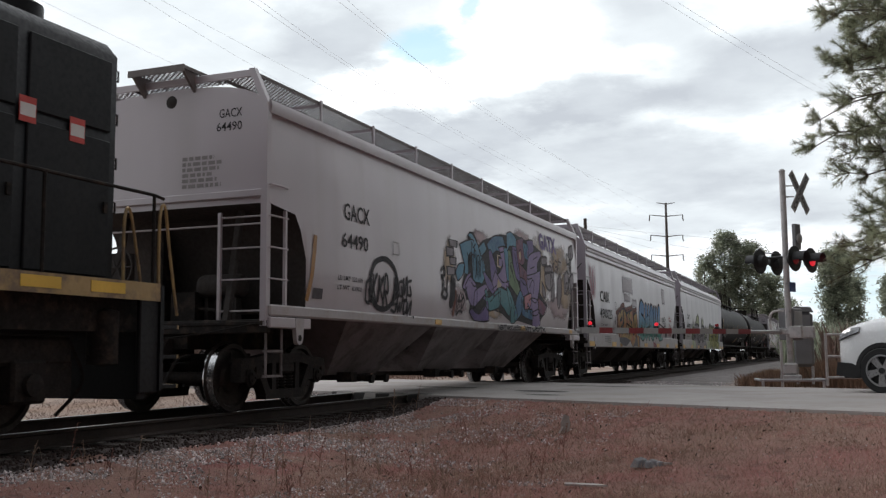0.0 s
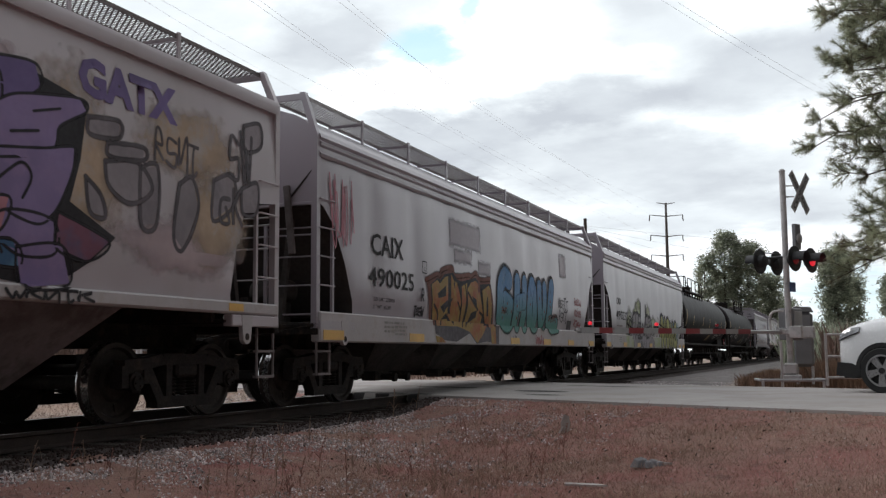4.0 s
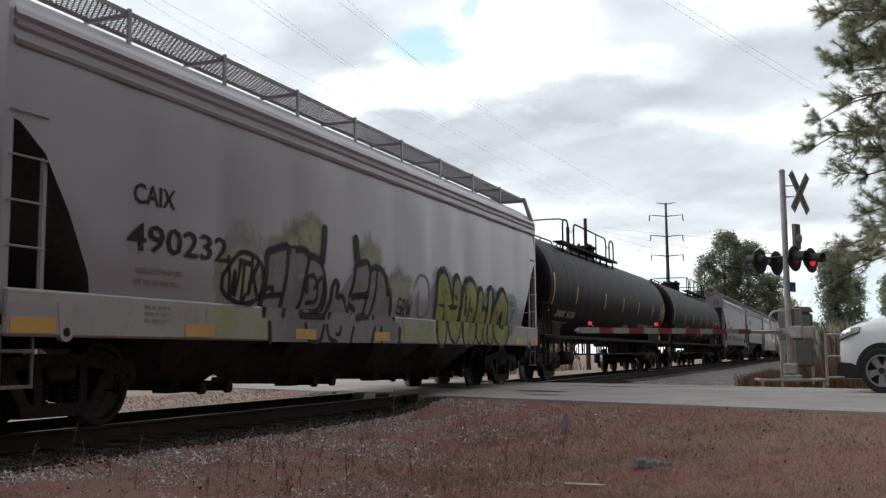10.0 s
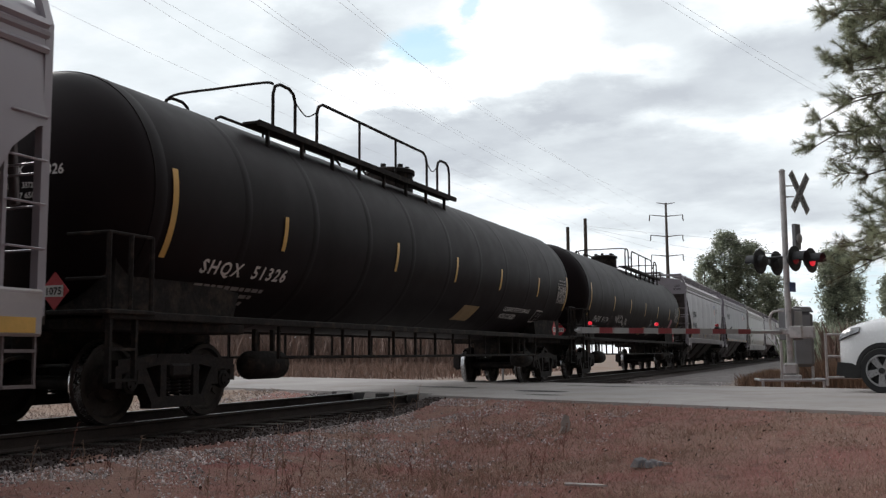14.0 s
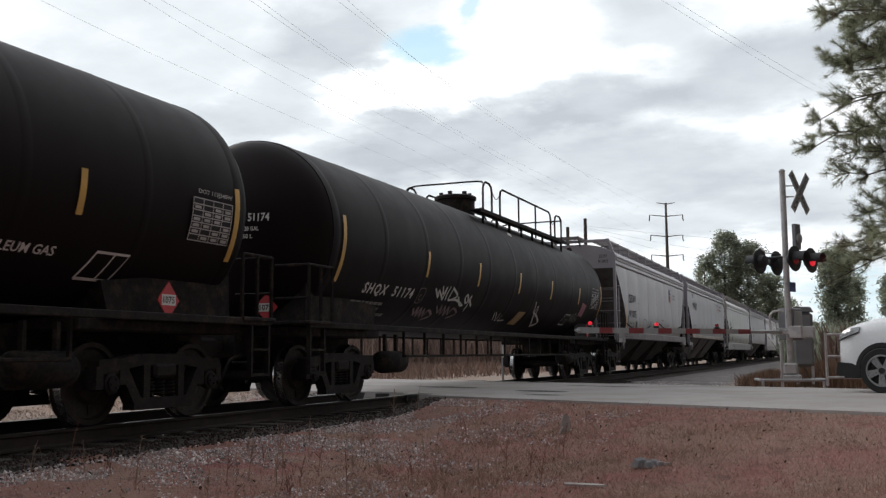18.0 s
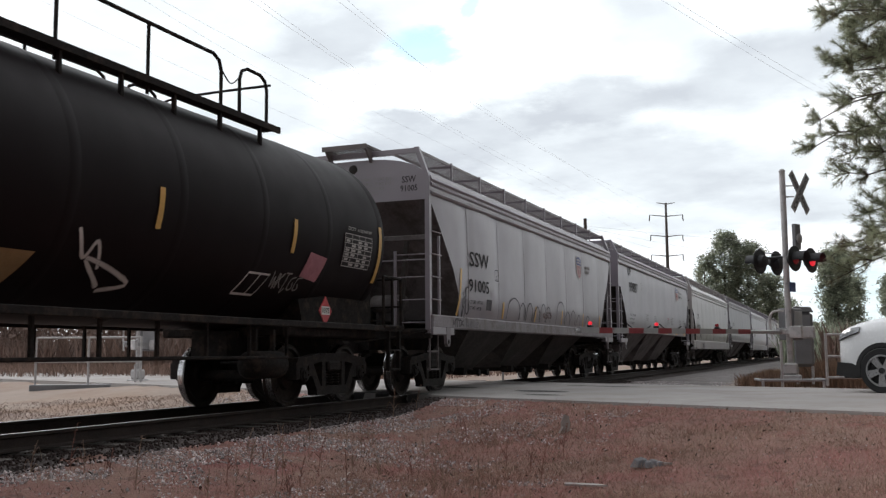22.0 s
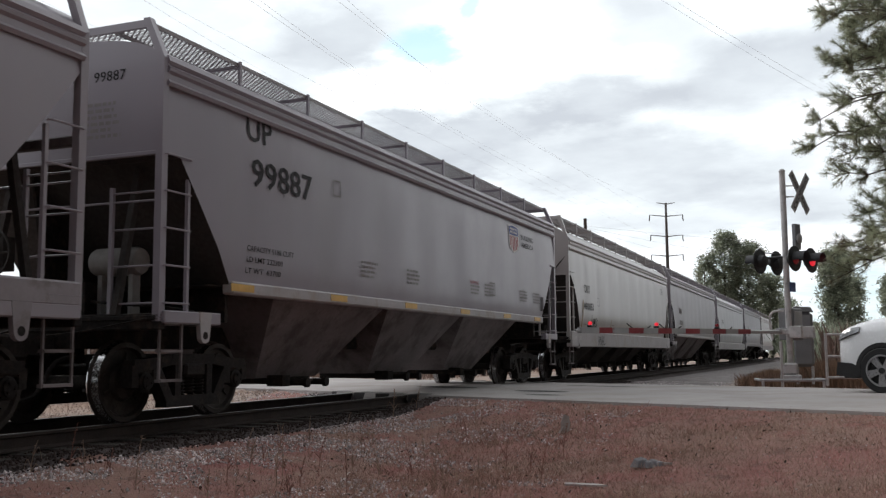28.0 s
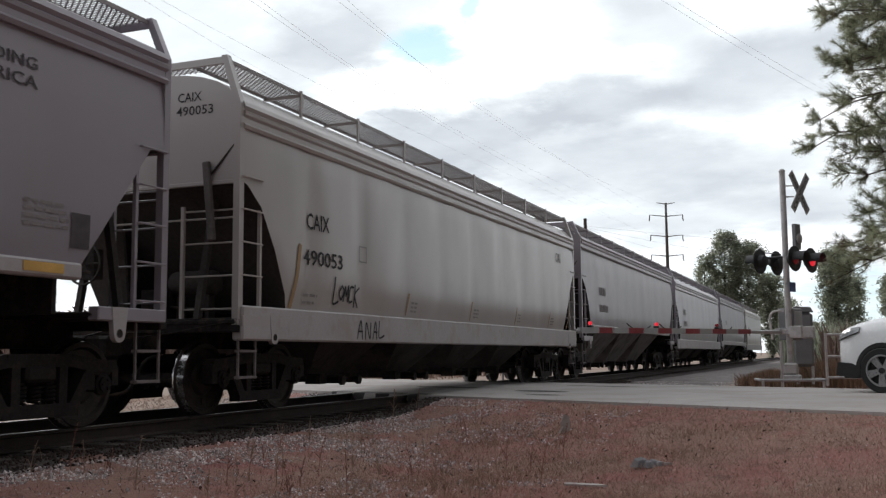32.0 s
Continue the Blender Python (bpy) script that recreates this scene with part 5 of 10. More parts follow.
    hr = Shape()
    y = E0 - 0.02
    while y > -11:
        hr.tube([(1.48, y, 1.5), (1.48, y, 2.49)], 0.020, 6)
        y -= 1.6
    hr.tube([(1.48, -11, 2.49), (1.48, E0 - 0.02, 2.49), (1.48, E0 + 0.14, 2.47)], 0.019, 6)
    part("handrail", hr, M["underframe"], car, "long tubular walkway handrail")
    st = Shape()
    st.tube(curve([(1.48, E0 + 0.08, 1.5), (1.48, E0 + 0.08, 2.25), (1.47, E0 + 0.18, 2.38), (1.42, E0 + 0.34, 1.9), (1.40, E0 + 0.52, 1.2)]), 0.019, 6)
    st.tube(curve([(1.0, E0 + 0.08, 1.5), (1.0, E0 + 0.08, 2.25), (0.99, E0 + 0.18, 2.38), (0.97, E0 + 0.34, 1.9), (0.95, E0 + 0.52, 1.2)]), 0.019, 6)
    part("stair_rail", st, M["loco_yellow"], car, "worn yellow stair handrail")
    for y in (7.3, 5.5, 3.7):
        ax = part("wheelset", AXLE, None, car, at=pose(0, y, WHEEL_R))
        spinning.append((ax, y))
        for k in (1, -1):
            part("wheel", WHEEL[k], None, ax, at=pose(0.7535 * k, 0, 0))
        part("journal_box", Shape().bevel_box(1.0, 1.2, y - 0.22, y + 0.22, 0.30, 0.72, 0.03).lathe([(0.11, 1.2), (0.11, 1.26), (0.05, 1.27)], 14, pose(0, y, 0.48)), M["truck_iron"], car, "locomotive axle box")
    part("truck_frame", Shape().bevel_box(1.0, 1.16, 2.2, 7.9, 0.66, 0.95, 0.04).box(1.02, 1.14, 7.3, 7.9, 0.35, 0.7), M["truck_iron"], car)
    part("sand_pipe", Shape().tube(curve([(1.1, 7.9, 0.9), (1.1, 8.1, 0.5), (0.85, 8.0, 0.15)]), 0.02, 5), M["truck_iron"], car)
    coupler(car, E0 + 0.12, 1)
    return car


CARS = {}   # car: its middle at the clip's start


def place(car, centre):
    CARS[car] = centre
    car.matrix_basis = pose(0, centre, 0)

CARS[locomotive()] = 0.0

gacx, H = hopper("covered_hopper", 10.89, 26.95, "pale grey covered hopper car with colourful spray paint", "gacx_grey", floor_z=1.36, sill=(1.25, 1.40), eave=4.04, grate_mat="dark_grating", moulded=False, end_hatch=True, beam="gacx_grey", rung=0.68, bay_mat="hopper_bottom", seed=3, panels=5, dents=0.006, cut=[(0.0, 2.72), (0.12, 2.70), (0.66, 2.64), (0.80, 2.45), (0.95, 2.05), (1.02, 1.36)])
place(gacx, 18.92)
caix_a, H2 = hopper("covered_hopper", 28.05, 44.6, "light grey covered hopper car with orange and blue spray-painted letters", "caix_grey", sill=(0.93, 1.36), floor_z=1.34, eave=3.88, seed=5, panels=10, dents=0.024, sharp=0.6, rung=0.8, bays_n=4)
place(caix_a, 36.33)
caix_b, H3 = hopper("covered_hopper", 46.2, 62.5, "light grey covered hopper car with green spray-painted letters", "caix_grey", sill=(0.93, 1.36), floor_z=1.34, eave=3.88, seed=6, panels=10, dents=0.026, sharp=0.6, rung=0.8, bays_n=4)
place(caix_b, 54.35)
tank_a = tank_car("tank_car", 73.0, "long black pressure tank car with white stencils")
place(tank_a, 73.0)
tank_b = tank_car("tank_car", 92.95, "long black pressure tank car with white scrawls", plat=(-1.2, 6.2), hoops=((-0.72, -0.11), (0.48, 4.9), (5.33, 6.01)), cross_y=-0.72, dome_y=0.0)
place(tank_b, 92.95)
ssw, H4 = hopper("covered_hopper", 103.5, 118.45, "grey covered hopper car with rounded side panels", "ssw_grey", sill=(1.22, 1.46), sill_mat="sill_grey", seed=8, panels=8, dents=0.035, sharp=0.6, slope_mat="slope_grey", beam="slope_grey", gear="slope_grey", end_hatch=True, bays_n=3, eave=3.95, cut=[(0.0, 3.55), (0.06, 3.50), (0.48, 3.0), (1.05, 2.35), (1.32, 1.9), (1.45, 1.42)])
place(ssw, 110.98)
up, H5 = hopper("covered_hopper", 119.72, 135.6, "plain grey covered hopper car with raised side sills", "up_grey", floor_z=1.60, sill=(1.48, 1.64), sill_inset=1.28, braced=False, bay_mat="hopper_bottom", seed=9, panels=9, dents=0.016, gear="stencil_grey", gear_z=1.86, bays_n=3, cut=[(0.0, 2.98), (0.28, 2.95), (0.62, 2.5), (1.0, 2.0), (1.28, 1.60)])
place(up, 127.66)
beige, H6 = hopper("covered_hopper", 137.07, 153.4, "clean beige-grey covered hopper car", "beige_grey", sill=(0.93, 1.36), floor_z=1.34, eave=3.88, seed=11, panels=10, dents=0.024, sharp=0.6, rung=0.8, bays_n=4)
place(beige, 145.24)
far_a, _ = hopper("covered_hopper", 154.3, 170.5, "grey covered hopper car further back in the train", "ssw_grey", floor_z=1.55, sill=(1.46, 1.58), sill_inset=1.2, bay_mat="hopper_bottom", seed=12, panels=11, turning=False)
place(far_a, 162.4)
far_b, _ = hopper("covered_hopper", 171.5, 188.0, "light grey covered hopper car further back in the train", "caix_grey", sill=(0.93, 1.36), floor_z=1.34, eave=3.88, seed=13, panels=10, turning=False)
place(far_b, 179.75)
far_c, _ = hopper("covered_hopper", 189.0, 204.8, "grey covered hopper car near the tail of the train", "up_grey", sill=(1.22, 1.46), seed=14, panels=9, turning=False)
place(far_c, 196.9)
far_d, _ = hopper("covered_hopper", 205.8, 220.9, "pale covered hopper car at the tail of the train", "beige_grey", sill=(0.93, 1.36), floor_z=1.34, eave=3.88, seed=15, panels=9, turning=False)
place(far_d, 213.35)


# ---- writing and spray paint on the cars ----
paint("spray_black", (0.022, 0.020, 0.024), rough=0.6, var=0.2, scale=2, fine=20, bump=0.0, spec=0.25)
paint("spray_soft_black", (0.10, 0.09, 0.10), rough=0.65, var=0.4, scale=2, fine=12, bump=0.0, spec=0.25)
paint("spray_orange", (0.42, 0.15, 0.055), rough=0.55, var=0.25, scale=0.9, fine=14, bump=0.0, spec=0.25, second=(0.48, 0.30, 0.06), amount=0.75)
paint("reflector_aged", (0.36, 0.19, 0.07), rough=0.5, var=0.2, scale=3, fine=30, bump=0.0)
paint("spray_rust", (0.15, 0.055, 0.04), rough=0.6, var=0.25, scale=1.2, fine=14, bump=0.0, spec=0.25)
paint("spray_sky", (0.12, 0.27, 0.38), rough=0.55, var=0.2, scale=1.2, fine=12, bump=0.0, spec=0.25, second=(0.07, 0.19, 0.30), amount=0.45)
paint("spray_blue", (0.06, 0.14, 0.26), rough=0.55, var=0.2, scale=1.5, fine=12, bump=0.0, spec=0.25, second=(0.10, 0.22, 0.33), amount=0.5)
paint("spray_teal", (0.085, 0.225, 0.255), rough=0.55, var=0.25, scale=1.5, fine=12, bump=0.0, spec=0.25)
paint("spray_purple", (0.25, 0.19, 0.36), rough=0.55, var=0.2, scale=1.5, fine=12, bump=0.0, spec=0.25, second=(0.27, 0.20, 0.36), amount=0.45)
paint("spray_violet", (0.15, 0.11, 0.26), rough=0.55, var=0.25, scale=1.5, fine=12, bump=0.0, spec=0.25)
paint("spray_green", (0.15, 0.22, 0.13), rough=0.55, var=0.25, scale=1.5, fine=12, bump=0.0, spec=0.25)
paint("spray_tan", (0.47, 0.36, 0.26), rough=0.65, var=0.18, scale=1.6, fine=12, bump=0.0, spec=0.25, second=(0.46, 0.42, 0.40), amount=0.5)
paint("spray_mauve", (0.47, 0.38, 0.40), rough=0.65, var=0.15, scale=1.6, fine=12, bump=0.0, spec=0.25)
paint("spray_lime", (0.36, 0.40, 0.22), rough=0.6, var=0.2, scale=1.0, fine=12, bump=0.0, spec=0.25, second=(0.40, 0.40, 0.36), amount=0.7)
paint("spray_moss", (0.26, 0.26, 0.07), rough=0.55, var=0.25, scale=1.2, fine=12, bump=0.0, spec=0.25, second=(0.36, 0.36, 0.12), amount=0.5)
paint("spray_cyan", (0.29, 0.36, 0.37), rough=0.6, var=0.2, scale=1.2, fine=12, bump=0.0, spec=0.25, second=(0.38, 0.40, 0.40), amount=0.5)
paint("spray_teal_halo", (0.16, 0.30, 0.34), rough=0.6, var=0.2, scale=1.2, fine=12, bump=0.0, spec=0.25, second=(0.27, 0.33, 0.34), amount=0.5)
paint("spray_smoke", (0.27, 0.245, 0.265), rough=0.6, var=0.2, scale=1.0, fine=12, bump=0.0, spec=0.25, second=(0.20, 0.18, 0.20), amount=0.4)
paint("spray_rose", (0.21, 0.085, 0.13), rough=0.6, var=0.25, scale=1.5, fine=12, bump=0.0, spec=0.25, second=(0.13, 0.09, 0.16), amount=0.5)
paint("spray_ghost", (0.09, 0.22, 0.42), rough=0.55, var=0.15, scale=1.2, fine=12, bump=0.0, spec=0.25, fade=((0.085, 0.24, 0.21), 1.45, 2.2))
paint("spray_flame", (0.31, 0.20, 0.05), rough=0.55, var=0.2, scale=1.2, fine=12, bump=0.0, spec=0.25, second=(0.31, 0.10, 0.04), amount=0.5)
paint("seam_dark", (0.15, 0.13, 0.13), rough=0.7, var=0.3, scale=3, fine=20, bump=0.05)
paint("spray_red", (0.30, 0.03, 0.045), rough=0.55, var=0.2, scale=2, fine=14, bump=0.0, spec=0.25)
paint("spray_pink", (0.45, 0.20, 0.24), rough=0.6, var=0.25, scale=2, fine=14, bump=0.0, spec=0.25)
paint("spray_repaint", (0.375, 0.34, 0.375), rough=0.45, var=0.06, scale=0.9, fine=12, bump=0.0, spec=0.25)
paint("shield_blue", (0.10, 0.13, 0.33), rough=0.5, var=0.2, scale=2, fine=20, bump=0.0, spec=0.25)
paint("shield_red", (0.42, 0.08, 0.10), rough=0.5, var=0.2, scale=2, fine=20, bump=0.0, spec=0.25)
paint("placard_red", (0.50, 0.04, 0.05), rough=0.5, var=0.15, scale=3, fine=20, bump=0.03)
for c, top in ((caix_a, 1.36), (caix_b, 1.36), (beige, 1.36), (ssw, 1.46), (gacx, 1.40)):
    SILLS[c.name] = top


def outline_box(car, y0, y1, z0, z1, t=0.018, mat="stencil_grey"):
    lay(car, [rect(y0, y1, z0, z0 + t), rect(y0, y1, z1 - t, z1), rect(y0, y0 + t, z0, z1), rect(y1 - t, y1, z0, z1)], mat, "inspection_box", 0.018)


def reflectors(car, ys, z0, z1, w=0.42, x=1.602):
    for y in ys:
        part("reflector", Shape().box(x, x + 0.006, y, y + w, z0, z1), M["reflector_yellow"], car, "yellow reflective strip")


def shield(car, y0, y1, z0, z1):
    """A shield in blue over red and white stripes; its words are plain bars."""
    w, h = y1 - y0, z1 - z0
    ring = [(0.0, 0.92), (0.12, 0.96), (0.5, 1.0), (0.88, 0.96), (1.0, 0.92), (0.96, 0.62), (1.0, 0.35), (0.9, 0.14), (0.5, 0.0), (0.1, 0.14), (0.0, 0.35), (0.04, 0.62)]
    lay(car, [[(y0 + w * a, z0 + h * b) for a, b in ring]], "stencil_white", "shield_emblem", 0.022, "shield emblem in red, white and blue")
    lay(car, [[(y0 + w * a, z0 + h * b) for a, b in ((0.03, 0.90), (0.5, 0.975), (0.97, 0.90), (0.93, 0.62), (0.07, 0.62))]], "shield_blue", "shield_band", 0.028)
    for i in range(6):
        a = 0.09 + 0.145 * i
        low = 0.36 - 0.30 * math.sin(math.pi * (a + 0.04))
        lay(car, [[(y0 + w * a, z0 + h * low), (y0 + w * (a + 0.08), z0 + h * low), (y0 + w * (a + 0.08), z0 + h * 0.59), (y0 + w * a, z0 + h * 0.59)]], "shield_red", "shield_stripe", 0.028)
    lay(car, [rect(y0 + w * (0.17 + 0.115 * i), y0 + w * (0.245 + 0.115 * i), z0 + h * b, z0 + h * (b + 0.08)) for i in range(6) for b in (0.80, 0.68)], "stencil_white", "shield_print", 0.033)


# pale grey car with the coloured piece
stencil(gacx, "GACX", -5.96, -5.10, 2.75, 3.01)
stencil(gacx, "64490", -6.03, -5.16, 2.33, 2.56)
outline_box(gacx, -4.25, -4.0, 2.38, 2.60)
stencil(gacx, "LD LMT 222100", -6.17, -5.36, 1.84, 1.91, "spray_soft_black")
stencil(gacx, "LT WT  63900", -6.17, -5.38, 1.70, 1.77, "spray_soft_black")
lay(gacx, [rect(-6.87, -6.59, 1.53, 1.68)], "spray_soft_black", "data_plate", 0.016)
end_stencil(gacx, "GACX", 0.78, 1.14, -8.03, 3.90, 4.02)
end_stencil(gacx, "64490", 0.74, 1.14, -8.03, 3.72, 3.84)
end_print(gacx, 0.20, -8.03, 3.36, 0.66, 6, seed=3, h=0.05)
lay(gacx, ribbon([(-6.83, 2.42), (-6.86, 2.2), (-6.93, 1.85), (-7.02, 1.49)], 0.10), "reflector_aged", "corner_stripe", 0.016, "faded ochre stripe")
lay(gacx, ribbon(curve([(-5.1, 1.95), (-4.9, 2.2), (-4.5, 2.28), (-4.15, 2.1), (-4.1, 1.75), (-4.4, 1.5), (-4.8, 1.5), (-5.05, 1.7), (-5.1, 1.95)]), 0.09), "spray_black", "spray_scrawl", 0.02, "black sprayed ring and scribble")
script(gacx, -5.25, -4.35, 1.55, 2.1, "spray_black", 4, 0.05, 5)
script(gacx, -4.2, -3.5, 1.72, 2.05, "spray_black", 4, 0.05, 6)
script(gacx, -4.25, -3.45, 1.45, 1.7, "spray_black", 4, 0.05, 7)
# the large piece: mist and dark ground first, then the coloured shapes, lines and the bricks beside it
areas = []


def area(tone, ring):
    e = 0.017 + 0.0006 * len(areas)
    cy, cz = sum(q[0] for q in ring) / len(ring), sum(q[1] for q in ring) / len(ring)
    ring = [(a + (0.085 if a > cy else -0.085) * min(1.0, abs(a - cy) / 0.1), b + (0.06 if b > cz else -0.06) * min(1.0, abs(b - cz) / 0.1)) for a, b in ring]
    areas.append(lay(gacx, [ring], "spray_" + tone, "spray_fill", e, "interlocked sprayed shape in %s" % tone, 0.2))
    lay(gacx, fat(ring + ring[:1], 0.028), "spray_black", "spray_outline", e + 0.0004, "", 0.2)


def hollow(ring):
    lay(gacx, [ring[:-1]], "spray_smoke", "spray_fill", 0.0165, "grey sprayed letter shape")
    lay(gacx, fat(ring, 0.05), "spray_soft_black", "spray_outline", 0.018, "", 0.2)


lay(gacx, [[(-1.19, 2.86), (-0.70, 2.98), (-0.71, 3.09), (-0.58, 3.18), (-0.36, 3.19), (-0.08, 2.96), (0.21, 3.09), (1.30, 3.33), (1.85, 3.37), (2.19, 3.47), (2.61, 3.44), (2.90, 3.41), (3.53, 3.41), (4.20, 3.29), (4.47, 3.23), (4.39, 2.66), (4.26, 2.22), (4.91, 1.94), (4.56, 1.66), (4.24, 1.47), (3.75, 1.41), (2.38, 1.50), (1.99, 1.46), (1.34, 1.62), (0.77, 1.66), (0.49, 1.63), (0.49, 1.47), (-0.08, 1.44), (-0.63, 1.55), (-0.62, 1.78), (-0.83, 1.81), (-0.96, 1.97), (-1.08, 2.07), (-0.94, 2.31), (-0.98, 2.36), (-0.94, 2.54), (-1.03, 2.69)]], "spray_black", "spray_ground", 0.0135, "black sprayed ground of the piece")
area("sky", [(-1.07, 2.81), (-0.75, 2.91), (-0.49, 2.97), (-0.43, 2.85), (-0.42, 2.68), (-0.57, 2.73), (-0.70, 2.66), (-0.71, 2.37), (-0.84, 2.38), (-0.81, 2.50), (-0.88, 2.60)])
area("sky", [(-0.59, 3.02), (-0.53, 3.08), (-0.36, 3.09), (-0.22, 2.95), (0.12, 2.65), (0.22, 2.54), (0.12, 2.34), (-0.02, 2.23), (-0.14, 2.24), (-0.34, 2.25), (-0.38, 2.39), (-0.41, 2.68), (-0.41, 2.89), (-0.46, 2.99)])
area("sky", [(-0.00, 2.90), (0.21, 3.00), (0.32, 2.91), (0.11, 2.80)])
area("sky", [(-1.33, 2.32), (-1.21, 2.42), (-1.02, 2.44), (-1.09, 2.31), (-1.24, 2.21)])
area("blue", [(0.52, 3.04), (0.97, 3.18), (1.41, 3.24), (1.61, 3.06), (1.29, 2.98), (1.06, 2.98), (0.73, 2.87)])
area("purple", [(1.27, 2.97), (1.61, 3.03), (1.73, 2.77), (1.67, 2.41), (1.37, 2.29), (1.12, 2.39), (0.99, 2.51), (1.25, 2.53), (1.42, 2.65), (1.36, 2.78)])
area("violet", [(0.62, 2.83), (0.75, 2.85), (0.97, 2.52), (0.95, 2.25), (0.73, 2.36)])
area("purple", [(1.01, 2.44), (1.32, 2.27), (1.78, 2.29), (1.66, 2.19), (1.20, 2.20), (0.87, 2.06), (0.68, 2.14)])
area("purple", [(-0.97, 2.09), (-0.81, 2.24), (-0.64, 2.29), (-0.85, 2.06)])
area("purple", [(-0.83, 2.03), (-0.57, 2.21), (-0.38, 2.08), (-0.32, 1.92), (-0.36, 1.77), (-0.53, 1.76), (-0.63, 1.86)])
area("purple", [(-0.32, 1.92), (-0.22, 1.99), (0.22, 2.13), (0.54, 2.10), (0.23, 1.97), (-0.12, 1.82), (-0.26, 1.72), (-0.34, 1.77)])
area("violet", [(-0.55, 1.61), (-0.39, 1.65), (-0.02, 1.59), (0.25, 1.73), (0.09, 1.81), (0.14, 1.88), (0.31, 1.80), (0.47, 1.56), (0.43, 1.49), (-0.18, 1.47)])
area("violet", [(0.24, 2.33), (0.34, 2.37), (0.63, 2.21), (0.79, 2.04), (0.61, 2.06), (0.42, 2.18)])
area("teal", [(0.31, 1.99), (0.43, 2.03), (0.53, 1.91), (0.96, 2.05), (1.11, 2.11), (1.16, 1.91), (1.08, 1.80), (0.71, 1.71), (0.55, 1.71), (0.39, 1.81)])
area("teal", [(1.18, 2.12), (1.66, 2.05), (1.92, 1.87), (1.82, 1.63), (1.56, 1.76), (1.26, 1.87)])
area("sky", [(1.63, 3.00), (1.86, 2.99), (1.90, 2.76), (1.88, 2.38), (1.76, 2.43)])
area("green", [(1.94, 3.00), (2.11, 2.96), (2.19, 2.76), (2.32, 2.49), (2.60, 2.22), (2.66, 2.03), (2.45, 2.06), (2.17, 2.25), (1.95, 2.36)])
area("teal", [(1.76, 2.17), (1.98, 2.07), (2.18, 1.82), (2.40, 1.67), (2.24, 1.50), (2.06, 1.49), (2.00, 1.73), (1.85, 1.92)])
area("blue", [(2.59, 2.13), (2.82, 2.01), (2.64, 1.70), (2.46, 1.54), (2.33, 1.68), (2.45, 1.91)])
area("sky", [(1.87, 3.34), (2.13, 3.41), (2.48, 3.28), (2.32, 3.14), (2.06, 3.18), (1.87, 3.08)])
area("violet", [(2.23, 3.10), (2.45, 3.07), (2.50, 2.74), (2.59, 2.45), (2.39, 2.50), (2.26, 2.77)])
area("rose", [(2.53, 3.25), (2.90, 3.36), (3.04, 3.05), (2.90, 2.87), (2.66, 2.82), (2.57, 3.03)])
area("blue", [(3.06, 3.27), (3.27, 3.23), (3.28, 2.99), (3.11, 3.04)])
area("violet", [(3.36, 3.34), (3.69, 3.39), (3.76, 3.23), (3.51, 3.03), (3.37, 3.09)])
area("rose", [(2.72, 2.75), (3.09, 2.61), (3.20, 2.44), (2.95, 2.40), (2.73, 2.52)])
area("violet", [(2.76, 2.43), (3.00, 2.37), (3.18, 2.20), (2.94, 2.09), (2.76, 2.24)])
area("purple", [(3.43, 2.95), (3.67, 3.06), (4.27, 3.19), (4.37, 3.08), (4.01, 2.90), (3.93, 2.72), (3.43, 2.55), (3.28, 2.62), (3.33, 2.84)])
area("purple", [(3.28, 2.50), (3.83, 2.61), (4.21, 2.69), (4.19, 2.45), (4.01, 2.20), (3.83, 2.02), (3.66, 2.06), (3.48, 2.16), (3.31, 2.29)])
area("purple", [(3.28, 1.88), (3.59, 1.99), (3.96, 1.95), (4.01, 1.76), (3.68, 1.71), (3.51, 1.79)])
area("pink", [(3.03, 2.02), (3.42, 2.10), (3.34, 1.89), (3.13, 1.80)])
area("rose", [(4.19, 2.04), (4.73, 1.88), (4.47, 1.73), (4.18, 1.80)])
area("blue", [(2.82, 1.97), (3.04, 1.76), (3.49, 1.76), (3.60, 1.61), (3.22, 1.62), (2.92, 1.67)])
area("purple", [(3.70, 1.67), (4.08, 1.73), (4.24, 1.49), (3.82, 1.43)])
lay(gacx, fat([(-0.78, 2.74), (-0.70, 2.63), (-0.73, 2.48)], 0.028), "spray_black", "spray_line", 0.05)
lay(gacx, fat([(-0.67, 2.41), (-0.67, 2.63), (-0.60, 2.75), (-0.49, 2.73), (-0.43, 2.62), (-0.42, 2.41)], 0.028), "spray_black", "spray_line", 0.05)
lay(gacx, fat([(-0.59, 2.49), (-0.63, 2.62), (-0.56, 2.68), (-0.51, 2.61), (-0.54, 2.47)], 0.024), "spray_black", "spray_line", 0.05)
lay(gacx, fat([(-0.41, 2.68), (-0.37, 2.81), (-0.28, 2.80), (-0.26, 2.59), (-0.29, 2.37), (-0.36, 2.26)], 0.028), "spray_black", "spray_line", 0.05)
lay(gacx, fat([(-0.25, 2.29), (-0.22, 2.66), (-0.13, 2.74), (-0.06, 2.67), (-0.09, 2.43), (-0.14, 2.25)], 0.028), "spray_black", "spray_line", 0.05)
lay(gacx, fat([(-0.18, 2.33), (-0.15, 2.61), (-0.09, 2.55)], 0.024), "spray_black", "spray_line", 0.05)
lay(gacx, fat([(-0.04, 2.30), (-0.02, 2.57), (0.06, 2.69), (0.14, 2.59), (0.10, 2.40)], 0.028), "spray_black", "spray_line", 0.05)
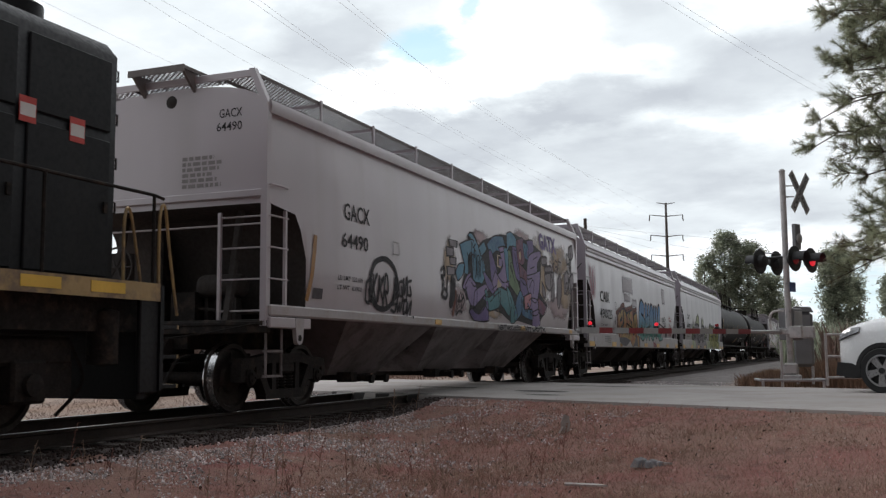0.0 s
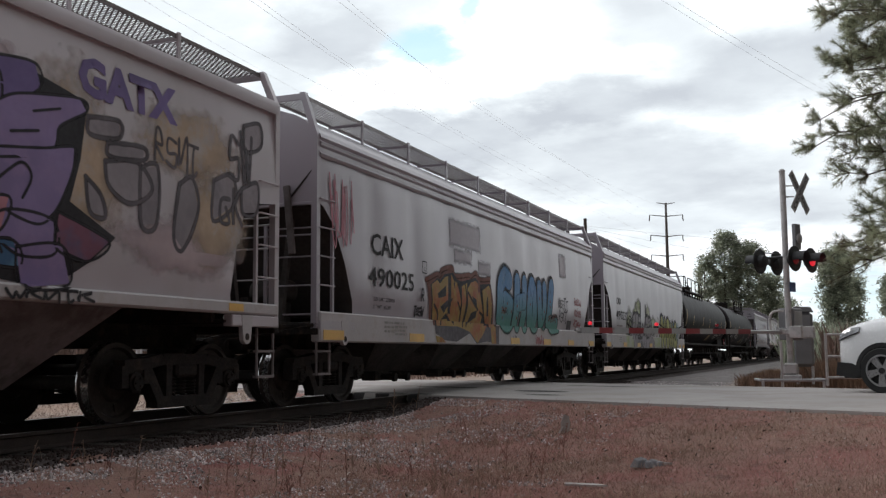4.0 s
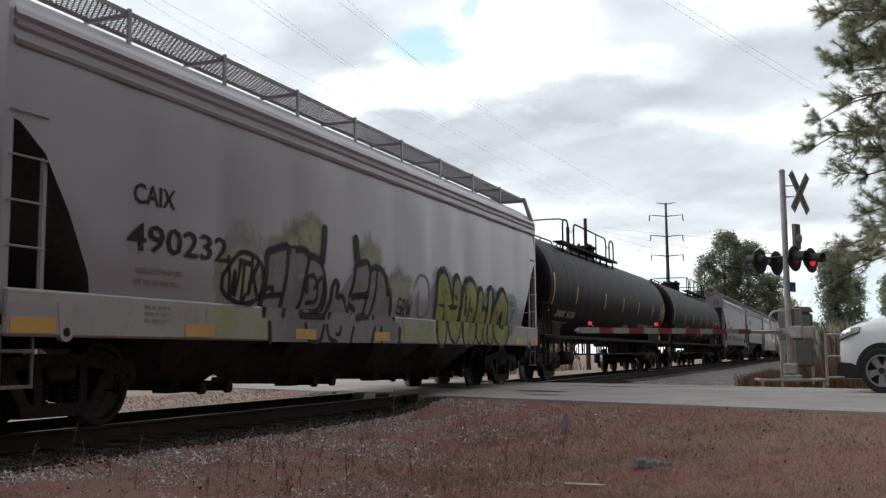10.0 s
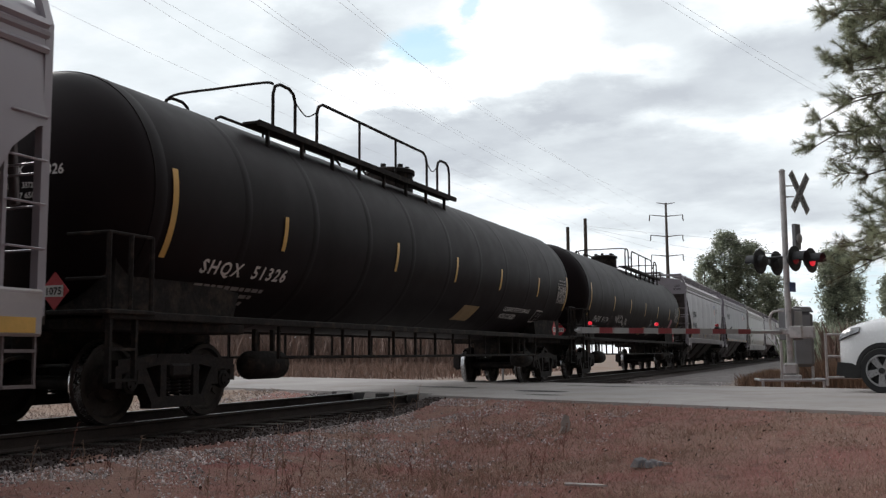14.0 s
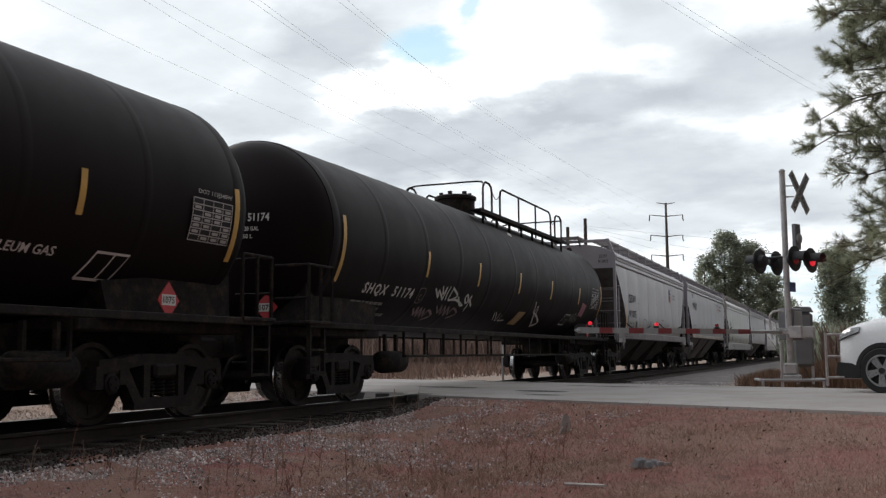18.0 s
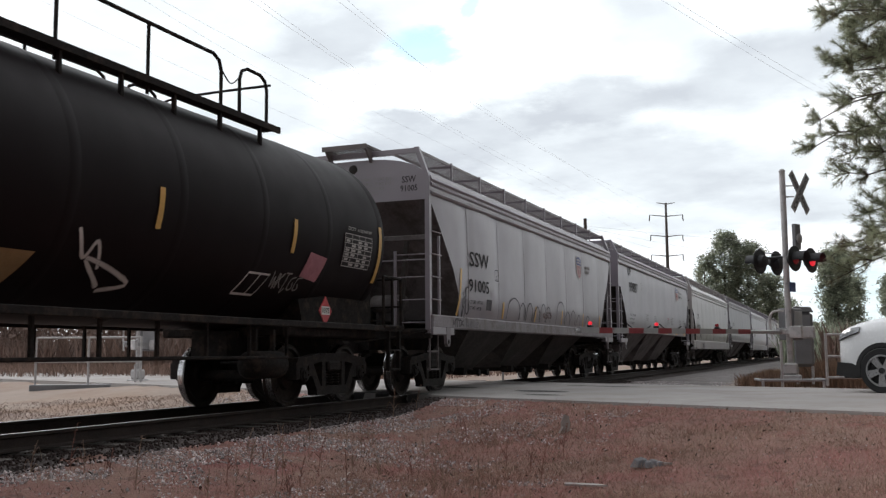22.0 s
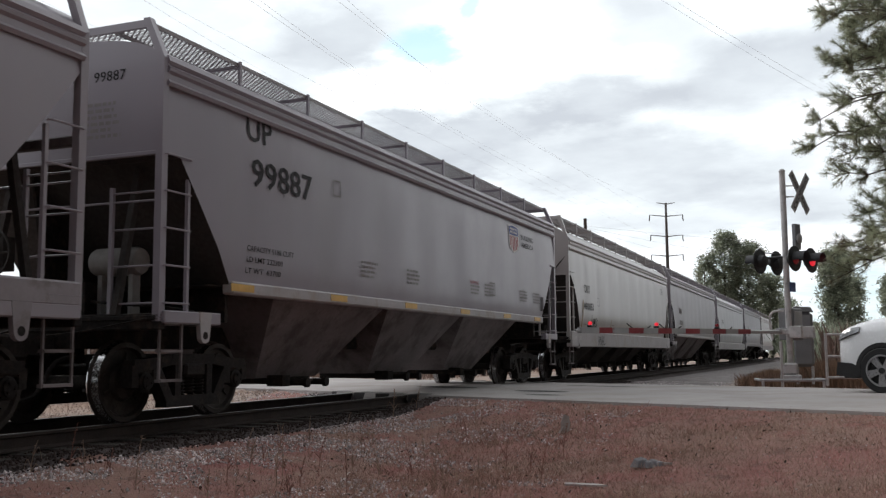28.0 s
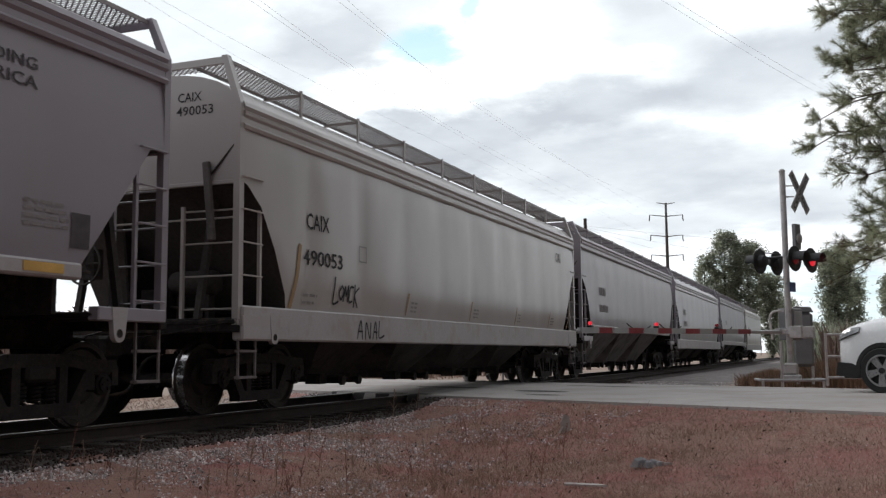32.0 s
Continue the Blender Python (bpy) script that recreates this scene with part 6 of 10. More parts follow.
lay(gacx, fat([(-0.46, 2.97), (-0.43, 2.87), (-0.27, 2.96)], 0.024), "spray_black", "spray_line", 0.05)
lay(gacx, fat([(0.22, 2.54), (0.40, 2.36), (0.61, 2.31)], 0.024), "spray_black", "spray_line", 0.05)
lay(gacx, fat([(-0.56, 2.16), (-0.41, 2.09), (-0.20, 2.14)], 0.030), "spray_black", "spray_line", 0.05)
lay(gacx, fat([(0.69, 2.09), (0.98, 2.20)], 0.024), "spray_black", "spray_line", 0.05)
lay(gacx, fat([(0.54, 1.82), (0.90, 1.98), (1.24, 2.08)], 0.020), "spray_black", "spray_line", 0.05)
lay(gacx, fat([(2.31, 3.01), (2.39, 2.83), (2.53, 2.55)], 0.028), "spray_black", "spray_line", 0.05)
lay(gacx, fat([(1.98, 2.77), (2.07, 2.60), (2.28, 2.34)], 0.028), "spray_black", "spray_line", 0.05)
lay(gacx, fat([(2.04, 2.78), (2.15, 2.74), (2.12, 2.57), (2.01, 2.61), (2.01, 2.74)], 0.024), "spray_black", "spray_line", 0.05)
lay(gacx, fat([(2.59, 3.05), (2.77, 3.14), (2.86, 3.02), (2.77, 2.86)], 0.024), "spray_black", "spray_line", 0.05)
lay(gacx, fat([(2.88, 2.52), (3.00, 2.65)], 0.024), "spray_black", "spray_line", 0.05)
lay(gacx, fat([(3.50, 2.75), (3.83, 2.82)], 0.028), "spray_black", "spray_line", 0.05)
lay(gacx, fat([(3.37, 2.30), (3.63, 2.49), (3.76, 2.38), (3.66, 2.17)], 0.028), "spray_black", "spray_line", 0.05)
lay(gacx, fat([(3.21, 1.70), (3.13, 1.81), (3.28, 1.85), (3.38, 1.75)], 0.024), "spray_black", "spray_line", 0.05)
lay(gacx, fat([(3.46, 1.66), (3.41, 1.77), (3.54, 1.79)], 0.024), "spray_black", "spray_line", 0.05)
lay(gacx, fat([(3.76, 2.99), (4.10, 3.09)], 0.024), "spray_black", "spray_line", 0.05)
lay(gacx, fat([(2.11, 2.03), (2.21, 1.89), (2.14, 1.74)], 0.024), "spray_black", "spray_line", 0.05)
lay(gacx, [[(1.06, 2.87), (1.29, 2.86), (1.28, 2.59), (1.04, 2.60)]], "spray_tan", "spray_eye", 0.052)
lay(gacx, [[(1.13, 2.84), (1.29, 2.84), (1.28, 2.63), (1.12, 2.64)]], "spray_black", "spray_eye", 0.056)
lay(gacx, [[(1.18, 2.78), (1.39, 2.80), (1.36, 2.63), (1.19, 2.63)]], "spray_purple", "spray_eye", 0.060)
lay(gacx, [[(1.08, 2.35), (1.32, 2.24), (1.27, 2.19), (1.00, 2.14)]], "spray_tan", "spray_eye", 0.052)
lay(gacx, [[(2.61, 3.05), (2.74, 3.09), (2.77, 2.89), (2.65, 2.91)]], "spray_tan", "spray_eye", 0.052)
lay(gacx, [[(-1.77, 2.91), (-1.26, 2.92), (-1.28, 2.78), (-1.71, 2.77)]], "spray_black", "spray_outline", 0.0145)
lay(gacx, [[(-1.70, 2.90), (-1.33, 2.90), (-1.34, 2.79), (-1.66, 2.79)]], "spray_smoke", "spray_bar", 0.0165, "grey sprayed brick")
lay(gacx, [[(-1.90, 2.76), (-1.47, 2.77), (-1.48, 2.59), (-1.87, 2.56)]], "spray_black", "spray_outline", 0.0145)
lay(gacx, [[(-1.84, 2.74), (-1.52, 2.74), (-1.53, 2.61), (-1.82, 2.59)]], "spray_smoke", "spray_bar", 0.0165, "grey sprayed brick")
lay(gacx, [[(-1.73, 2.57), (-1.34, 2.59), (-1.36, 2.43), (-1.70, 2.42)]], "spray_black", "spray_outline", 0.0145)
lay(gacx, [[(-1.68, 2.55), (-1.40, 2.57), (-1.41, 2.45), (-1.66, 2.44)]], "spray_smoke", "spray_bar", 0.0165, "grey sprayed brick")
lay(gacx, [[(-1.89, 2.39), (-1.40, 2.40), (-1.41, 2.24), (-1.85, 2.21)]], "spray_black", "spray_outline", 0.0145)
lay(gacx, [[(-1.82, 2.37), (-1.46, 2.38), (-1.47, 2.26), (-1.80, 2.23)]], "spray_smoke", "spray_bar", 0.0165, "grey sprayed brick")
lay(gacx, fat([(-1.57, 2.14), (-1.58, 1.95), (-1.63, 1.70)], 0.20), "spray_black", "spray_line", 0.018)
lay(gacx, fat([(-1.48, 2.12), (-1.50, 1.96), (-1.53, 1.80)], 0.14), "spray_black", "spray_line", 0.018)
lay(gacx, fat([(-2.14, 2.28), (-2.02, 2.35), (-1.96, 2.26), (-2.04, 2.17), (-2.12, 2.19)], 0.07), "spray_black", "spray_line", 0.018)
lay(gacx, fat([(-2.12, 1.84), (-2.00, 1.95), (-1.85, 1.87), (-1.92, 1.78), (-2.08, 1.80)], 0.07), "spray_black", "spray_line", 0.018)
lay(gacx, fat([(-2.10, 2.16), (-2.02, 2.08), (-2.06, 1.99)], 0.07), "spray_black", "spray_line", 0.018)
lay(gacx, fat([(-1.82, 2.17), (-1.86, 2.02), (-1.87, 1.94)], 0.07), "spray_black", "spray_line", 0.018)
lay(gacx, fat([(-1.34, 1.87), (-1.34, 1.71), (-1.35, 1.55)], 0.045), "spray_black", "spray_line", 0.020)
lay(gacx, fat([(-1.27, 1.61), (-1.24, 1.88), (-1.16, 1.65)], 0.045), "spray_black", "spray_line", 0.020)
lay(gacx, fat([(-1.15, 1.92), (-1.07, 1.79), (-1.10, 1.57)], 0.045), "spray_black", "spray_line", 0.020)
lay(gacx, fat([(-1.32, 1.50), (-1.19, 1.57), (-1.03, 1.56)], 0.045), "spray_black", "spray_line", 0.020)
lay(gacx, fat([(-1.04, 1.90), (-0.95, 1.77), (-1.04, 1.63)], 0.045), "spray_black", "spray_line", 0.020)
lay(gacx, fat([(-1.29, 1.77), (-1.14, 1.76), (-1.00, 1.84)], 0.045), "spray_black", "spray_line", 0.020)
lay(gacx, fat([(-1.41, 1.92), (-1.44, 1.70), (-1.48, 1.50)], 0.10), "spray_rust", "spray_line", 0.016)
hollow([(4.48, 3.10), (4.94, 3.15), (4.93, 2.97), (4.51, 2.93), (4.48, 3.10)])
hollow([(4.77, 2.90), (5.32, 2.95), (5.32, 2.81), (4.80, 2.76), (4.77, 2.90)])
hollow([(4.73, 2.70), (5.22, 2.77), (5.47, 2.52), (5.14, 2.32), (4.80, 2.45), (4.73, 2.70)])
hollow([(5.27, 2.73), (5.56, 2.78), (5.55, 2.16), (5.30, 2.12), (5.27, 2.73)])
hollow([(5.94, 2.66), (6.17, 2.76), (6.29, 2.41), (6.01, 1.92), (5.84, 2.07), (5.94, 2.66)])
hollow([(6.58, 2.80), (6.98, 2.93), (7.01, 2.57), (6.57, 2.32), (6.58, 2.80)])
hollow([(7.25, 3.60), (7.63, 3.70), (7.62, 3.40), (7.25, 3.28), (7.25, 3.60)])
hollow([(7.17, 2.79), (7.53, 2.91), (7.51, 2.54), (7.20, 2.49), (7.17, 2.79)])
hollow([(4.46, 2.50), (4.68, 2.35), (4.75, 2.13), (4.53, 2.16), (4.46, 2.50)])
lay(gacx, mist(-1.74, 2.46, 0.41, 0.57, 1), "spray_tan", "spray_cloud", 0.0103, "tan sprayed mist")
lay(gacx, mist(-1.19, 1.78, 0.52, 0.38, 2), "spray_mauve", "spray_cloud", 0.0106, "pale mauve sprayed mist")
lay(gacx, mist(1.64, 3.10, 0.75, 0.32, 3), "spray_tan", "spray_cloud", 0.0109, "tan sprayed mist")
lay(gacx, mist(2.94, 3.38, 0.76, 0.24, 4), "spray_mauve", "spray_cloud", 0.0112, "pale mauve sprayed mist")
lay(gacx, mist(4.22, 2.65, 0.89, 0.92, 5), "spray_tan", "spray_cloud", 0.0115, "tan sprayed mist")
lay(gacx, mist(6.04, 3.13, 1.11, 0.47, 6), "spray_tan", "spray_cloud", 0.0118, "tan sprayed mist")
lay(gacx, mist(6.03, 1.92, 1.31, 0.36, 7), "spray_mauve", "spray_cloud", 0.0121, "pale mauve sprayed mist")
lay(gacx, mist(0.81, 1.61, 0.64, 0.16, 8), "spray_tan", "spray_cloud", 0.0124, "tan sprayed mist")
lay(gacx, mist(0.04, 3.13, 0.57, 0.16, 9), "spray_mauve", "spray_cloud", 0.0127, "pale mauve sprayed mist")
lay(gacx, mist(6.64, 2.34, 0.71, 0.68, 10), "spray_tan", "spray_cloud", 0.0130, "tan sprayed mist")
script(gacx, 5.5, 6.3, 2.85, 3.2, "spray_soft_black", 4, 0.035, 14)
script(gacx, 6.9, 7.4, 2.9, 3.5, "spray_soft_black", 2, 0.05, 16)
script(gacx, 6.7, 7.2, 2.3, 2.8, "spray_soft_black", 2, 0.05, 17)
stencil(gacx, "GATX", 4.35, 5.9, 3.30, 3.72, mat="spray_violet", offset=0.05, label="dark violet letters GATX")
script(gacx, 1.0, 3.4, 1.27, 1.37, "spray_black", 17, 0.026, 15, eps=0.03)
script(gacx, 3.5, 4.6, 1.27, 1.36, "spray_black", 5, 0.03, 18, eps=0.03)
reflectors(gacx, (-2.5, 2.6, 6.9), 1.28, 1.37, 0.3)

# light grey car with the orange and blue letters
stencil(caix_a, "CAIX", -6.62, -5.42, 2.31, 2.66)
stencil(caix_a, "490025", -6.72, -4.96, 1.81, 2.12)
outline_box(caix_a, -4.62, -4.42, 2.16, 2.38, mat="stencil_black")
stencil(caix_a, "C", -4.55, -4.49, 2.20, 2.27)
stencil(caix_a, "LD LMT 220800", -6.50, -5.75, 1.59, 1.65, "spray_soft_black")
stencil(caix_a, "LT WT  65200", -6.50, -5.85, 1.47, 1.53, "spray_soft_black")
scrawl(caix_a, -8.0, -7.25, 2.3, 3.4, "spray_pink", 9, 0.03, 41, label="thin red scratchy scrawl")
lay(caix_a, [[(-4.46, 2.06), (-3.95, 2.20), (-3.79, 2.18), (-3.71, 2.29), (-3.17, 2.38), (-3.07, 2.24), (-2.72, 2.25), (-2.30, 2.30), (-2.19, 2.28), (-1.85, 2.37), (-1.61, 2.26), (-1.04, 2.30), (-0.86, 1.90), (-0.67, 1.30), (-4.16, 1.26), (-4.27, 1.57)]], "spray_rust", "spray_halo", 0.012, "rust brown sprayed shade")
lay(caix_a, fat([(-4.46, 2.06), (-3.95, 2.20), (-3.79, 2.18), (-3.71, 2.29), (-3.17, 2.38), (-3.07, 2.24), (-2.72, 2.25), (-2.30, 2.30), (-2.19, 2.28), (-1.85, 2.37), (-1.61, 2.26), (-1.04, 2.30)], 0.10), "spray_rust", "spray_halo", 0.0125)
lay(caix_a, [[(-4.26, 1.98), (-3.93, 2.13), (-3.78, 2.10), (-3.56, 2.22), (-3.12, 2.28), (-2.92, 2.16), (-2.70, 2.14), (-2.28, 2.21), (-1.89, 2.27), (-1.61, 2.15), (-1.02, 2.20), (-0.91, 1.82), (-0.73, 1.31), (-4.07, 1.26)]], "spray_black", "spray_ground", 0.0150)
lay(caix_a, [[(-4.21, 1.99), (-3.94, 2.09), (-3.81, 2.03), (-3.57, 2.16), (-3.21, 2.23), (-3.09, 2.13), (-2.90, 2.09), (-2.74, 1.74), (-2.72, 1.27), (-4.01, 1.26), (-4.13, 1.63)]], "spray_flame", "spray_fill", 0.022, "orange and yellow sprayed letter E")
lay(caix_a, [[(-2.70, 2.05), (-2.41, 2.13), (-2.43, 1.77), (-2.51, 1.27), (-2.68, 1.27), (-2.69, 1.69)]], "spray_flame", "spray_fill", 0.022, "orange and yellow sprayed letter V")
lay(caix_a, [[(-2.38, 2.02), (-2.19, 2.15), (-1.89, 2.21), (-1.67, 2.11), (-1.55, 1.81), (-1.42, 1.57), (-1.51, 1.29), (-2.44, 1.28), (-2.35, 1.65)]], "spray_flame", "spray_fill", 0.022, "orange and yellow sprayed letter S")
lay(caix_a, [[(-1.52, 2.02), (-1.13, 2.16), (-1.02, 2.10), (-0.95, 1.82), (-0.82, 1.30), (-1.18, 1.29), (-1.42, 1.64)]], "spray_flame", "spray_fill", 0.022, "orange and yellow sprayed letter A")
lay(caix_a, [[(-3.93, 1.84), (-3.50, 2.01), (-3.50, 1.82), (-3.87, 1.76)]], "spray_black", "spray_shadow", 0.030)
lay(caix_a, [[(-3.75, 1.61), (-3.46, 1.73), (-3.14, 1.80), (-3.25, 1.68), (-3.55, 1.50)]], "spray_black", "spray_shadow", 0.030)
lay(caix_a, [[(-3.64, 1.38), (-3.45, 1.49), (-3.26, 1.42), (-3.13, 1.26), (-3.36, 1.40)]], "spray_black", "spray_shadow", 0.030)
lay(caix_a, [[(-2.14, 1.89), (-1.86, 1.83), (-1.78, 1.62), (-2.01, 1.74)]], "spray_black", "spray_shadow", 0.030)
lay(caix_a, [[(-2.29, 1.33), (-2.11, 1.56), (-1.78, 1.62), (-1.82, 1.48)]], "spray_black", "spray_shadow", 0.030)
lay(caix_a, [[(-1.27, 1.79), (-1.20, 1.94), (-1.09, 1.52), (-1.19, 1.52)]], "spray_black", "spray_shadow", 0.030)
lay(caix_a, [[(-3.11, 2.08), (-3.04, 2.14), (-3.05, 1.96)]], "spray_black", "spray_shadow", 0.030)
lay(caix_a, fat([(-2.35, 1.94), (-2.00, 1.74), (-1.39, 1.51)], 0.05), "spray_black", "spray_line", 0.034)
lay(caix_a, fat([(-2.51, 2.08), (-2.44, 1.77), (-2.52, 1.29)], 0.05), "spray_black", "spray_line", 0.034)
lay(caix_a, fat([(-2.92, 2.09), (-2.72, 1.75), (-2.70, 1.28)], 0.05), "spray_black", "spray_line", 0.034)
lay(caix_a, fat([(-1.54, 2.05), (-1.42, 1.64), (-1.21, 1.30)], 0.05), "spray_black", "spray_line", 0.034)
lay(caix_a, fat([(-4.07, 1.64), (-3.84, 1.49), (-3.82, 1.29)], 0.05), "spray_black", "spray_line", 0.034)
lay(caix_a, fat([(-3.41, 1.48), (-3.19, 1.35)], 0.05), "spray_black", "spray_line", 0.034)
lay(caix_a, fat([(-2.90, 1.73), (-2.71, 1.56)], 0.05), "spray_black", "spray_line", 0.034)
lay(caix_a, [[(-4.1, 1.34), (-0.5, 1.34), (-0.52, 0.95), (-1.3, 1.0), (-1.9, 0.95), (-2.3, 1.15), (-3.0, 0.98), (-3.6, 1.0), (-4.05, 1.12)]], "spray_soft_black", "spray_shadow", 0.012)
lay(caix_a, [[(-3.3, 1.32), (-1.3, 1.32), (-1.5, 1.15), (-1.86, 0.96), (-2.3, 1.18)], [(-1.05, 1.32), (-0.75, 1.32), (-0.7, 0.96), (-1.0, 0.96)], [(-4.05, 1.08), (-3.75, 1.05), (-3.55, 0.96), (-4.0, 0.96)]], "spray_flame", "spray_fill", 0.022)
GHOST = ([[(0.24, 2.36), (-0.02, 2.42), (-0.3, 2.22), (-0.37, 1.88), (-0.33, 1.55), (-0.02, 1.43), (0.28, 1.5), (0.36, 1.77), (0.0, 1.9)]], [[(0.83, 2.36), (0.77, 1.84), (0.72, 1.42)], [(1.41, 2.36), (1.39, 1.89), (1.3, 1.42)], [(0.87, 1.88), (1.36, 1.95)]], [[(2.0, 2.36), (1.8, 1.92), (1.88, 1.5), (2.2, 1.5), (2.22, 2.05), (2.03, 2.36)]], [[(2.6, 2.34), (2.62, 1.81), (2.82, 1.5), (3.04, 1.85), (3.08, 2.34)]], [[(3.68, 2.42), (3.5, 1.88), (3.45, 1.46), (4.1, 1.46)]])
for k, q in enumerate(GHOST):
    glyph(caix_a, q, (0.44, 0.40, 0.42, 0.37, 0.40)[k], "spray_ghost", 0.032, 0.017 + 0.009 * k, "sky blue to teal sprayed letter " + "GHOUL"[k])
rng_spots = random.Random(77)
for k in range(34):
    q = GHOST[k % 5][0]
    i = rng_spots.randrange(len(q) - 1)
    f = rng_spots.random()
    y, z = (q[i][n] * f + q[i + 1][n] * (1 - f) + rng_spots.uniform(-0.09, 0.09) for n in (0, 1))
    lay(caix_a, [blob(y, z, rng_spots.uniform(0.02, 0.045), rng_spots.uniform(0.025, 0.05), k, 8)], "spray_blue" if k % 3 else "spray_rust", "spray_spot", 0.064)
script(caix_a, -0.3, 0.1, 1.62, 1.78, "spray_rust", 4, 0.018, 47, eps=0.07)
script(caix_a, 3.4, 4.15, 1.55, 1.72, "spray_rust", 7, 0.022, 48, eps=0.07)
script(caix_a, -4.9, -4.5, 1.42, 1.60, "spray_black", 4, 0.03, 42)
script(caix_a, -4.66, -4.5, 1.66, 1.9, "spray_black", 1, 0.03, 43)
script(caix_a, 4.35, 5.3, 1.92, 2.20, "spray_soft_black", 5, 0.03, 44)
script(caix_a, 4.4, 5.2, 1.58, 1.85, "spray_soft_black", 4, 0.03, 49)
lay(caix_a, [rect(5.25, 5.67, 1.38, 1.62)], "spray_soft_black", "data_plate", 0.016)
script(caix_a, 0.45, 0.75, 0.97, 1.15, "spray_soft_black", 2, 0.03, 54)
script(caix_a, 2.2, 2.85, 0.98, 1.16, "spray_red", 6, 0.022, 55)
for q in ((-3.3, -1.5, 2.75, 3.35), (-3.1, -2.05, 2.45, 2.80), (-1.75, -0.95, 2.30, 2.66), (4.49, 5.2, 2.7, 3.38)):
    lay(caix_a, soft_rect(*q), "spray_repaint", "repaint_patch", 0.010 + 0.0006 * q[2], "lighter repainted patch")
for k, z in enumerate((2.06, 1.76, 1.46)):
    script(caix_a, 5.95, 6.75, z, z + 0.2, "spray_red", 5, 0.028, 46 + 10 * k, "dark red sprayed scribble")
small_print(caix_a, -6.2, 1.24, 0.55, 3, seed=2, mat="stencil_grey")
small_print(caix_a, -3.9 - 1.9, 1.24, 0.5, 4, seed=4, mat="stencil_grey", gap=0.06)
reflectors(caix_a, (-8.2, -5.2, 0.3, 2.9, 5.2, 7.5), 0.96, 1.10, 0.62)

# light grey car with the green letters
stencil(caix_b, "CAIX", -6.48, -5.81, 2.34, 2.56)
stencil(caix_b, "490232", -6.57, -4.77, 1.84, 2.14)
outline_box(caix_b, -4.6, -4.4, 2.16, 2.38)
small_print(caix_b, -6.4, 1.62, 0.8, 2, seed=6, gap=0.12, h=0.05)
end_stencil(caix_b, "CAIX", 0.50, 0.86, -8.15, 4.07, 4.20)
end_stencil(caix_b, "490232", 0.45, 0.96, -8.15, 3.90, 4.02)
for i, line in enumerate(("SPRG. 7 OC D5", "SPRG. 7 IC D6", "36 IN WHLS", "GROUP J")):
    end_stencil(caix_b, line, 0.36, 0.36 + 0.048 * len(line), -8.15, 3.24 - 0.085 * i, 3.30 - 0.085 * i, "stencil_black", 0.004)
for k, q in enumerate(((-4.5, 1.75, 0.6, 0.6), (-3.2, 2.05, 0.9, 0.55), (-2.8, 2.35, 0.5, 0.4), (-0.9, 2.05, 0.6, 0.6), (0.2, 1.8, 0.6, 0.5))):
    lay(caix_b, mist(*q, 11 + k), "spray_lime", "spray_cloud", 0.0115 + 0.0003 * k, "lime green sprayed mist")
lay(caix_b, [rect(-5.2, -3.9, 0.95, 1.33)], "spray_lime", "spray_cloud", 0.012, "lime green sprayed ground")
def black_line(w, line):
    lay(caix_b, fat(line, w), "spray_black", "spray_outline", 0.020 + 0.003 * abs(math.sin(line[0][0] * 7)), "", 0.2)


lay(caix_b, [[(-3.97, 1.23), (-3.91, 2.01), (-3.42, 2.17), (-2.99, 2.16), (-2.52, 2.08), (-2.36, 1.81), (-2.31, 1.52), (-1.88, 1.62), (-1.45, 2.01), (-0.96, 2.14), (-0.35, 1.95), (-0.12, 1.34), (0.18, 1.21), (0.13, 0.93), (-3.84, 0.92), (-3.88, 1.17)]], "spray_smoke", "spray_fill", 0.016, "grey hollow bubble letters")
black_line(0.10, [(-4.00, 1.26), (-3.93, 1.67), (-3.91, 2.01), (-3.78, 2.10), (-3.42, 2.19)])
black_line(0.09, [(-3.38, 2.18), (-3.39, 1.99), (-3.45, 1.61), (-3.53, 1.27)])
black_line(0.10, [(-3.38, 2.14), (-2.99, 2.18), (-2.83, 2.12), (-2.61, 2.09), (-2.48, 2.04)])
black_line(0.16, [(-2.45, 2.09), (-2.41, 2.29), (-2.38, 2.52)])
black_line(0.08, [(-2.82, 2.09), (-2.93, 1.76), (-2.97, 1.53), (-3.10, 1.29)])
black_line(0.08, [(-2.52, 2.09), (-2.40, 1.87), (-2.32, 1.58), (-2.43, 1.28)])
black_line(0.06, [(-2.86, 1.60), (-2.85, 1.80), (-2.69, 1.84), (-2.58, 1.68), (-2.59, 1.50), (-2.84, 1.46)])
black_line(0.06, [(-2.66, 1.67), (-2.47, 1.83), (-2.40, 1.63), (-2.49, 1.39), (-2.82, 1.34)])
black_line(0.09, [(-3.06, 1.28), (-2.43, 1.28)])
black_line(0.17, [(-1.39, 2.48), (-1.34, 2.15)])
black_line(0.10, [(-1.32, 2.12), (-1.02, 2.17), (-0.90, 2.08), (-0.67, 2.12), (-0.35, 2.00), (-0.27, 1.72)])
black_line(0.08, [(-1.38, 2.10), (-1.49, 1.76), (-1.61, 1.53), (-1.38, 1.42)])
black_line(0.08, [(-2.30, 1.28), (-2.15, 1.53), (-2.13, 1.71), (-2.05, 1.81), (-1.95, 1.76), (-1.97, 1.60), (-1.77, 1.59), (-1.58, 1.38)])
black_line(0.10, [(-1.47, 1.61), (-0.99, 1.67)])
black_line(0.10, [(-1.41, 1.29), (-1.03, 1.34)])
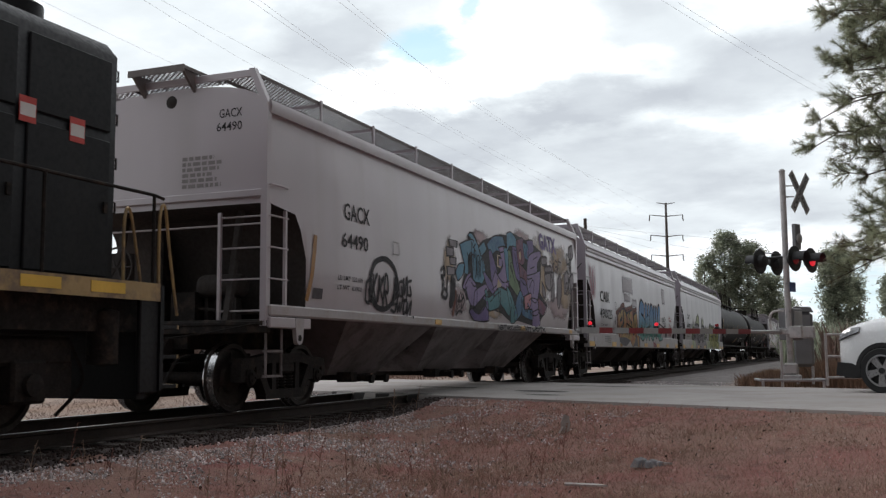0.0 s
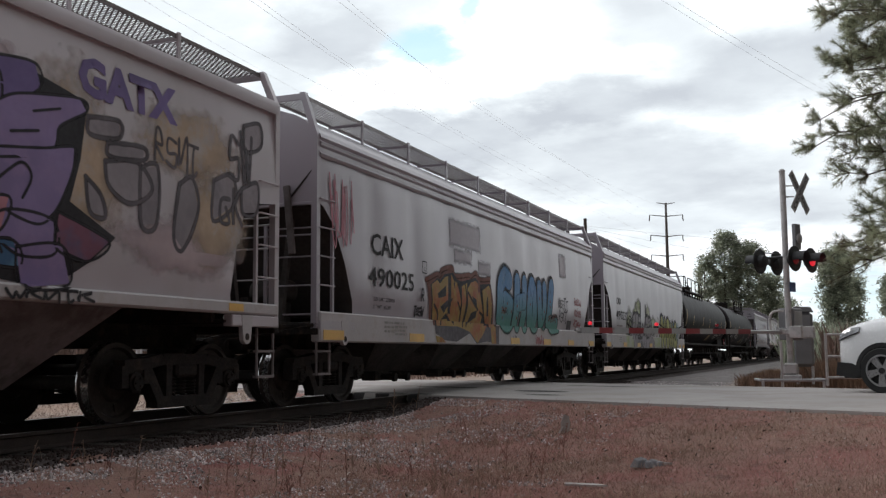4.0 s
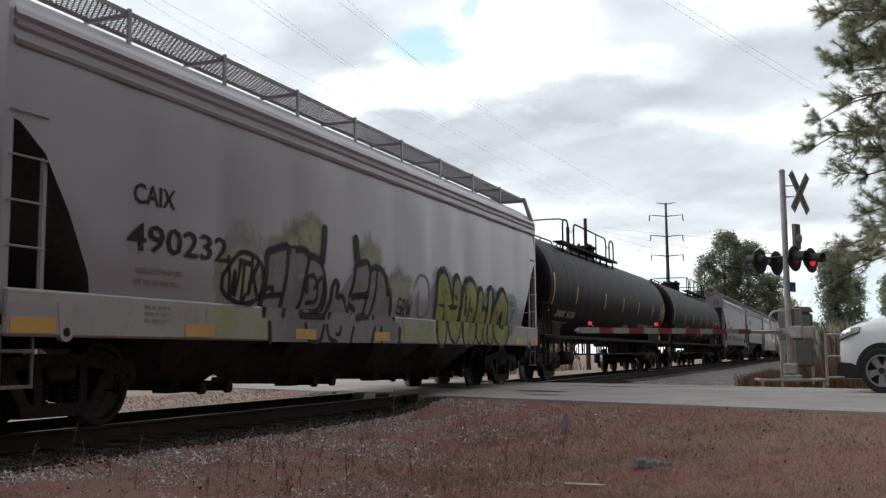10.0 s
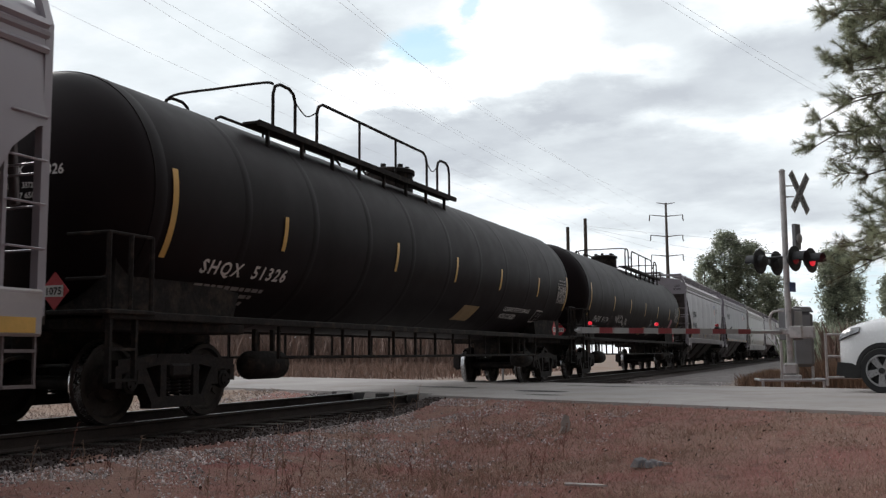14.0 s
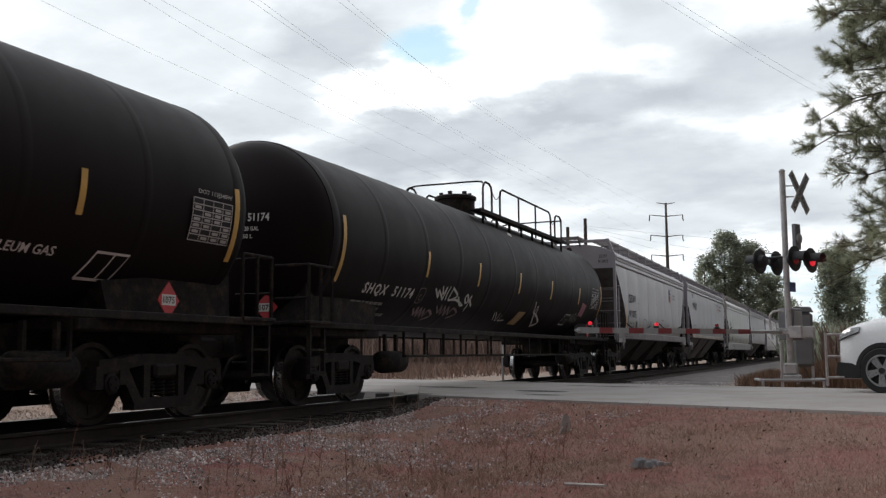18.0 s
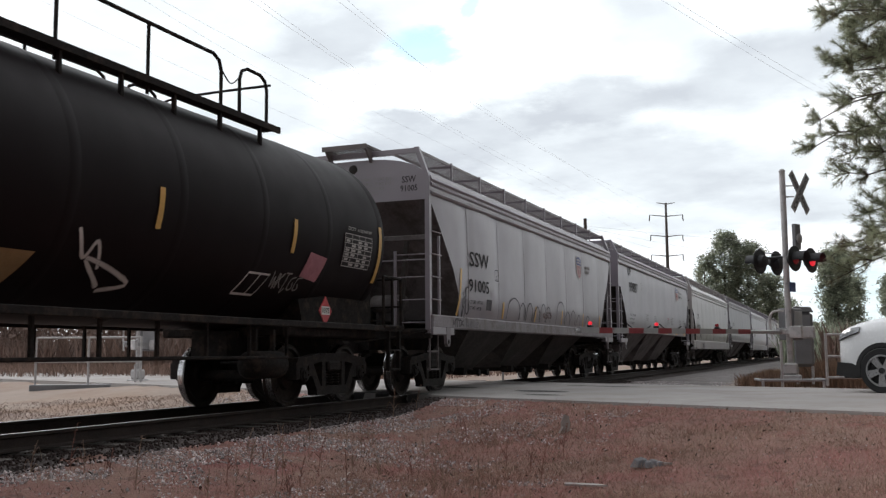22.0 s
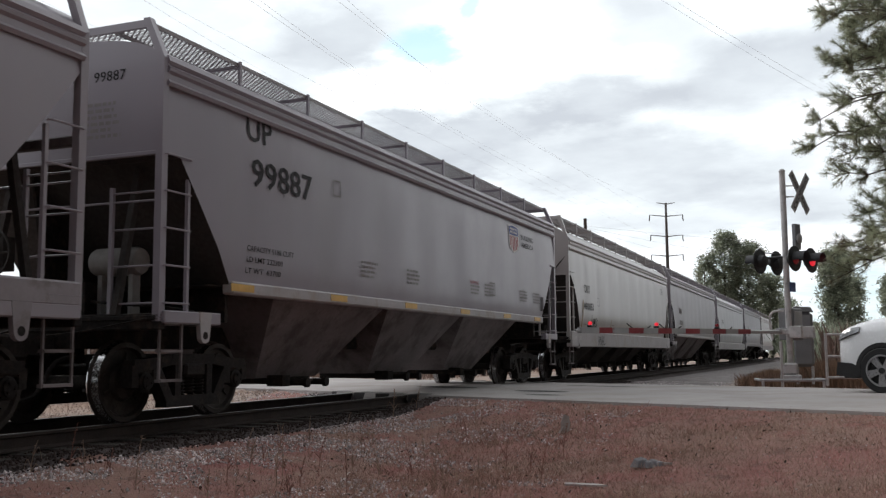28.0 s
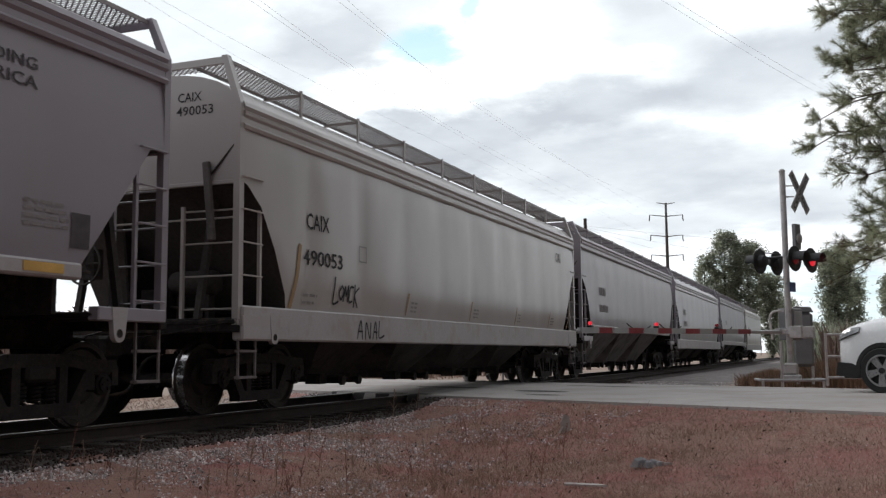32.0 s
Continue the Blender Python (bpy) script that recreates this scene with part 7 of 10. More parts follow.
black_line(0.08, [(-0.90, 2.08), (-0.99, 1.67), (-1.09, 1.33)])
black_line(0.08, [(-0.67, 2.11), (-0.74, 1.62), (-0.86, 1.31)])
black_line(0.10, [(-0.35, 1.93), (-0.13, 1.66), (-0.09, 1.34)])
black_line(0.07, [(-3.90, 1.60), (-3.74, 1.61), (-3.75, 1.56)])
black_line(0.07, [(-3.92, 1.49), (-3.51, 1.54)])
black_line(0.08, [(-3.86, 1.15), (-3.84, 0.92)])
black_line(0.07, [(-2.94, 1.16), (-2.85, 0.96), (-2.55, 0.94), (-2.43, 1.15)])
black_line(0.07, [(-2.34, 1.16), (-2.27, 0.99), (-2.05, 0.93)])
black_line(0.06, [(-1.92, 1.14), (-1.96, 1.05), (-2.06, 1.04)])
black_line(0.07, [(-1.51, 1.15), (-1.61, 0.95)])
black_line(0.07, [(-0.79, 1.16), (-0.90, 0.94)])
black_line(0.07, [(-0.56, 1.17), (-0.55, 0.95)])
black_line(0.10, [(0.15, 1.16), (0.13, 0.94)])
script(caix_b, -4.75, -4.05, 1.45, 1.9, "spray_black", 3, 0.06, 51)
lay(caix_b, fat([(-4.85, 1.7), (-4.5, 2.0), (-4.05, 1.9), (-4.0, 1.5), (-4.4, 1.38), (-4.8, 1.5), (-4.85, 1.7)], 0.06), "spray_black", "spray_line", 0.02)
script(caix_b, 0.15, 0.7, 1.4, 1.72, "spray_black", 3, 0.035, 52)
lay(caix_b, fat([(0.8, 1.9), (1.06, 2.12), (1.42, 2.02), (1.47, 1.54), (1.07, 1.4), (0.97, 1.84)], 0.03), "stencil_faded", "spray_line", 0.02)
lay(caix_b, [[(0.3, 0.97), (0.3, 1.34), (1.6, 1.34), (1.6, 0.97)]], "spray_lime", "spray_cloud", 0.0125, "lime green sprayed ground")
for k, q in enumerate(((2.3, 1.9, 0.8, 0.5), (3.6, 1.75, 0.9, 0.45), (4.9, 1.72, 0.9, 0.45), (5.9, 1.6, 0.6, 0.5))):
    lay(caix_b, mist(*q, 31 + k), "spray_teal_halo", "spray_cloud", 0.0113 + 0.0003 * k, "pale cyan sprayed mist")
for k, q in enumerate(([[(2.0, 1.1), (2.06, 1.98), (2.25, 1.94), (2.66, 1.12), (2.85, 2.0)]], [[(3.28, 1.1), (3.36, 1.9), (3.72, 1.9), (3.56, 1.12), (3.3, 1.25)]], [[(3.98, 1.12), (4.14, 1.88)], [(4.1, 1.35), (4.4, 1.5), (4.38, 1.1)]], [[(4.8, 1.92), (4.74, 1.47), (4.64, 1.1)]], [[(5.52, 1.9), (5.15, 1.58), (5.08, 1.2), (5.58, 1.12), (5.72, 1.6), (5.52, 1.9)]])):
    glyph(caix_b, q, (0.36, 0.34, 0.27, 0.30, 0.34)[k], "spray_moss", 0.06, 0.017 + 0.009 * k, "mossy green sprayed letter " + "NAELO"[k])
lay(caix_b, [blob(6.3, 1.7, 0.35, 0.4, 61)], "spray_cyan", "spray_cloud", 0.0125)
reflectors(caix_b, (-8.1, -5.6, -3.2, -0.8, 6.4, 7.5), 0.96, 1.10, 0.55)
small_print(caix_b, -6.3, 1.24, 0.5, 3, seed=9, mat="stencil_grey")

# grey car with rounded panels
stencil(ssw, "SSW", -5.53, -4.45, 2.48, 2.78)
stencil(ssw, "91005", -5.58, -4.46, 1.97, 2.23)
end_stencil(ssw, "SSW", 1.0, 1.28, -7.475, 3.88, 4.0)
end_stencil(ssw, "91005", 0.97, 1.31, -7.475, 3.72, 3.83)
for i, line in enumerate(("SPRG. 7 OC D3", "SPRG. 7 IC D3", "36 IN WHLS", "GROUP J")):
    end_stencil(ssw, line, 0.16, 0.16 + 0.048 * len(line), -7.475, 3.95 - 0.085 * i, 4.01 - 0.085 * i, "stencil_grey", 0.004)
lay(ssw, ribbon([(-6.0, 2.4), (-6.08, 1.9), (-6.2, 1.48)], 0.10), "reflector_yellow", "corner_stripe", 0.016, "yellow corner stripe")
script(ssw, -5.95, -5.55, 1.5, 2.2, "spray_soft_black", 2, 0.028, 61)
script(ssw, -6.5, -5.95, 1.29, 1.40, "spray_soft_black", 4, 0.022, 63)
script(ssw, -5.7, -5.1, 1.27, 1.38, "spray_smoke", 4, 0.026, 64)
script(ssw, -3.9, -3.4, 1.28, 1.37, "stencil_faded", 4, 0.014, 65)
for k in range(1, 8):
    y = -7.475 + 14.95 * k / 8
    lay(ssw, ribbon([(y, 1.5), (y + 0.01, 2.4), (y - 0.01, 3.3), (y, 3.64)], 0.020), "seam_dark", "weld_seam", 0.014, "dark upright weld seam" if k == 1 else "")
for y in (-3.44, -1.05, 1.41, 3.70, 5.75):
    lay(ssw, [rect(y - 0.05, y + 0.05, 1.50, 1.86)], "reflector_yellow", "reflector", 0.018, "yellow reflective strip")
for k, (a, w, h) in enumerate(((-3.2, 0.95, 1.98), (-2.3, 0.5, 1.9), (-1.75, 0.45, 1.92), (-1.2, 0.5, 1.86), (-0.65, 0.5, 1.95), (-0.1, 0.4, 1.9), (0.85, 0.8, 2.08), (1.7, 0.5, 1.85), (2.25, 0.5, 1.9), (2.9, 0.45, 1.8), (3.9, 0.5, 1.8))):
    lay(ssw, ribbon(curve([(a, 1.5), (a + 0.1 * w, h - 0.15), (a + 0.5 * w, h), (a + 0.9 * w, h - 0.12), (a + w, 1.52)], 5), 0.028), "spray_soft_black", "spray_line", 0.024 + 0.001 * (k % 2), "thin dark looping spray line" if k == 0 else "")
script(ssw, -0.4, 0.4, 1.62, 1.76, "spray_rust", 5, 0.018, 62)
lay(ssw, [rect(-4.61, -4.27, 1.64, 1.86)], "spray_soft_black", "data_plate", 0.016)
lay(ssw, [rect(-4.32, -4.07, 1.86, 2.04)], "spray_repaint", "repaint_patch", 0.015)
outline_box(ssw, -4.03, -3.78, 2.28, 2.52, 0.014, "stencil_black")
stencil(ssw, "C", -3.95, -3.87, 2.31, 2.40)
stencil(ssw, "LD LMT 197700", -5.55, -4.85, 1.74, 1.81, "spray_soft_black")
stencil(ssw, "LT WT  65300", -5.55, -4.9, 1.62, 1.69, "spray_soft_black")
shield(ssw, 3.01, 3.60, 2.80, 3.46)
lay(ssw, [rect(4.0, 4.5, 3.16, 3.24), rect(4.0, 4.42, 3.02, 3.10)], "stencil_faded", "faded_slogan", 0.03)

# plain grey car with raised sills
stencil(up, "UP", -6.31, -5.72, 3.44, 3.77)
stencil(up, "99887", -6.22, -4.70, 2.87, 3.23)
stencil(up, "CAPACITY 5188 CUFT", -6.33, -5.22, 2.04, 2.11, "stencil_black", 0.004)
stencil(up, "LD LMT 222300", -6.34, -5.50, 1.90, 1.97, "stencil_black", 0.004)
stencil(up, "LT WT  63700", -6.36, -5.54, 1.76, 1.83, "stencil_black", 0.004)
outline_box(up, -4.08, -3.84, 3.06, 3.30)
end_stencil(up, "99887", 0.55, 1.0, -7.94, 3.86, 3.98)
end_print(up, 0.45, -7.94, 3.58, 0.5, 6, seed=12)
shield(up, 4.17, 4.90, 3.02, 3.66)
stencil(up, "BUILDING", 5.06, 6.04, 3.38, 3.50, "spray_soft_black")
stencil(up, "AMERICA", 5.06, 6.04, 3.20, 3.32, "spray_soft_black")
stencil(up, "WARNING", 1.55, 2.07, 2.13, 2.21, "spray_pink")
lay(up, [rect(6.5, 6.75, 1.78, 2.12)], "spray_soft_black", "data_plate", 0.018)
for y in (-3.2, -1.5, 1.6, 2.45, 4.85, 5.9):
    small_print(up, y, 2.15, 0.6, 4, seed=int(y * 7), mat="stencil_faded")
outline_box(up, 2.76, 3.1, 1.96, 2.24, 0.03, "stencil_faded")
reflectors(up, (-6.7, -4.2, -1.6, 1.0, 3.6, 5.9), 1.52, 1.61, 0.5)

# clean beige-grey car
stencil(beige, "CAIX", -6.59, -5.96, 2.48, 2.71)
stencil(beige, "490053", -6.68, -5.56, 1.98, 2.20)
end_stencil(beige, "CAIX", 0.58, 0.94, -8.165, 3.98, 4.10)
end_stencil(beige, "490053", 0.56, 1.12, -8.165, 3.80, 3.92)
stencil(beige, "CAI", 6.25, 6.75, 3.1, 3.35, "stencil_grey")
outline_box(beige, -5.0, -4.75, 2.15, 2.4)
lay(beige, ribbon([(-6.77, 2.25), (-6.86, 1.8), (-6.97, 1.37)], 0.09), "faded_ochre", "corner_stripe", 0.016, "faded ochre stripe")
for y in (-3.1, 0.0, 2.9, 5.6):
    lay(beige, ribbon([(y, 1.78), (y - 0.08, 1.40)], 0.05), "faded_ochre", "guide_stripe", 0.016)
    small_print(beige, y + 0.1, 1.6, 0.3, 3, seed=int(y * 3) + 20, mat="stencil_grey")
def tag_line(y0, y1, z0, z1, w, strokes):
    for q in strokes:
        lay(beige, fat([(y0 + (y1 - y0) * a, z0 + (z1 - z0) * b) for a, b in q], w), "spray_black", "spray_scrawl", 0.024, "thin black marker tag", 0)


tag_line(-5.85, -5.14, 1.50, 1.86, 0.032, ([(0.1, 1.0), (0.08, 0.0), (0.3, 0.05)], [(0.4, 0.7), (0.3, 0.4), (0.42, 0.15), (0.5, 0.5), (0.4, 0.7)], [(0.52, 0.1), (0.55, 0.7), (0.62, 0.3), (0.7, 0.75), (0.72, 0.1)], [(0.92, 0.7), (0.78, 0.65), (0.78, 0.1), (0.92, 0.12)], [(1.0, 0.8), (1.02, -0.1)], [(1.2, 0.7), (1.02, 0.4), (1.2, -0.1)]))
tag_line(-5.10, -4.25, 0.99, 1.26, 0.028, ([(0.0, 0.0), (0.14, 1.0), (0.2, 0.0)], [(0.05, 0.4), (0.2, 0.4)], [(0.32, 0.0), (0.36, 0.9), (0.5, 0.0), (0.54, 0.9)], [(0.62, 0.0), (0.74, 1.0), (0.78, 0.0)], [(0.66, 0.4), (0.8, 0.4)], [(0.9, 1.0), (0.88, 0.1), (1.1, 0.2)]))
small_print(beige, -6.65, 1.55, 0.4, 2, seed=23, mat="stencil_grey", gap=0.1)
lay(beige, ribbon([(7.3, 1.4), (7.5, 1.9)], 0.06), "faded_ochre", "guide_stripe", 0.016)

# cars further back
for c, y in ((far_a, -6.0), (far_b, -6.2), (far_c, -5.5), (far_d, -5.5)):
    lay(c, [rect(y + 0.24 * i, y + 0.24 * i + 0.16, 2.5, 2.75) for i in range(4)] + [rect(y + 0.2 * i, y + 0.2 * i + 0.14, 2.0, 2.22) for i in range(6)], "stencil_faded", "faded_number", 0.02, "faded stencilled characters")

# tank cars
for c, name, num in ((tank_a, "SHQX 51326", 0), (tank_b, "SHQX 51174", 1)):
    me = fitted(text_mesh(name.replace(" ", "  "), 1.0, 0.025, space=1.25), -7.66 if num == 0 else -7.42, -5.72 if num == 0 else -5.45, 1.71, 1.91)
    ob = new("lettering", wrap(me, tank_point(), M["stencil_white"], "lettering", 0.1))
    ob.parent = c
    ob["label"] = "white stencilled lettering " + name
    tank_print(c, -7.6, 1.58, 1.6, 3, seed=num, mat="stencil_grey")
    for y, z0, z1, w in ((-8.45, 1.85, 2.85, 0.10), (-6.04 if num == 0 else -5.15, 2.14, 2.6, 0.09), (-2.42, 2.14, 2.62, 0.09), (0.36, 2.14, 2.62, 0.09), (3.07, 2.14, 2.6, 0.09), (5.95, 2.14, 2.6, 0.09), (8.62, 1.9, 2.8, 0.10)):
        tank_shape(c, [rect(y - w / 2, y + w / 2, z0, z1)], "reflector_yellow", "reflector", "yellow reflective strip")
    tank_shape(c, [[(1.2, 1.45), (2.1, 1.45), (2.3, 1.75), (1.4, 1.75)]] if num == 0 else [[(0.8, 1.45), (1.35, 1.45), (1.5, 1.75), (0.95, 1.75)]], "faded_ochre", "notice_plate", "faded ochre notice")
    y0, y1 = (7.72, 8.50) if num == 0 else (7.40, 8.30)
    tank_shape(c, [rect(y0, y1, 2.08, 2.58)], "stencil_black", "data_table", "white stencilled data table", R=1.487)
    grid = [rect(y0, y1, 2.08 + 0.07 * i, 2.093 + 0.07 * i) for i in range(8)] + [rect(y0 + k * (y1 - y0) / 4, y0 + k * (y1 - y0) / 4 + 0.014, 2.08, 2.58) for k in range(5)]
    grid += [rect(y0 + 0.04 + 0.2 * i, y0 + 0.16 + 0.2 * i, 2.105 + 0.07 * k, 2.14 + 0.07 * k) for i in range(4) for k in range(6) if (i * 3 + k) % 4]
    tank_shape(c, grid, "stencil_pale", "table_lines", R=1.490)
    me = fitted(text_mesh("DOT 112J340W", 1.0, 0.01), y0 + 0.1, y1, 2.62, 2.69)
    ob = new("lettering", wrap(me, tank_point(1.491), M["stencil_pale"], "lettering", 0.1))
    ob.parent, ob["label"] = c, "stencilled lettering DOT 112J340W"
    for y, z in (((7.35, 1.36),) if num == 0 else ((6.85, 1.38),)):
        fn = lambda a, b: Vector((1.455, a, b))
        pl = Shape().prism([(y, z - 0.21), (y + 0.19, z), (y, z + 0.21), (y - 0.19, z)], 1.44, 1.452)
        p = part("hazard_placard", pl, M["placard_red"], c, "red diamond placard 1075")
        me = fitted(text_mesh("1075", 1.0, 0.02), y - 0.10, y + 0.10, z - 0.035, z + 0.045)
        part("placard_panel", Shape().box(1.452, 1.455, y - 0.12, y + 0.12, z - 0.055, z + 0.065), M["stencil_white"], p)
        part("placard_number", wrap(me, lambda a, b: Vector((1.457, a, b)), M["stencil_black"], "placard_number", 0), None, p, "number 1075")
    end = -8.68
    pl = Shape().prism([(0.75, 1.43 - 0.2), (0.94, 1.43), (0.75, 1.43 + 0.2), (0.56, 1.43)], end - 0.80, end - 0.79, axes="xzy")
    p = part("hazard_placard", pl, M["placard_red"], c, "red diamond placard 1075")
    me = fitted(text_mesh("1075", 1.0, 0.02), 0.65, 0.85, 1.39, 1.47)
    part("placard_panel", Shape().box(0.63, 0.87, end - 0.805, end - 0.802, 1.37, 1.49), M["stencil_white"], p)
    part("placard_number", wrap(me, lambda a, b: Vector((a, end - 0.807, b)), M["stencil_black"], "placard_number", 0), None, p, "number 1075")


paint("spray_white", (0.62, 0.60, 0.58), rough=0.6, var=0.15, scale=2, fine=20, bump=0.0, spec=0.2)
paint("spray_dusk", (0.24, 0.17, 0.18), rough=0.65, var=0.3, scale=2, fine=20, bump=0.0, spec=0.2)


def tank_scrawl(car, y0, y1, z0, z1, mat, marks, w, seed):
    rng = random.Random(seed)
    polys = []
    step = (y1 - y0) / marks
    for k in range(marks):
        g = MARKS[rng.randrange(len(MARKS))]
        polys += fat([(y0 + step * (k + a + rng.uniform(-0.06, 0.06)), z0 + (z1 - z0) * (b + rng.uniform(-0.08, 0.08))) for a, b in g], w)
    tank_shape(car, polys, mat, "spray_scrawl", "white sprayed scribble", R=1.493)


for body, z in (("LIQUEFIED PETROLEUM GAS", 1.74), ("NON-ODORIZED", 1.59)):
    me = fitted(text_mesh(body, 1.0, 0.015), 3.88, 3.88 + (1.95 if z > 1.7 else 1.1), z - 0.03, z + 0.08)
    ob = new("lettering", wrap(me, tank_point(1.492), M["stencil_white"], "lettering", 0.1))
    ob.parent, ob["label"] = tank_a, "white stencilled lettering " + body
def tank_tag(car, w, mat, *lines):
    for q in lines:
        tank_shape(car, fat(q, w), mat, "spray_scrawl", "sprayed scribble on the tank", R=1.493)


tank_tag(tank_b, 0.045, "spray_white", [(-4.55, 1.96), (-4.29, 1.82), (-4.38, 1.95), (-4.05, 1.80)],
         [(-4.24, 2.02), (-4.11, 1.89), (-4.03, 2.02), (-4.03, 1.79)],
         [(-3.87, 2.03), (-3.92, 1.90), (-3.88, 1.80)],
         [(-3.70, 2.03), (-3.73, 1.80), (-3.36, 1.89), (-3.69, 2.02)],
         [(-3.57, 1.81), (-3.25, 1.81), (-2.88, 1.73)],
         [(-3.27, 1.87), (-3.03, 1.74), (-2.86, 1.73)],
         [(-2.75, 1.78), (-2.89, 1.87), (-2.82, 1.94), (-2.67, 1.82), (-2.75, 1.78)],
         [(-2.64, 1.83), (-2.58, 1.93), (-2.60, 1.64)],
         [(-2.62, 1.86), (-2.37, 1.74)],
         [(1.94, 2.01), (2.13, 1.75), (2.24, 1.92), (2.41, 1.67)],
         [(2.58, 1.49), (2.19, 1.75), (3.00, 1.55), (2.64, 1.45)])
tank_tag(tank_b, 0.025, "spray_white", [(-0.65, 1.66), (-0.48, 1.52)], [(-0.56, 1.68), (-0.24, 1.50), (-0.27, 1.66)], [(-0.07, 1.63), (-0.07, 1.51), (0.26, 1.53)])
tank_tag(tank_b, 0.05, "spray_dusk", [(-5.04, 1.58), (-4.82, 1.48), (-4.88, 1.61), (-4.68, 1.46), (-4.71, 1.60), (-4.50, 1.45), (-4.55, 1.59), (-4.37, 1.47), (-4.33, 1.58), (-4.04, 1.49), (-4.28, 1.41)], [(-4.07, 1.66), (-3.81, 1.55), (-3.87, 1.69), (-3.65, 1.53), (-3.67, 1.68), (-3.44, 1.51), (-3.48, 1.67), (-3.28, 1.54), (-3.21, 1.66), (-2.87, 1.57), (-3.18, 1.47)])
tank_tag(tank_b, 0.02, "spray_dusk", [(-5.24, 1.93), (-4.99, 1.93), (-4.97, 1.71), (-5.21, 1.70), (-5.24, 1.93)])
tank_tag(tank_b, 0.025, "spray_dusk", [(-5.07, 1.82), (-5.13, 1.81), (-5.10, 1.74), (-5.04, 1.74)])
tank_scrawl(tank_b, 5.7, 6.5, 1.66, 1.86, "stencil_grey", 5, 0.014, 85)
tank_shape(tank_b, [[(6.35, 1.85), (6.85, 1.8), (6.95, 2.15), (6.45, 2.2)]], "spray_pink", "notice_plate", "faded pink notice")
for c, y0 in ((tank_b, 5.0), (tank_a, 6.28)):
    tank_shape(c, ribbon([(y0, 1.55), (y0 + 0.5, 1.55), (y0 + 0.62, 1.82), (y0 + 0.12, 1.82), (y0, 1.55)], 0.03) + ribbon([(y0 + 0.3, 1.55), (y0 + 0.4, 1.82)], 0.02), "stencil_white", "marker_frame", "white painted frame")
tank_shape(tank_b, [[(0.5, 3.55), (0.72, 3.52), (0.85, 3.6), (0.62, 3.63)]], "stencil_white", "small_notice", "small white notice")
head = lambda a, b: Vector((a, -8.68 - 0.79 * math.sqrt(max(0.0, 1 - ((a * a + (b - 2.585) ** 2) / 1.475 ** 2))) - 0.03, b))
for c, name in ((tank_a, "SHQX 51326"), (tank_b, "SHQX 51174")):
    for body, z, a0, a1, h in ((name.replace(" ", "    "), 2.67, -0.08, 0.735, 0.14), ("CAPY  33720 GAL", 2.55, 0.055, 0.585, 0.065), ("127 650 L", 2.44, 0.16, 0.49, 0.065)):
        me = fitted(text_mesh(body, 1.0, 0.02), a0, a1, z, z + h)
        ob = new("lettering", wrap(me, head, M["stencil_white"], "lettering", 0.1))
        ob.parent, ob["label"] = c, "white stencilled lettering " + " ".join(body.split())


# ---- the crossing ----
paint("galvanised", (0.52, 0.50, 0.50), rough=0.5, metal=0.1, var=0.12, scale=3, fine=30, bump=0.05, second=(0.34, 0.33, 0.33), amount=0.4)
paint("aluminium_dull", (0.40, 0.40, 0.41), rough=0.55, metal=0.3, var=0.15, scale=3, fine=30, bump=0.05)
paint("cabinet_grey", (0.22, 0.22, 0.23), rough=0.6, metal=0.2, var=0.15, scale=2, fine=25, bump=0.05)
paint("signal_black", (0.018, 0.018, 0.020), rough=0.55, var=0.2, scale=4, fine=30, bump=0.05)
paint("lens_dark", (0.10, 0.008, 0.012), rough=0.2, var=0.2, scale=6, fine=40, bump=0.05)
paint("lens_lit", (0.95, 0.03, 0.05), rough=0.3, var=0.1, scale=6, fine=40, bump=0.0, emit=0.6)
paint("lens_half", (0.30, 0.012, 0.02), rough=0.3, var=0.1, scale=6, fine=40, bump=0.0, emit=0.05)
paint("arm_white", (0.36, 0.355, 0.36), rough=0.45, var=0.08, scale=4, fine=30, bump=0.03)
paint("arm_red", (0.27, 0.035, 0.045), rough=0.45, var=0.15, scale=4, fine=30, bump=0.03)
paint("sign_blue", (0.06, 0.10, 0.24), rough=0.5, var=0.1, scale=4, fine=30, bump=0.03)
paint("sign_white", (0.36, 0.35, 0.35), rough=0.5, var=0.12, scale=6, fine=40, bump=0.03)
paint("cable_black", (0.02, 0.02, 0.022), rough=0.6, var=0.2, scale=4, fine=30, bump=0.03)

TOWARDS = ROAD_DIR          # the way the signs face, up the road
ACROSS = ROAD_ACROSS


def sig(a, b, z):
    """Place on a signal: a metres up the road, b metres across it."""
    return Vector((0, 0, z)) + TOWARDS * a + ACROSS * b


def facing(a, b, z, flip=False):
    """A frame at that place whose x axis looks up the road (or down it)."""
    x = TOWARDS * (-1 if flip else 1)
    y = Vector((0, 0, 1)).cross(x)
    m = Matrix((x, y, Vector((0, 0, 1)))).transposed().to_4x4()
    m.translation = sig(a, b, z)
    return m


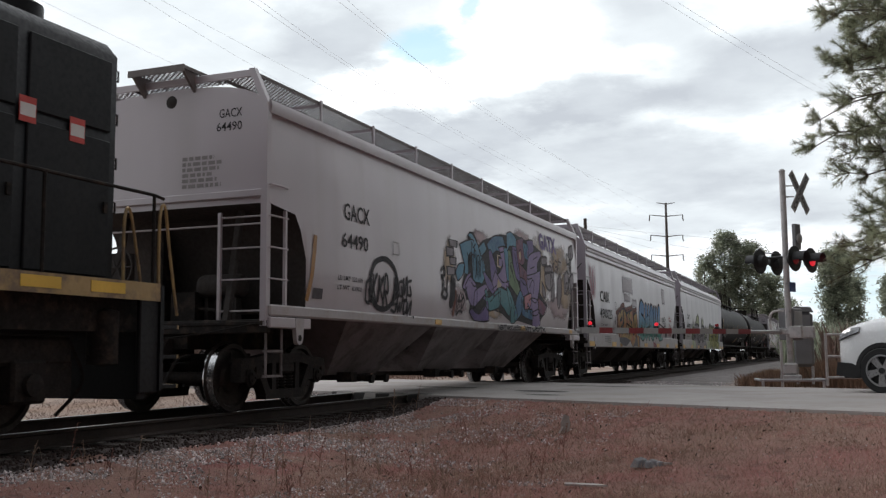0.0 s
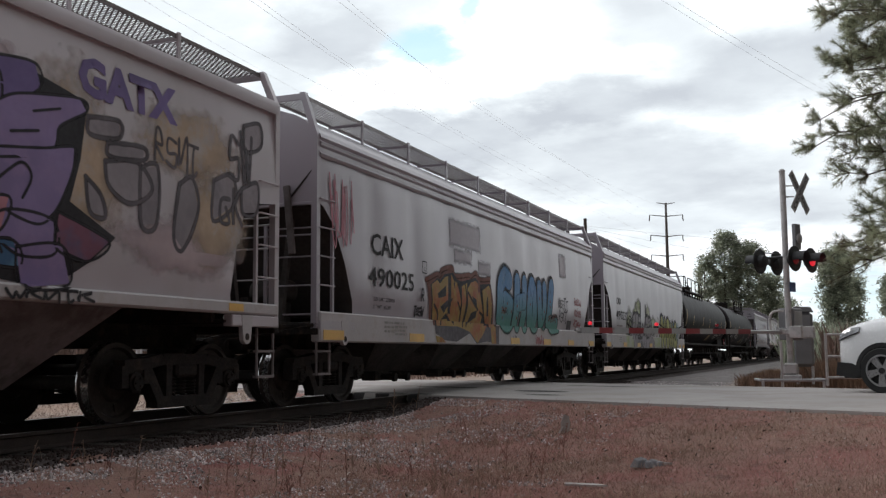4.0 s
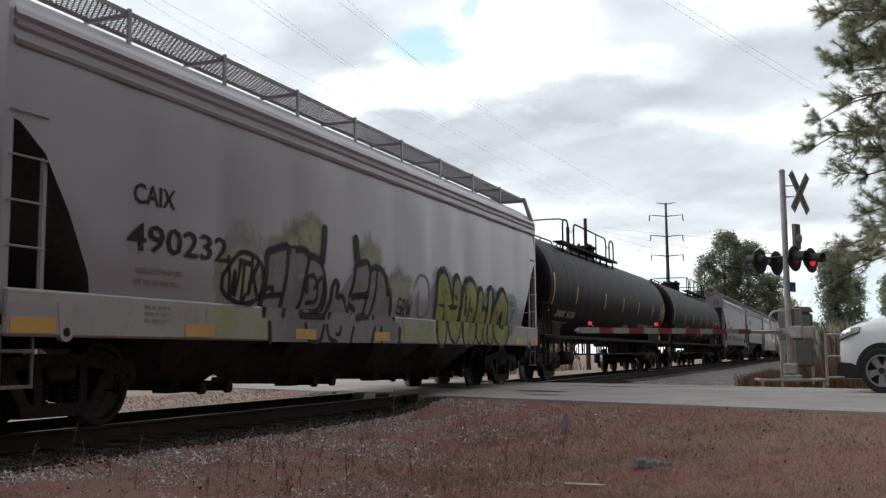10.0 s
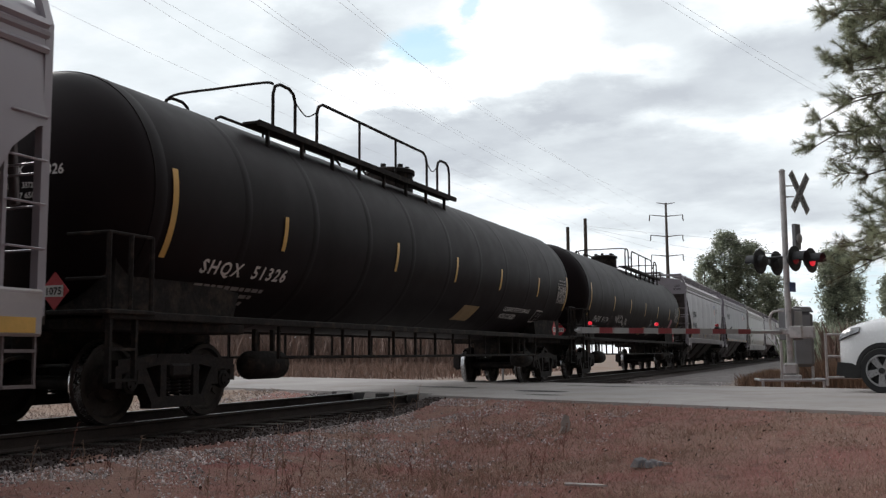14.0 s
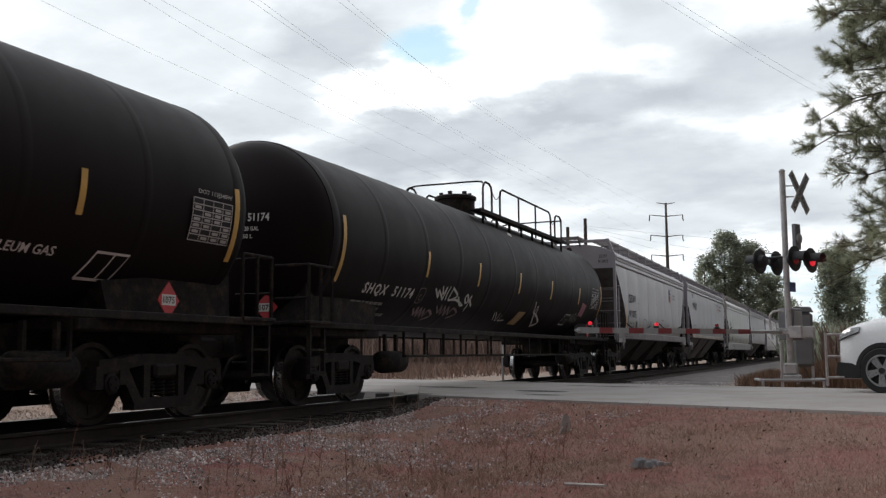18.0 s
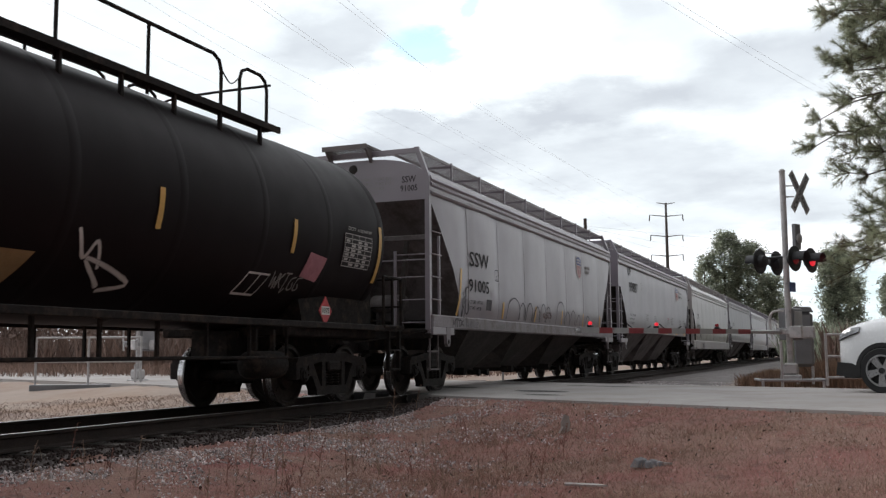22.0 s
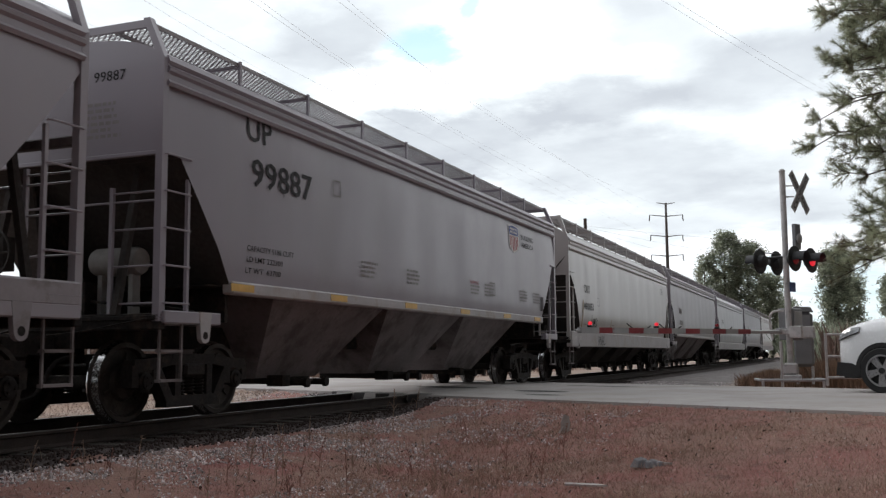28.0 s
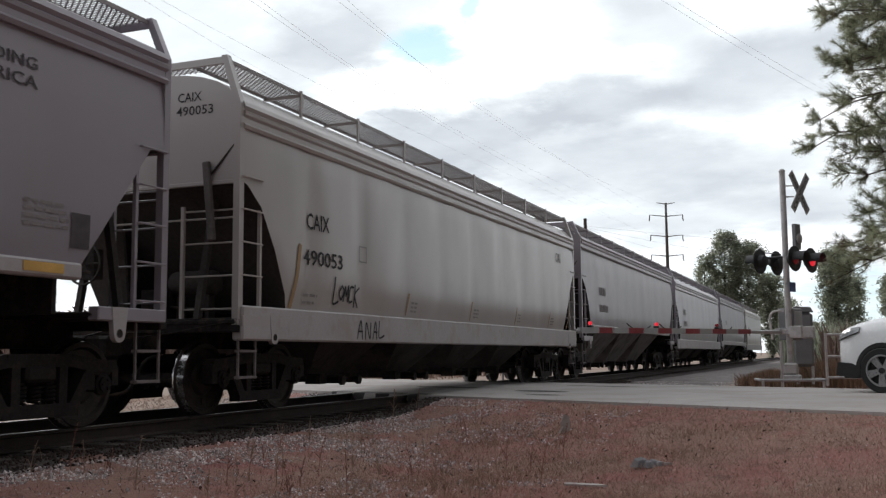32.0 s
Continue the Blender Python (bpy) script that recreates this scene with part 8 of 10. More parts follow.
def crossing_signal(at, arm_tip=None):
    s = thing("crossing_signal", "silver railway crossing signal with crossbuck, red lamps and lowered gate arm", "railway signal", pose(*at))
    part("mast", Shape().tube([(0, 0, 0.3), (0, 0, 5.24)], 0.075, 14).lathe([(0.08, 5.22), (0.085, 5.25), (0.05, 5.29), (0.01, 5.30)], 12, pose(0, 0, 0, 0, -90, 0)), M["galvanised"], s, "galvanised steel mast", smooth=40)
    part("base", Shape().bevel_box(-0.24, 0.24, -0.24, 0.24, -0.05, 0.12, 0.02).bevel_box(-0.17, 0.17, -0.17, 0.17, 0.12, 0.42, 0.05), M["galvanised"], s, "cast pedestal on a plate")
    # crossbuck
    cb = part("crossbuck", Shape().bevel_box(-0.012, 0.012, -0.115, 0.115, -0.62, 0.62, 0.004, facing(0.24, 0.38, 4.70) @ Matrix.Rotation(radians(40), 4, "X")), M["sign_white"], s, "white crossbuck boards with dark lettering")
    part("board", Shape().bevel_box(0.014, 0.036, -0.115, 0.115, -0.62, 0.62, 0.004, facing(0.24, 0.38, 4.70) @ Matrix.Rotation(radians(-40), 4, "X")), M["sign_white"], cb)
    for ang, words, x in ((40, ("RAIL", "ROAD"), 0.014), (-40, ("CROSSING",), 0.038)):
        for k, wd in enumerate(words):
            z0, z1 = ((-0.55, 0.55) if len(words) == 1 else ((0.14, 0.54) if k == 0 else (-0.54, -0.14)))
            me = fitted(text_mesh(wd, 1.0, 0.02), z0, z1, -0.06, 0.06)
            fr = facing(0.24, 0.38, 4.70) @ Matrix.Rotation(radians(ang), 4, "X")
            part("board_lettering", wrap(me, lambda a, b: fr @ Vector((x, b if ang > 0 else b, -a if ang > 0 else a)), M["signal_black"], "board_lettering", 0), None, cb, "black word " + wd)
    for z in (4.58, 4.86):
        part("bracket", Shape().tube([(0, 0, z), sig(0.21, 0.17, z)], 0.018, 6), M["galvanised"], s)
    # small lamp sign and bell above the lamps
    bell = Shape().bevel_box(-0.05, 0.05, -0.13, 0.13, -0.32, 0.32, 0.012, facing(0.26, 0.1, 3.55))
    part("bell_housing", bell, M["cabinet_grey"], s, "grey bell housing")
    part("bell", Shape().lathe([(0.02, 0.05), (0.12, 0.06), (0.13, 0.09), (0.05, 0.12)], 16, facing(0.26, 0.1, 3.5)), M["sign_white"], s, smooth=40)
    part("notice", Shape().box(-0.008, 0.008, -0.13, 0.13, -0.12, 0.12, facing(0.10, 0.10, 2.30)), M["sign_blue"], s, "small blue notice plate")
    # lamps
    part("lamp_arm", Shape().tube([sig(-0.42, -0.05, 3.06), sig(0.42, 0.05, 3.06)], 0.035, 8).tube([sig(0.40, -0.40, 3.06), sig(0.40, 0.40, 3.06)], 0.03, 8).tube([sig(-0.42, -0.40, 3.06), sig(-0.42, 0.40, 3.06)], 0.03, 8).tube([sig(-0.42, -0.40, 3.18), sig(-0.42, 0.40, 3.18)], 0.012, 6), M["signal_black"], s, "black lamp cross arm")
    for a, b, flip, lens in ((0.46, -0.40, False, "lens_half"), (0.46, 0.40, False, "lens_lit"), (-0.48, -0.40, True, "lens_dark"), (-0.48, 0.40, True, "lens_dark")):
        fr = facing(a, b, 2.96, flip)
        lamp = part("lamp", Shape().lathe([(0.05, -0.16), (0.14, -0.14), (0.17, -0.02), (0.31, -0.01), (0.315, 0.01), (0.17, 0.012), (0.165, 0.03), (0.02, 0.03)], 28, fr), M["signal_black"], s, "round black lamp with target disc", smooth=35)
        part("lens", Shape().lathe([(0.15, 0.028), (0.14, 0.045), (0.08, 0.06), (0.01, 0.065)], 20, fr), M[lens], lamp, "red lens", smooth=60)
        hood = Shape()
        for i in range(13):
            t0 = radians(-15 + 210 * i / 12)
            hood.v += [tuple(fr @ Vector((x, 0.175 * math.cos(t0), 0.175 * math.sin(t0)))) for x in (0.0, 0.32)] + [tuple(fr @ Vector((x, 0.168 * math.cos(t0), 0.168 * math.sin(t0)))) for x in (0.32, 0.0)]
        for i in range(12):
            for k in range(4):
                hood.f.append((i * 4 + k, i * 4 + (k + 1) % 4, i * 4 + 4 + (k + 1) % 4, i * 4 + 4 + k))
        part("hood", hood, M["signal_black"], lamp, smooth=40)
    # gate mechanism
    mech = part("gate_mechanism", Shape().bevel_box(-0.20, 0.20, -0.26, 0.24, 0.98, 1.78, 0.03, facing(-0.1, 0.28, 0)), M["cabinet_grey"], s, "grey gate machine box")
    part("mechanism_door", Shape().bevel_box(0.20, 0.225, -0.2, 0.18, 1.05, 1.7, 0.01, facing(-0.1, 0.28, 0)), M["aluminium_dull"], mech)
    for d in (-0.36, 0.36):
        part("support_arm", Shape().tube(curve([sig(-0.25, d, 1.0), sig(-0.3, d, 1.5), sig(-0.2, d, 1.68), sig(0.0, d * 0.6, 1.7)]), 0.03, 6), M["galvanised"], s)
    part("pivot", Shape().tube([sig(-0.05, -0.45, 1.22), sig(-0.05, 0.45, 1.22)], 0.06, 10), M["aluminium_dull"], s)
    for k, b in enumerate((0.30, -0.30)):
        part("counterweight", Shape().bevel_box(-0.34, 0.30, -0.03, 0.03, 1.12, 1.24, 0.01, facing(0.0, b, 0)).bevel_box(0.1, 0.42, -0.05, 0.05, 1.02, 1.32, 0.02, facing(0.1, b, 0)), M["galvanised"], s, "steel counterweight")
    part("label_strip", Shape().box(0.0, 0.012, -0.24, 0.22, 1.14, 1.24, facing(0.16, 0.0, 0)), M["sign_white"], s)
    if arm_tip:
        A, B = Vector((-0.15, -0.2, 1.18)), Vector(arm_tip) - Vector(at)
        arm = part("gate_arm", Shape().tube([A, A + (B - A) * 0.5, B], 0.045, 6, 0.026), M["arm_white"], s, "red and white striped gate arm")
        side = (B - A).normalized()
        across = Vector((0, 0, 1)).cross(side)
        for f0, f1 in ((0.205, 0.276), (0.345, 0.414), (0.480, 0.549), (0.613, 0.676), (0.738, 0.802), (0.861, 0.919)):
            for g0, g1, mt in ((f0, f1, "arm_red"), (f1, f1 + 0.066, "arm_white")):
                g1 = min(g1, 1.0)
                p0, p1 = A + (B - A) * g0, A + (B - A) * g1
                q = Shape()
                hh = 0.055
                q.add([p0 + across * 0.05 + Vector((0, 0, -hh)), p1 + across * 0.05 + Vector((0, 0, -hh)), p1 + across * 0.05 + Vector((0, 0, hh)), p0 + across * 0.05 + Vector((0, 0, hh)),
                       p0 - across * 0.05 + Vector((0, 0, -hh)), p1 - across * 0.05 + Vector((0, 0, -hh)), p1 - across * 0.05 + Vector((0, 0, hh)), p0 - across * 0.05 + Vector((0, 0, hh))],
                      [(0, 1, 2, 3), (7, 6, 5, 4), (0, 4, 5, 1), (1, 5, 6, 2), (2, 6, 7, 3), (3, 7, 4, 0)])
                part("stripe", q, M[mt], arm, "red stripe" if mt == "arm_red" else "white stripe")
        for f in (0.945, 0.674, 0.381):
            p = A + (B - A) * f
            lamp = part("arm_lamp", Shape().bevel_box(p.x - 0.05, p.x + 0.05, p.y - 0.07, p.y + 0.07, p.z + 0.06, p.z + 0.10, 0.01), M["signal_black"], arm)
            part("lens", Shape().lathe([(0.012, -0.034), (0.034, -0.03), (0.034, 0.03), (0.012, 0.034)], 14, pose(p.x, p.y, p.z + 0.135, 0, 0, -60)), M["lens_lit" if f > 0.5 else "lens_half"], lamp, "small red lamp", smooth=40)
        loops = [(0.30, 0.38), (0.56, 0.66), (0.70, 0.80)]
        for f0, f1 in loops:
            p0, p1 = A + (B - A) * f0, A + (B - A) * f1
            pm = (p0 + p1) / 2
            part("cable", Shape().tube(curve([p0 + Vector((0, 0, 0.1)), pm + Vector((0, 0, -0.02)), p1 + Vector((0, 0, 0.14))]), 0.012, 5), M["cable_black"], arm)
    return s


signal = crossing_signal((7.14, 26.1, 0.05), (3.78, 17.94, 1.17))
far_signal = crossing_signal((-11.8, 24.9, -0.05))
far_signal["label"] = "silver crossing signal on the far side of the track"

cab = thing("equipment_cabinet", "weathered grey metal signal equipment cabinet", "signal cabinet", pose(7.42, 27.75, 0.0))
part("body", Shape().bevel_box(-0.24, 0.24, -0.3, 0.3, 0.35, 1.78, 0.08), M["cabinet_grey"], cab)
part("roof", Shape().prism([(-0.27, 1.78), (0.27, 1.78), (0.20, 1.90), (-0.20, 1.92)], -0.34, 0.34, axes="xzy"), M["cabinet_grey"], cab)
part("door", Shape().bevel_box(-0.2, 0.2, -0.325, -0.30, 0.42, 1.70, 0.01), M["cabinet_grey"], cab)
part("stand", Shape().box(-0.22, -0.16, -0.2, 0.2, -0.1, 0.36).box(0.16, 0.22, -0.2, 0.2, -0.1, 0.36), M["galvanised"], cab)


def pipe_fence(at, heading, bays, name_label, h=1.12):
    f = thing("pipe_fence", name_label, "fence", pose(*at, 0, 0, heading))
    for i in range(bays + 1):
        part("post", Shape().tube([(i * 1.5, 0, -0.15), (i * 1.5, 0, h)], 0.035, 8), M["galvanised"], f)
    for z in (h - 0.03, h * 0.5, 0.05):
        part("rail", Shape().tube([(0, 0, z), (bays * 1.5, 0, z)], 0.03, 8), M["galvanised"], f)
    return f


pipe_fence((7.98, 25.88, 0.06), 12, 3, "grey pipe fence beside the crossing signal")
low = thing("guard_frame", "low galvanised steel guard frame round the signal foot", "guard rail", pose(0, 0, 0))
for p, q in (((6.45, 25.7, 0.05), (7.95, 25.9, 0.05)), ((7.95, 25.9, 0.05), (7.7, 26.9, 0.05)), ((6.45, 25.7, 0.05), (6.25, 26.6, 0.05))):
    part("bar", Shape().tube([p, q], 0.035, 8), M["aluminium_dull"], low)
for x, y in ((6.5, 25.7), (7.9, 25.9), (6.95, 25.78)):
    part("post", Shape().tube([(x, y, -0.2), (x, y, 0.06 if x != 6.95 else 1.0)], 0.035, 8), M["galvanised"], low)
pipe_fence((-13.3, 22.26, -0.1), 24.5, 2, "grey pipe fence beyond the track", 1.45)
slab = thing("concrete_footing", "low grey concrete footing under the far fence", "footing", pose(-11.8, 22.9, -0.16, 0, 0, 24.5))
part("slab", Shape().bevel_box(-1.7, 1.75, -0.25, 0.25, -0.15, 0.14, 0.02), M["cabinet_grey"], slab)
part("cable_riser", Shape().tube([(1.2, 0.1, 0.1), (1.2, 0.1, 0.7)], 0.04, 8), M["galvanised"], slab)
marker = thing("track_marker", "short thick white marker post beside the rails", "marker post", pose(-2.62, 34.8, -0.25))
part("post", Shape().bevel_box(-0.09, 0.09, -0.09, 0.09, 0, 0.95, 0.015), M["line_white"], marker)
part("cap", Shape().bevel_box(-0.10, 0.10, -0.10, 0.10, 0.95, 1.0, 0.015), M["line_white"], marker)
stake = thing("sign_stake", "thin dark steel stake beside the rails", "marker post", pose(-3.0, 33.95, -0.25))
part("post", Shape().bevel_box(-0.035, 0.035, -0.035, 0.035, 0, 1.35, 0.008), M["cabinet_grey"], stake)
part("plate", Shape().bevel_box(0.04, 0.06, -0.12, 0.12, 0.85, 1.35, 0.006), M["line_white"], stake)


# ---- the waiting car ----
paint("car_white", (0.78, 0.79, 0.80), rough=0.22, var=0.03, scale=1, fine=20, bump=0.0)
paint("car_trim", (0.016, 0.016, 0.017), rough=0.55, var=0.2, scale=6, fine=60, bump=0.1)
paint("tyre_rubber", (0.022, 0.022, 0.023), rough=0.85, var=0.25, scale=8, fine=80, bump=0.3)
paint("alloy", (0.42, 0.42, 0.43), rough=0.35, metal=0.8, var=0.12, scale=8, fine=60, bump=0.05)
paint("alloy_dark", (0.03, 0.03, 0.032), rough=0.5, metal=0.3, var=0.2, scale=8, fine=60, bump=0.05)
paint("car_glass", (0.015, 0.018, 0.02), rough=0.06, var=0.1, scale=2, fine=20, bump=0.0)
paint("lamp_clear", (0.24, 0.25, 0.26), rough=0.12, metal=0.0, var=0.45, scale=12, fine=60, bump=0.1)


def suv(at, heading):
    """A waiting car: x runs from the nose (0) back to the tail, y across (left side +)."""
    c = thing("suv", "white sport utility vehicle waiting at the lowered gate", "car", pose(*at, 0, 0, heading))
    L, W = 4.95, 0.985
    # stations: x, half width, floor, shoulder height, top height
    st = [(0.0, 0.70, 0.46, 0.82, 0.95), (0.04, 0.80, 0.40, 0.88, 1.05), (0.14, 0.88, 0.36, 0.93, 1.13), (0.35, 0.935, 0.34, 0.98, 1.20), (0.6, 0.965, 0.34, 1.02, 1.26), (1.0, 0.985, 0.34, 1.05, 1.31), (1.4, 0.985, 0.34, 1.06, 1.35), (1.8, 0.98, 0.34, 1.07, 1.37), (3.2, 0.98, 0.34, 1.07, 1.37), (4.4, 0.97, 0.36, 1.07, 1.36), (4.8, 0.92, 0.42, 0.98, 1.2), (L, 0.80, 0.5, 0.9, 1.1)]
    s = Shape()
    n = 18
    for x, hw, f, sh, top in st:
        ring = [(hw * 0.90, f), (hw * 0.985, f + 0.06), (hw, (f + sh) * 0.5), (hw * 0.995, sh), (hw * 0.93, sh + (top - sh) * 0.55), (hw * 0.78, sh + (top - sh) * 0.88), (hw * 0.45, top), (0.0, top + 0.01)]
        ring += [(-a, b) for a, b in reversed(ring[:-1])]
        for a, b in ring:
            s.v.append((x, a, b))
    k = 15
    for i in range(len(st) - 1):
        for j in range(k):
            s.f.append((i * k + j, i * k + (j + 1) % k, (i + 1) * k + (j + 1) % k, (i + 1) * k + j))
    s.f.append(tuple(range(k)))
    s.f.append(tuple(range((len(st) - 1) * k, len(st) * k)))
    body = part("body", s, M["car_white"], c, "glossy white painted body", smooth=45)
    # dark lower cladding and bumper
    cl = Shape()
    for y in (1, -1):
        cl.prism([(0.02, 0.30), (0.30, 0.26), (0.46, 0.26), (0.46, 0.42), (0.30, 0.50), (0.05, 0.52)], 0.60 * y, 0.94 * y, axes="xzy")
    cl.bevel_box(-0.02, 0.3, -0.66, 0.66, 0.24, 0.52, 0.04)
    part("bumper_trim", cl, M["car_trim"], c, "black lower bumper trim")
    for y in (1, -1):
        part("sill_trim", Shape().bevel_box(1.42, 3.4, min(0.9 * y, 0.995 * y), max(0.9 * y, 0.995 * y), 0.26, 0.42, 0.02), M["car_trim"], c)
    # wheel arches, wheels
    for wx in (0.86, 3.68):
        for y in (1, -1):
            a = Shape()
            m = 20
            for i in range(m + 1):
                t = math.pi * (-0.06 + 1.12 * i / m)
                for r, yy in ((0.395, 0.90), (0.395, 1.0), (0.465, 1.0), (0.465, 0.90)):
                    a.v.append((wx + r * math.cos(t), yy * y, 0.38 + r * math.sin(t)))
            for i in range(m):
                for q in range(4):
                    a.f.append((i * 4 + q, i * 4 + (q + 1) % 4, i * 4 + 4 + (q + 1) % 4, i * 4 + 4 + q))
            part("wheel_arch", a, M["car_trim"], c, "black arch trim", smooth=40)
            liner = Shape().lathe([(0.02, 0.0), (0.40, 0.0), (0.40, 0.01), (0.02, 0.012)], 28, pose(wx, 0.76 * y, 0.385, 0, 0, 90))
            part("arch_liner", liner, M["tyre_rubber"], c)
            w = part("wheel", Shape().lathe([(0.26, -0.11), (0.36, -0.115), (0.378, -0.08), (0.38, 0.08), (0.36, 0.115), (0.27, 0.118), (0.25, 0.09), (0.25, -0.09)], 36, pose(0, 0, 0, 0, 0, 90), ring=True), M["tyre_rubber"], c, "black tyre on an alloy rim", smooth=40, at=pose(wx, 0.93 * y, 0.38))
            rim = Shape().lathe([(0.02, 0.0), (0.25, 0.0), (0.25, 0.02), (0.02, 0.03)], 28, pose(0, 0.03 * y, 0, 0, 0, 90))
            part("rim_back", rim, M["alloy_dark"], w)
            for q in range(5):
                t = q * 2 * math.pi / 5 + 0.3
                sp = Shape()
                fr = Matrix.Rotation(t, 4, "Y")
                sp.prism([(0.02, -0.045), (0.24, -0.075), (0.255, 0.0), (0.24, 0.055), (0.02, 0.03)], 0.075 * y, 0.112 * y, axes="xzy", m=fr)
                part("spoke", sp, M["alloy"], w)
            part("rim_lip", Shape().lathe([(0.236, 0.105), (0.262, 0.105), (0.266, 0.122), (0.240, 0.124)], 32, pose(0, 0, 0, 0, 0, 90 * y), ring=True), M["alloy"], w, smooth=40)
            part("hub_cap", Shape().lathe([(0.055, 0.08), (0.05, 0.125), (0.01, 0.128)], 16, pose(0, 0, 0, 0, 0, 90 * y)), M["alloy_dark"], w, smooth=40)
    for wx in (0.86, 3.68):
        for y in (1, -1):
            part("wheel_well", Shape().lathe([(0.02, 0.0), (0.40, 0.0), (0.40, 0.006), (0.02, 0.008)], 32, pose(wx, 0.985 * y, 0.40, 0, 0, 90)), M["tyre_rubber"], c)
    # head lamps wrap round the corner
    for y in (1, -1):
        h = Shape()
        rows = [(0.03, 0.785, 0.90, 1.00), (0.12, 0.862, 0.92, 1.06), (0.28, 0.918, 0.97, 1.10), (0.46, 0.945, 1.03, 1.12)]
        for x, yy, z0, z1 in rows:
            h.v += [(x, (yy + 0.014) * y, z0), (x, (yy - 0.012) * y, (z0 + z1) / 2 + 0.01), (x, (yy - 0.05) * y, z1), (x, (yy - 0.14) * y, z1 - 0.02), (x, (yy - 0.10) * y, z0)]
        for i in range(3):
            for q in range(5):
                h.f.append((i * 5 + q, i * 5 + (q + 1) % 5, i * 5 + 5 + (q + 1) % 5, i * 5 + 5 + q))
        h.f += [(0, 1, 2, 3, 4), (15, 16, 17, 18, 19)]
        hl = part("headlamp", h, M["lamp_clear"], c, "clear wrap-around headlamp")
        part("lamp_trim", Shape().tube([(0.03, 0.80 * y, 0.895), (0.12, 0.88 * y, 0.915), (0.28, 0.935 * y, 0.965), (0.46, 0.955 * y, 1.025)], 0.012, 5), M["car_trim"], hl)
        part("fog_lamp", Shape().lathe([(0.06, -0.02), (0.06, 0.02), (0.02, 0.025)], 14, pose(0.02, 0.66 * y, 0.44, 0, 0, 180)), M["lamp_clear"], c)
        part("front_door", Shape().prism([(1.50, 0.44), (2.5, 0.44), (2.55, 1.2), (1.62, 1.2)], 0.978 * y, 0.992 * y, axes="xzy"), M["car_white"], c)
        part("mirror", Shape().bevel_box(1.72, 1.9, min(0.98 * y, 1.2 * y), max(0.98 * y, 1.2 * y), 1.22, 1.38, 0.04), M["car_white"], c)
    part("grille", Shape().bevel_box(-0.015, 0.08, -0.55, 0.55, 0.62, 0.82, 0.02), M["car_trim"], c, "black radiator grille")
    # cabin
    cb = Shape()
    low_r, top_r = [(1.35, 0.90), (4.75, 0.88)], [(2.25, 0.72), (4.5, 0.70)]
    v = [(1.35, 0.90, 1.2), (4.8, 0.88, 1.2), (4.8, -0.88, 1.2), (1.35, -0.90, 1.2), (2.2, 0.70, 1.76), (4.5, 0.68, 1.76), (4.5, -0.68, 1.76), (2.2, -0.70, 1.76)]
    cb.add(v, [(3, 2, 1, 0), (4, 5, 6, 7), (0, 1, 5, 4), (1, 2, 6, 5), (2, 3, 7, 6), (3, 0, 4, 7)])
    part("windows", cb, M["car_glass"], c, "dark tinted cabin glass")
    part("roof", Shape().bevel_box(2.15, 4.6, -0.72, 0.72, 1.74, 1.80, 0.03), M["car_white"], c)
    for y in (1, -1):
        part("pillar", Shape().tube([(1.35, 0.90 * y, 1.2), (2.2, 0.71 * y, 1.77)], 0.035, 6), M["car_white"], c)
        part("roof_rail", Shape().tube([(2.4, 0.66 * y, 1.80), (2.5, 0.66 * y, 1.85), (4.3, 0.66 * y, 1.85), (4.4, 0.66 * y, 1.80)], 0.02, 6), M["car_trim"], c)
    return c


# front wheel stands at (8.95, 18.5); the nose points to the rails
heading = math.degrees(math.atan2(ROAD_DIR.y, ROAD_DIR.x))
front_wheel = Vector((9.12, 18.0, 0.0))
left = Vector((0.447, 0.894, 0))
nose = front_wheel - ROAD_DIR * 0.93 - ROAD_DIR * 0.06 + left * 0.90
suv((nose.x, nose.y, 0.035), heading)


# ---- poles and wires ----
paint("pole_steel", (0.10, 0.085, 0.075), rough=0.7, var=0.2, scale=2, fine=20, bump=0.1)
paint("pole_wood", (0.075, 0.06, 0.05), rough=0.9, var=0.3, scale=3, fine=30, bump=0.2)
paint("wire", (0.72, 0.72, 0.74), rough=0.5, metal=0.2, var=0.1, scale=3, fine=30, bump=0.0)
paint("porcelain", (0.16, 0.15, 0.15), rough=0.4, var=0.2, scale=3, fine=30, bump=0.0)

pylon = thing("transmission_pole", "tall dark steel transmission pole with three crossarms", "power pole", pose(-17.2, 160.9, -0.4))
part("shaft", Shape().tube([(0, 0, 0), (0, 0, 13), (0, 0, 25.4)], 0.42, 10, 0.17), M["pole_steel"], pylon, smooth=50)
for z, w in ((25.2, 1.5), (23.2, 2.7), (19.9, 2.6), (16.7, 2.55)):
    a = Shape()
    for sg in (1, -1):
        a.tube([(0, 0, z), (sg * w * 0.925, sg * w * 0.375, z + 0.25)], 0.09, 6, 0.05)
    arm = part("crossarm", a, M["pole_steel"], pylon)
    if z < 25:
        for sg in (1, -1):
            p = Vector((sg * w * 0.925, sg * w * 0.375, z + 0.2))
            part("insulator", Shape().tube([p, p + Vector((0, 0, -0.55)), p + Vector((0.1 * sg, 0, -0.95))], 0.09, 6), M["porcelain"], arm, "hanging insulator")


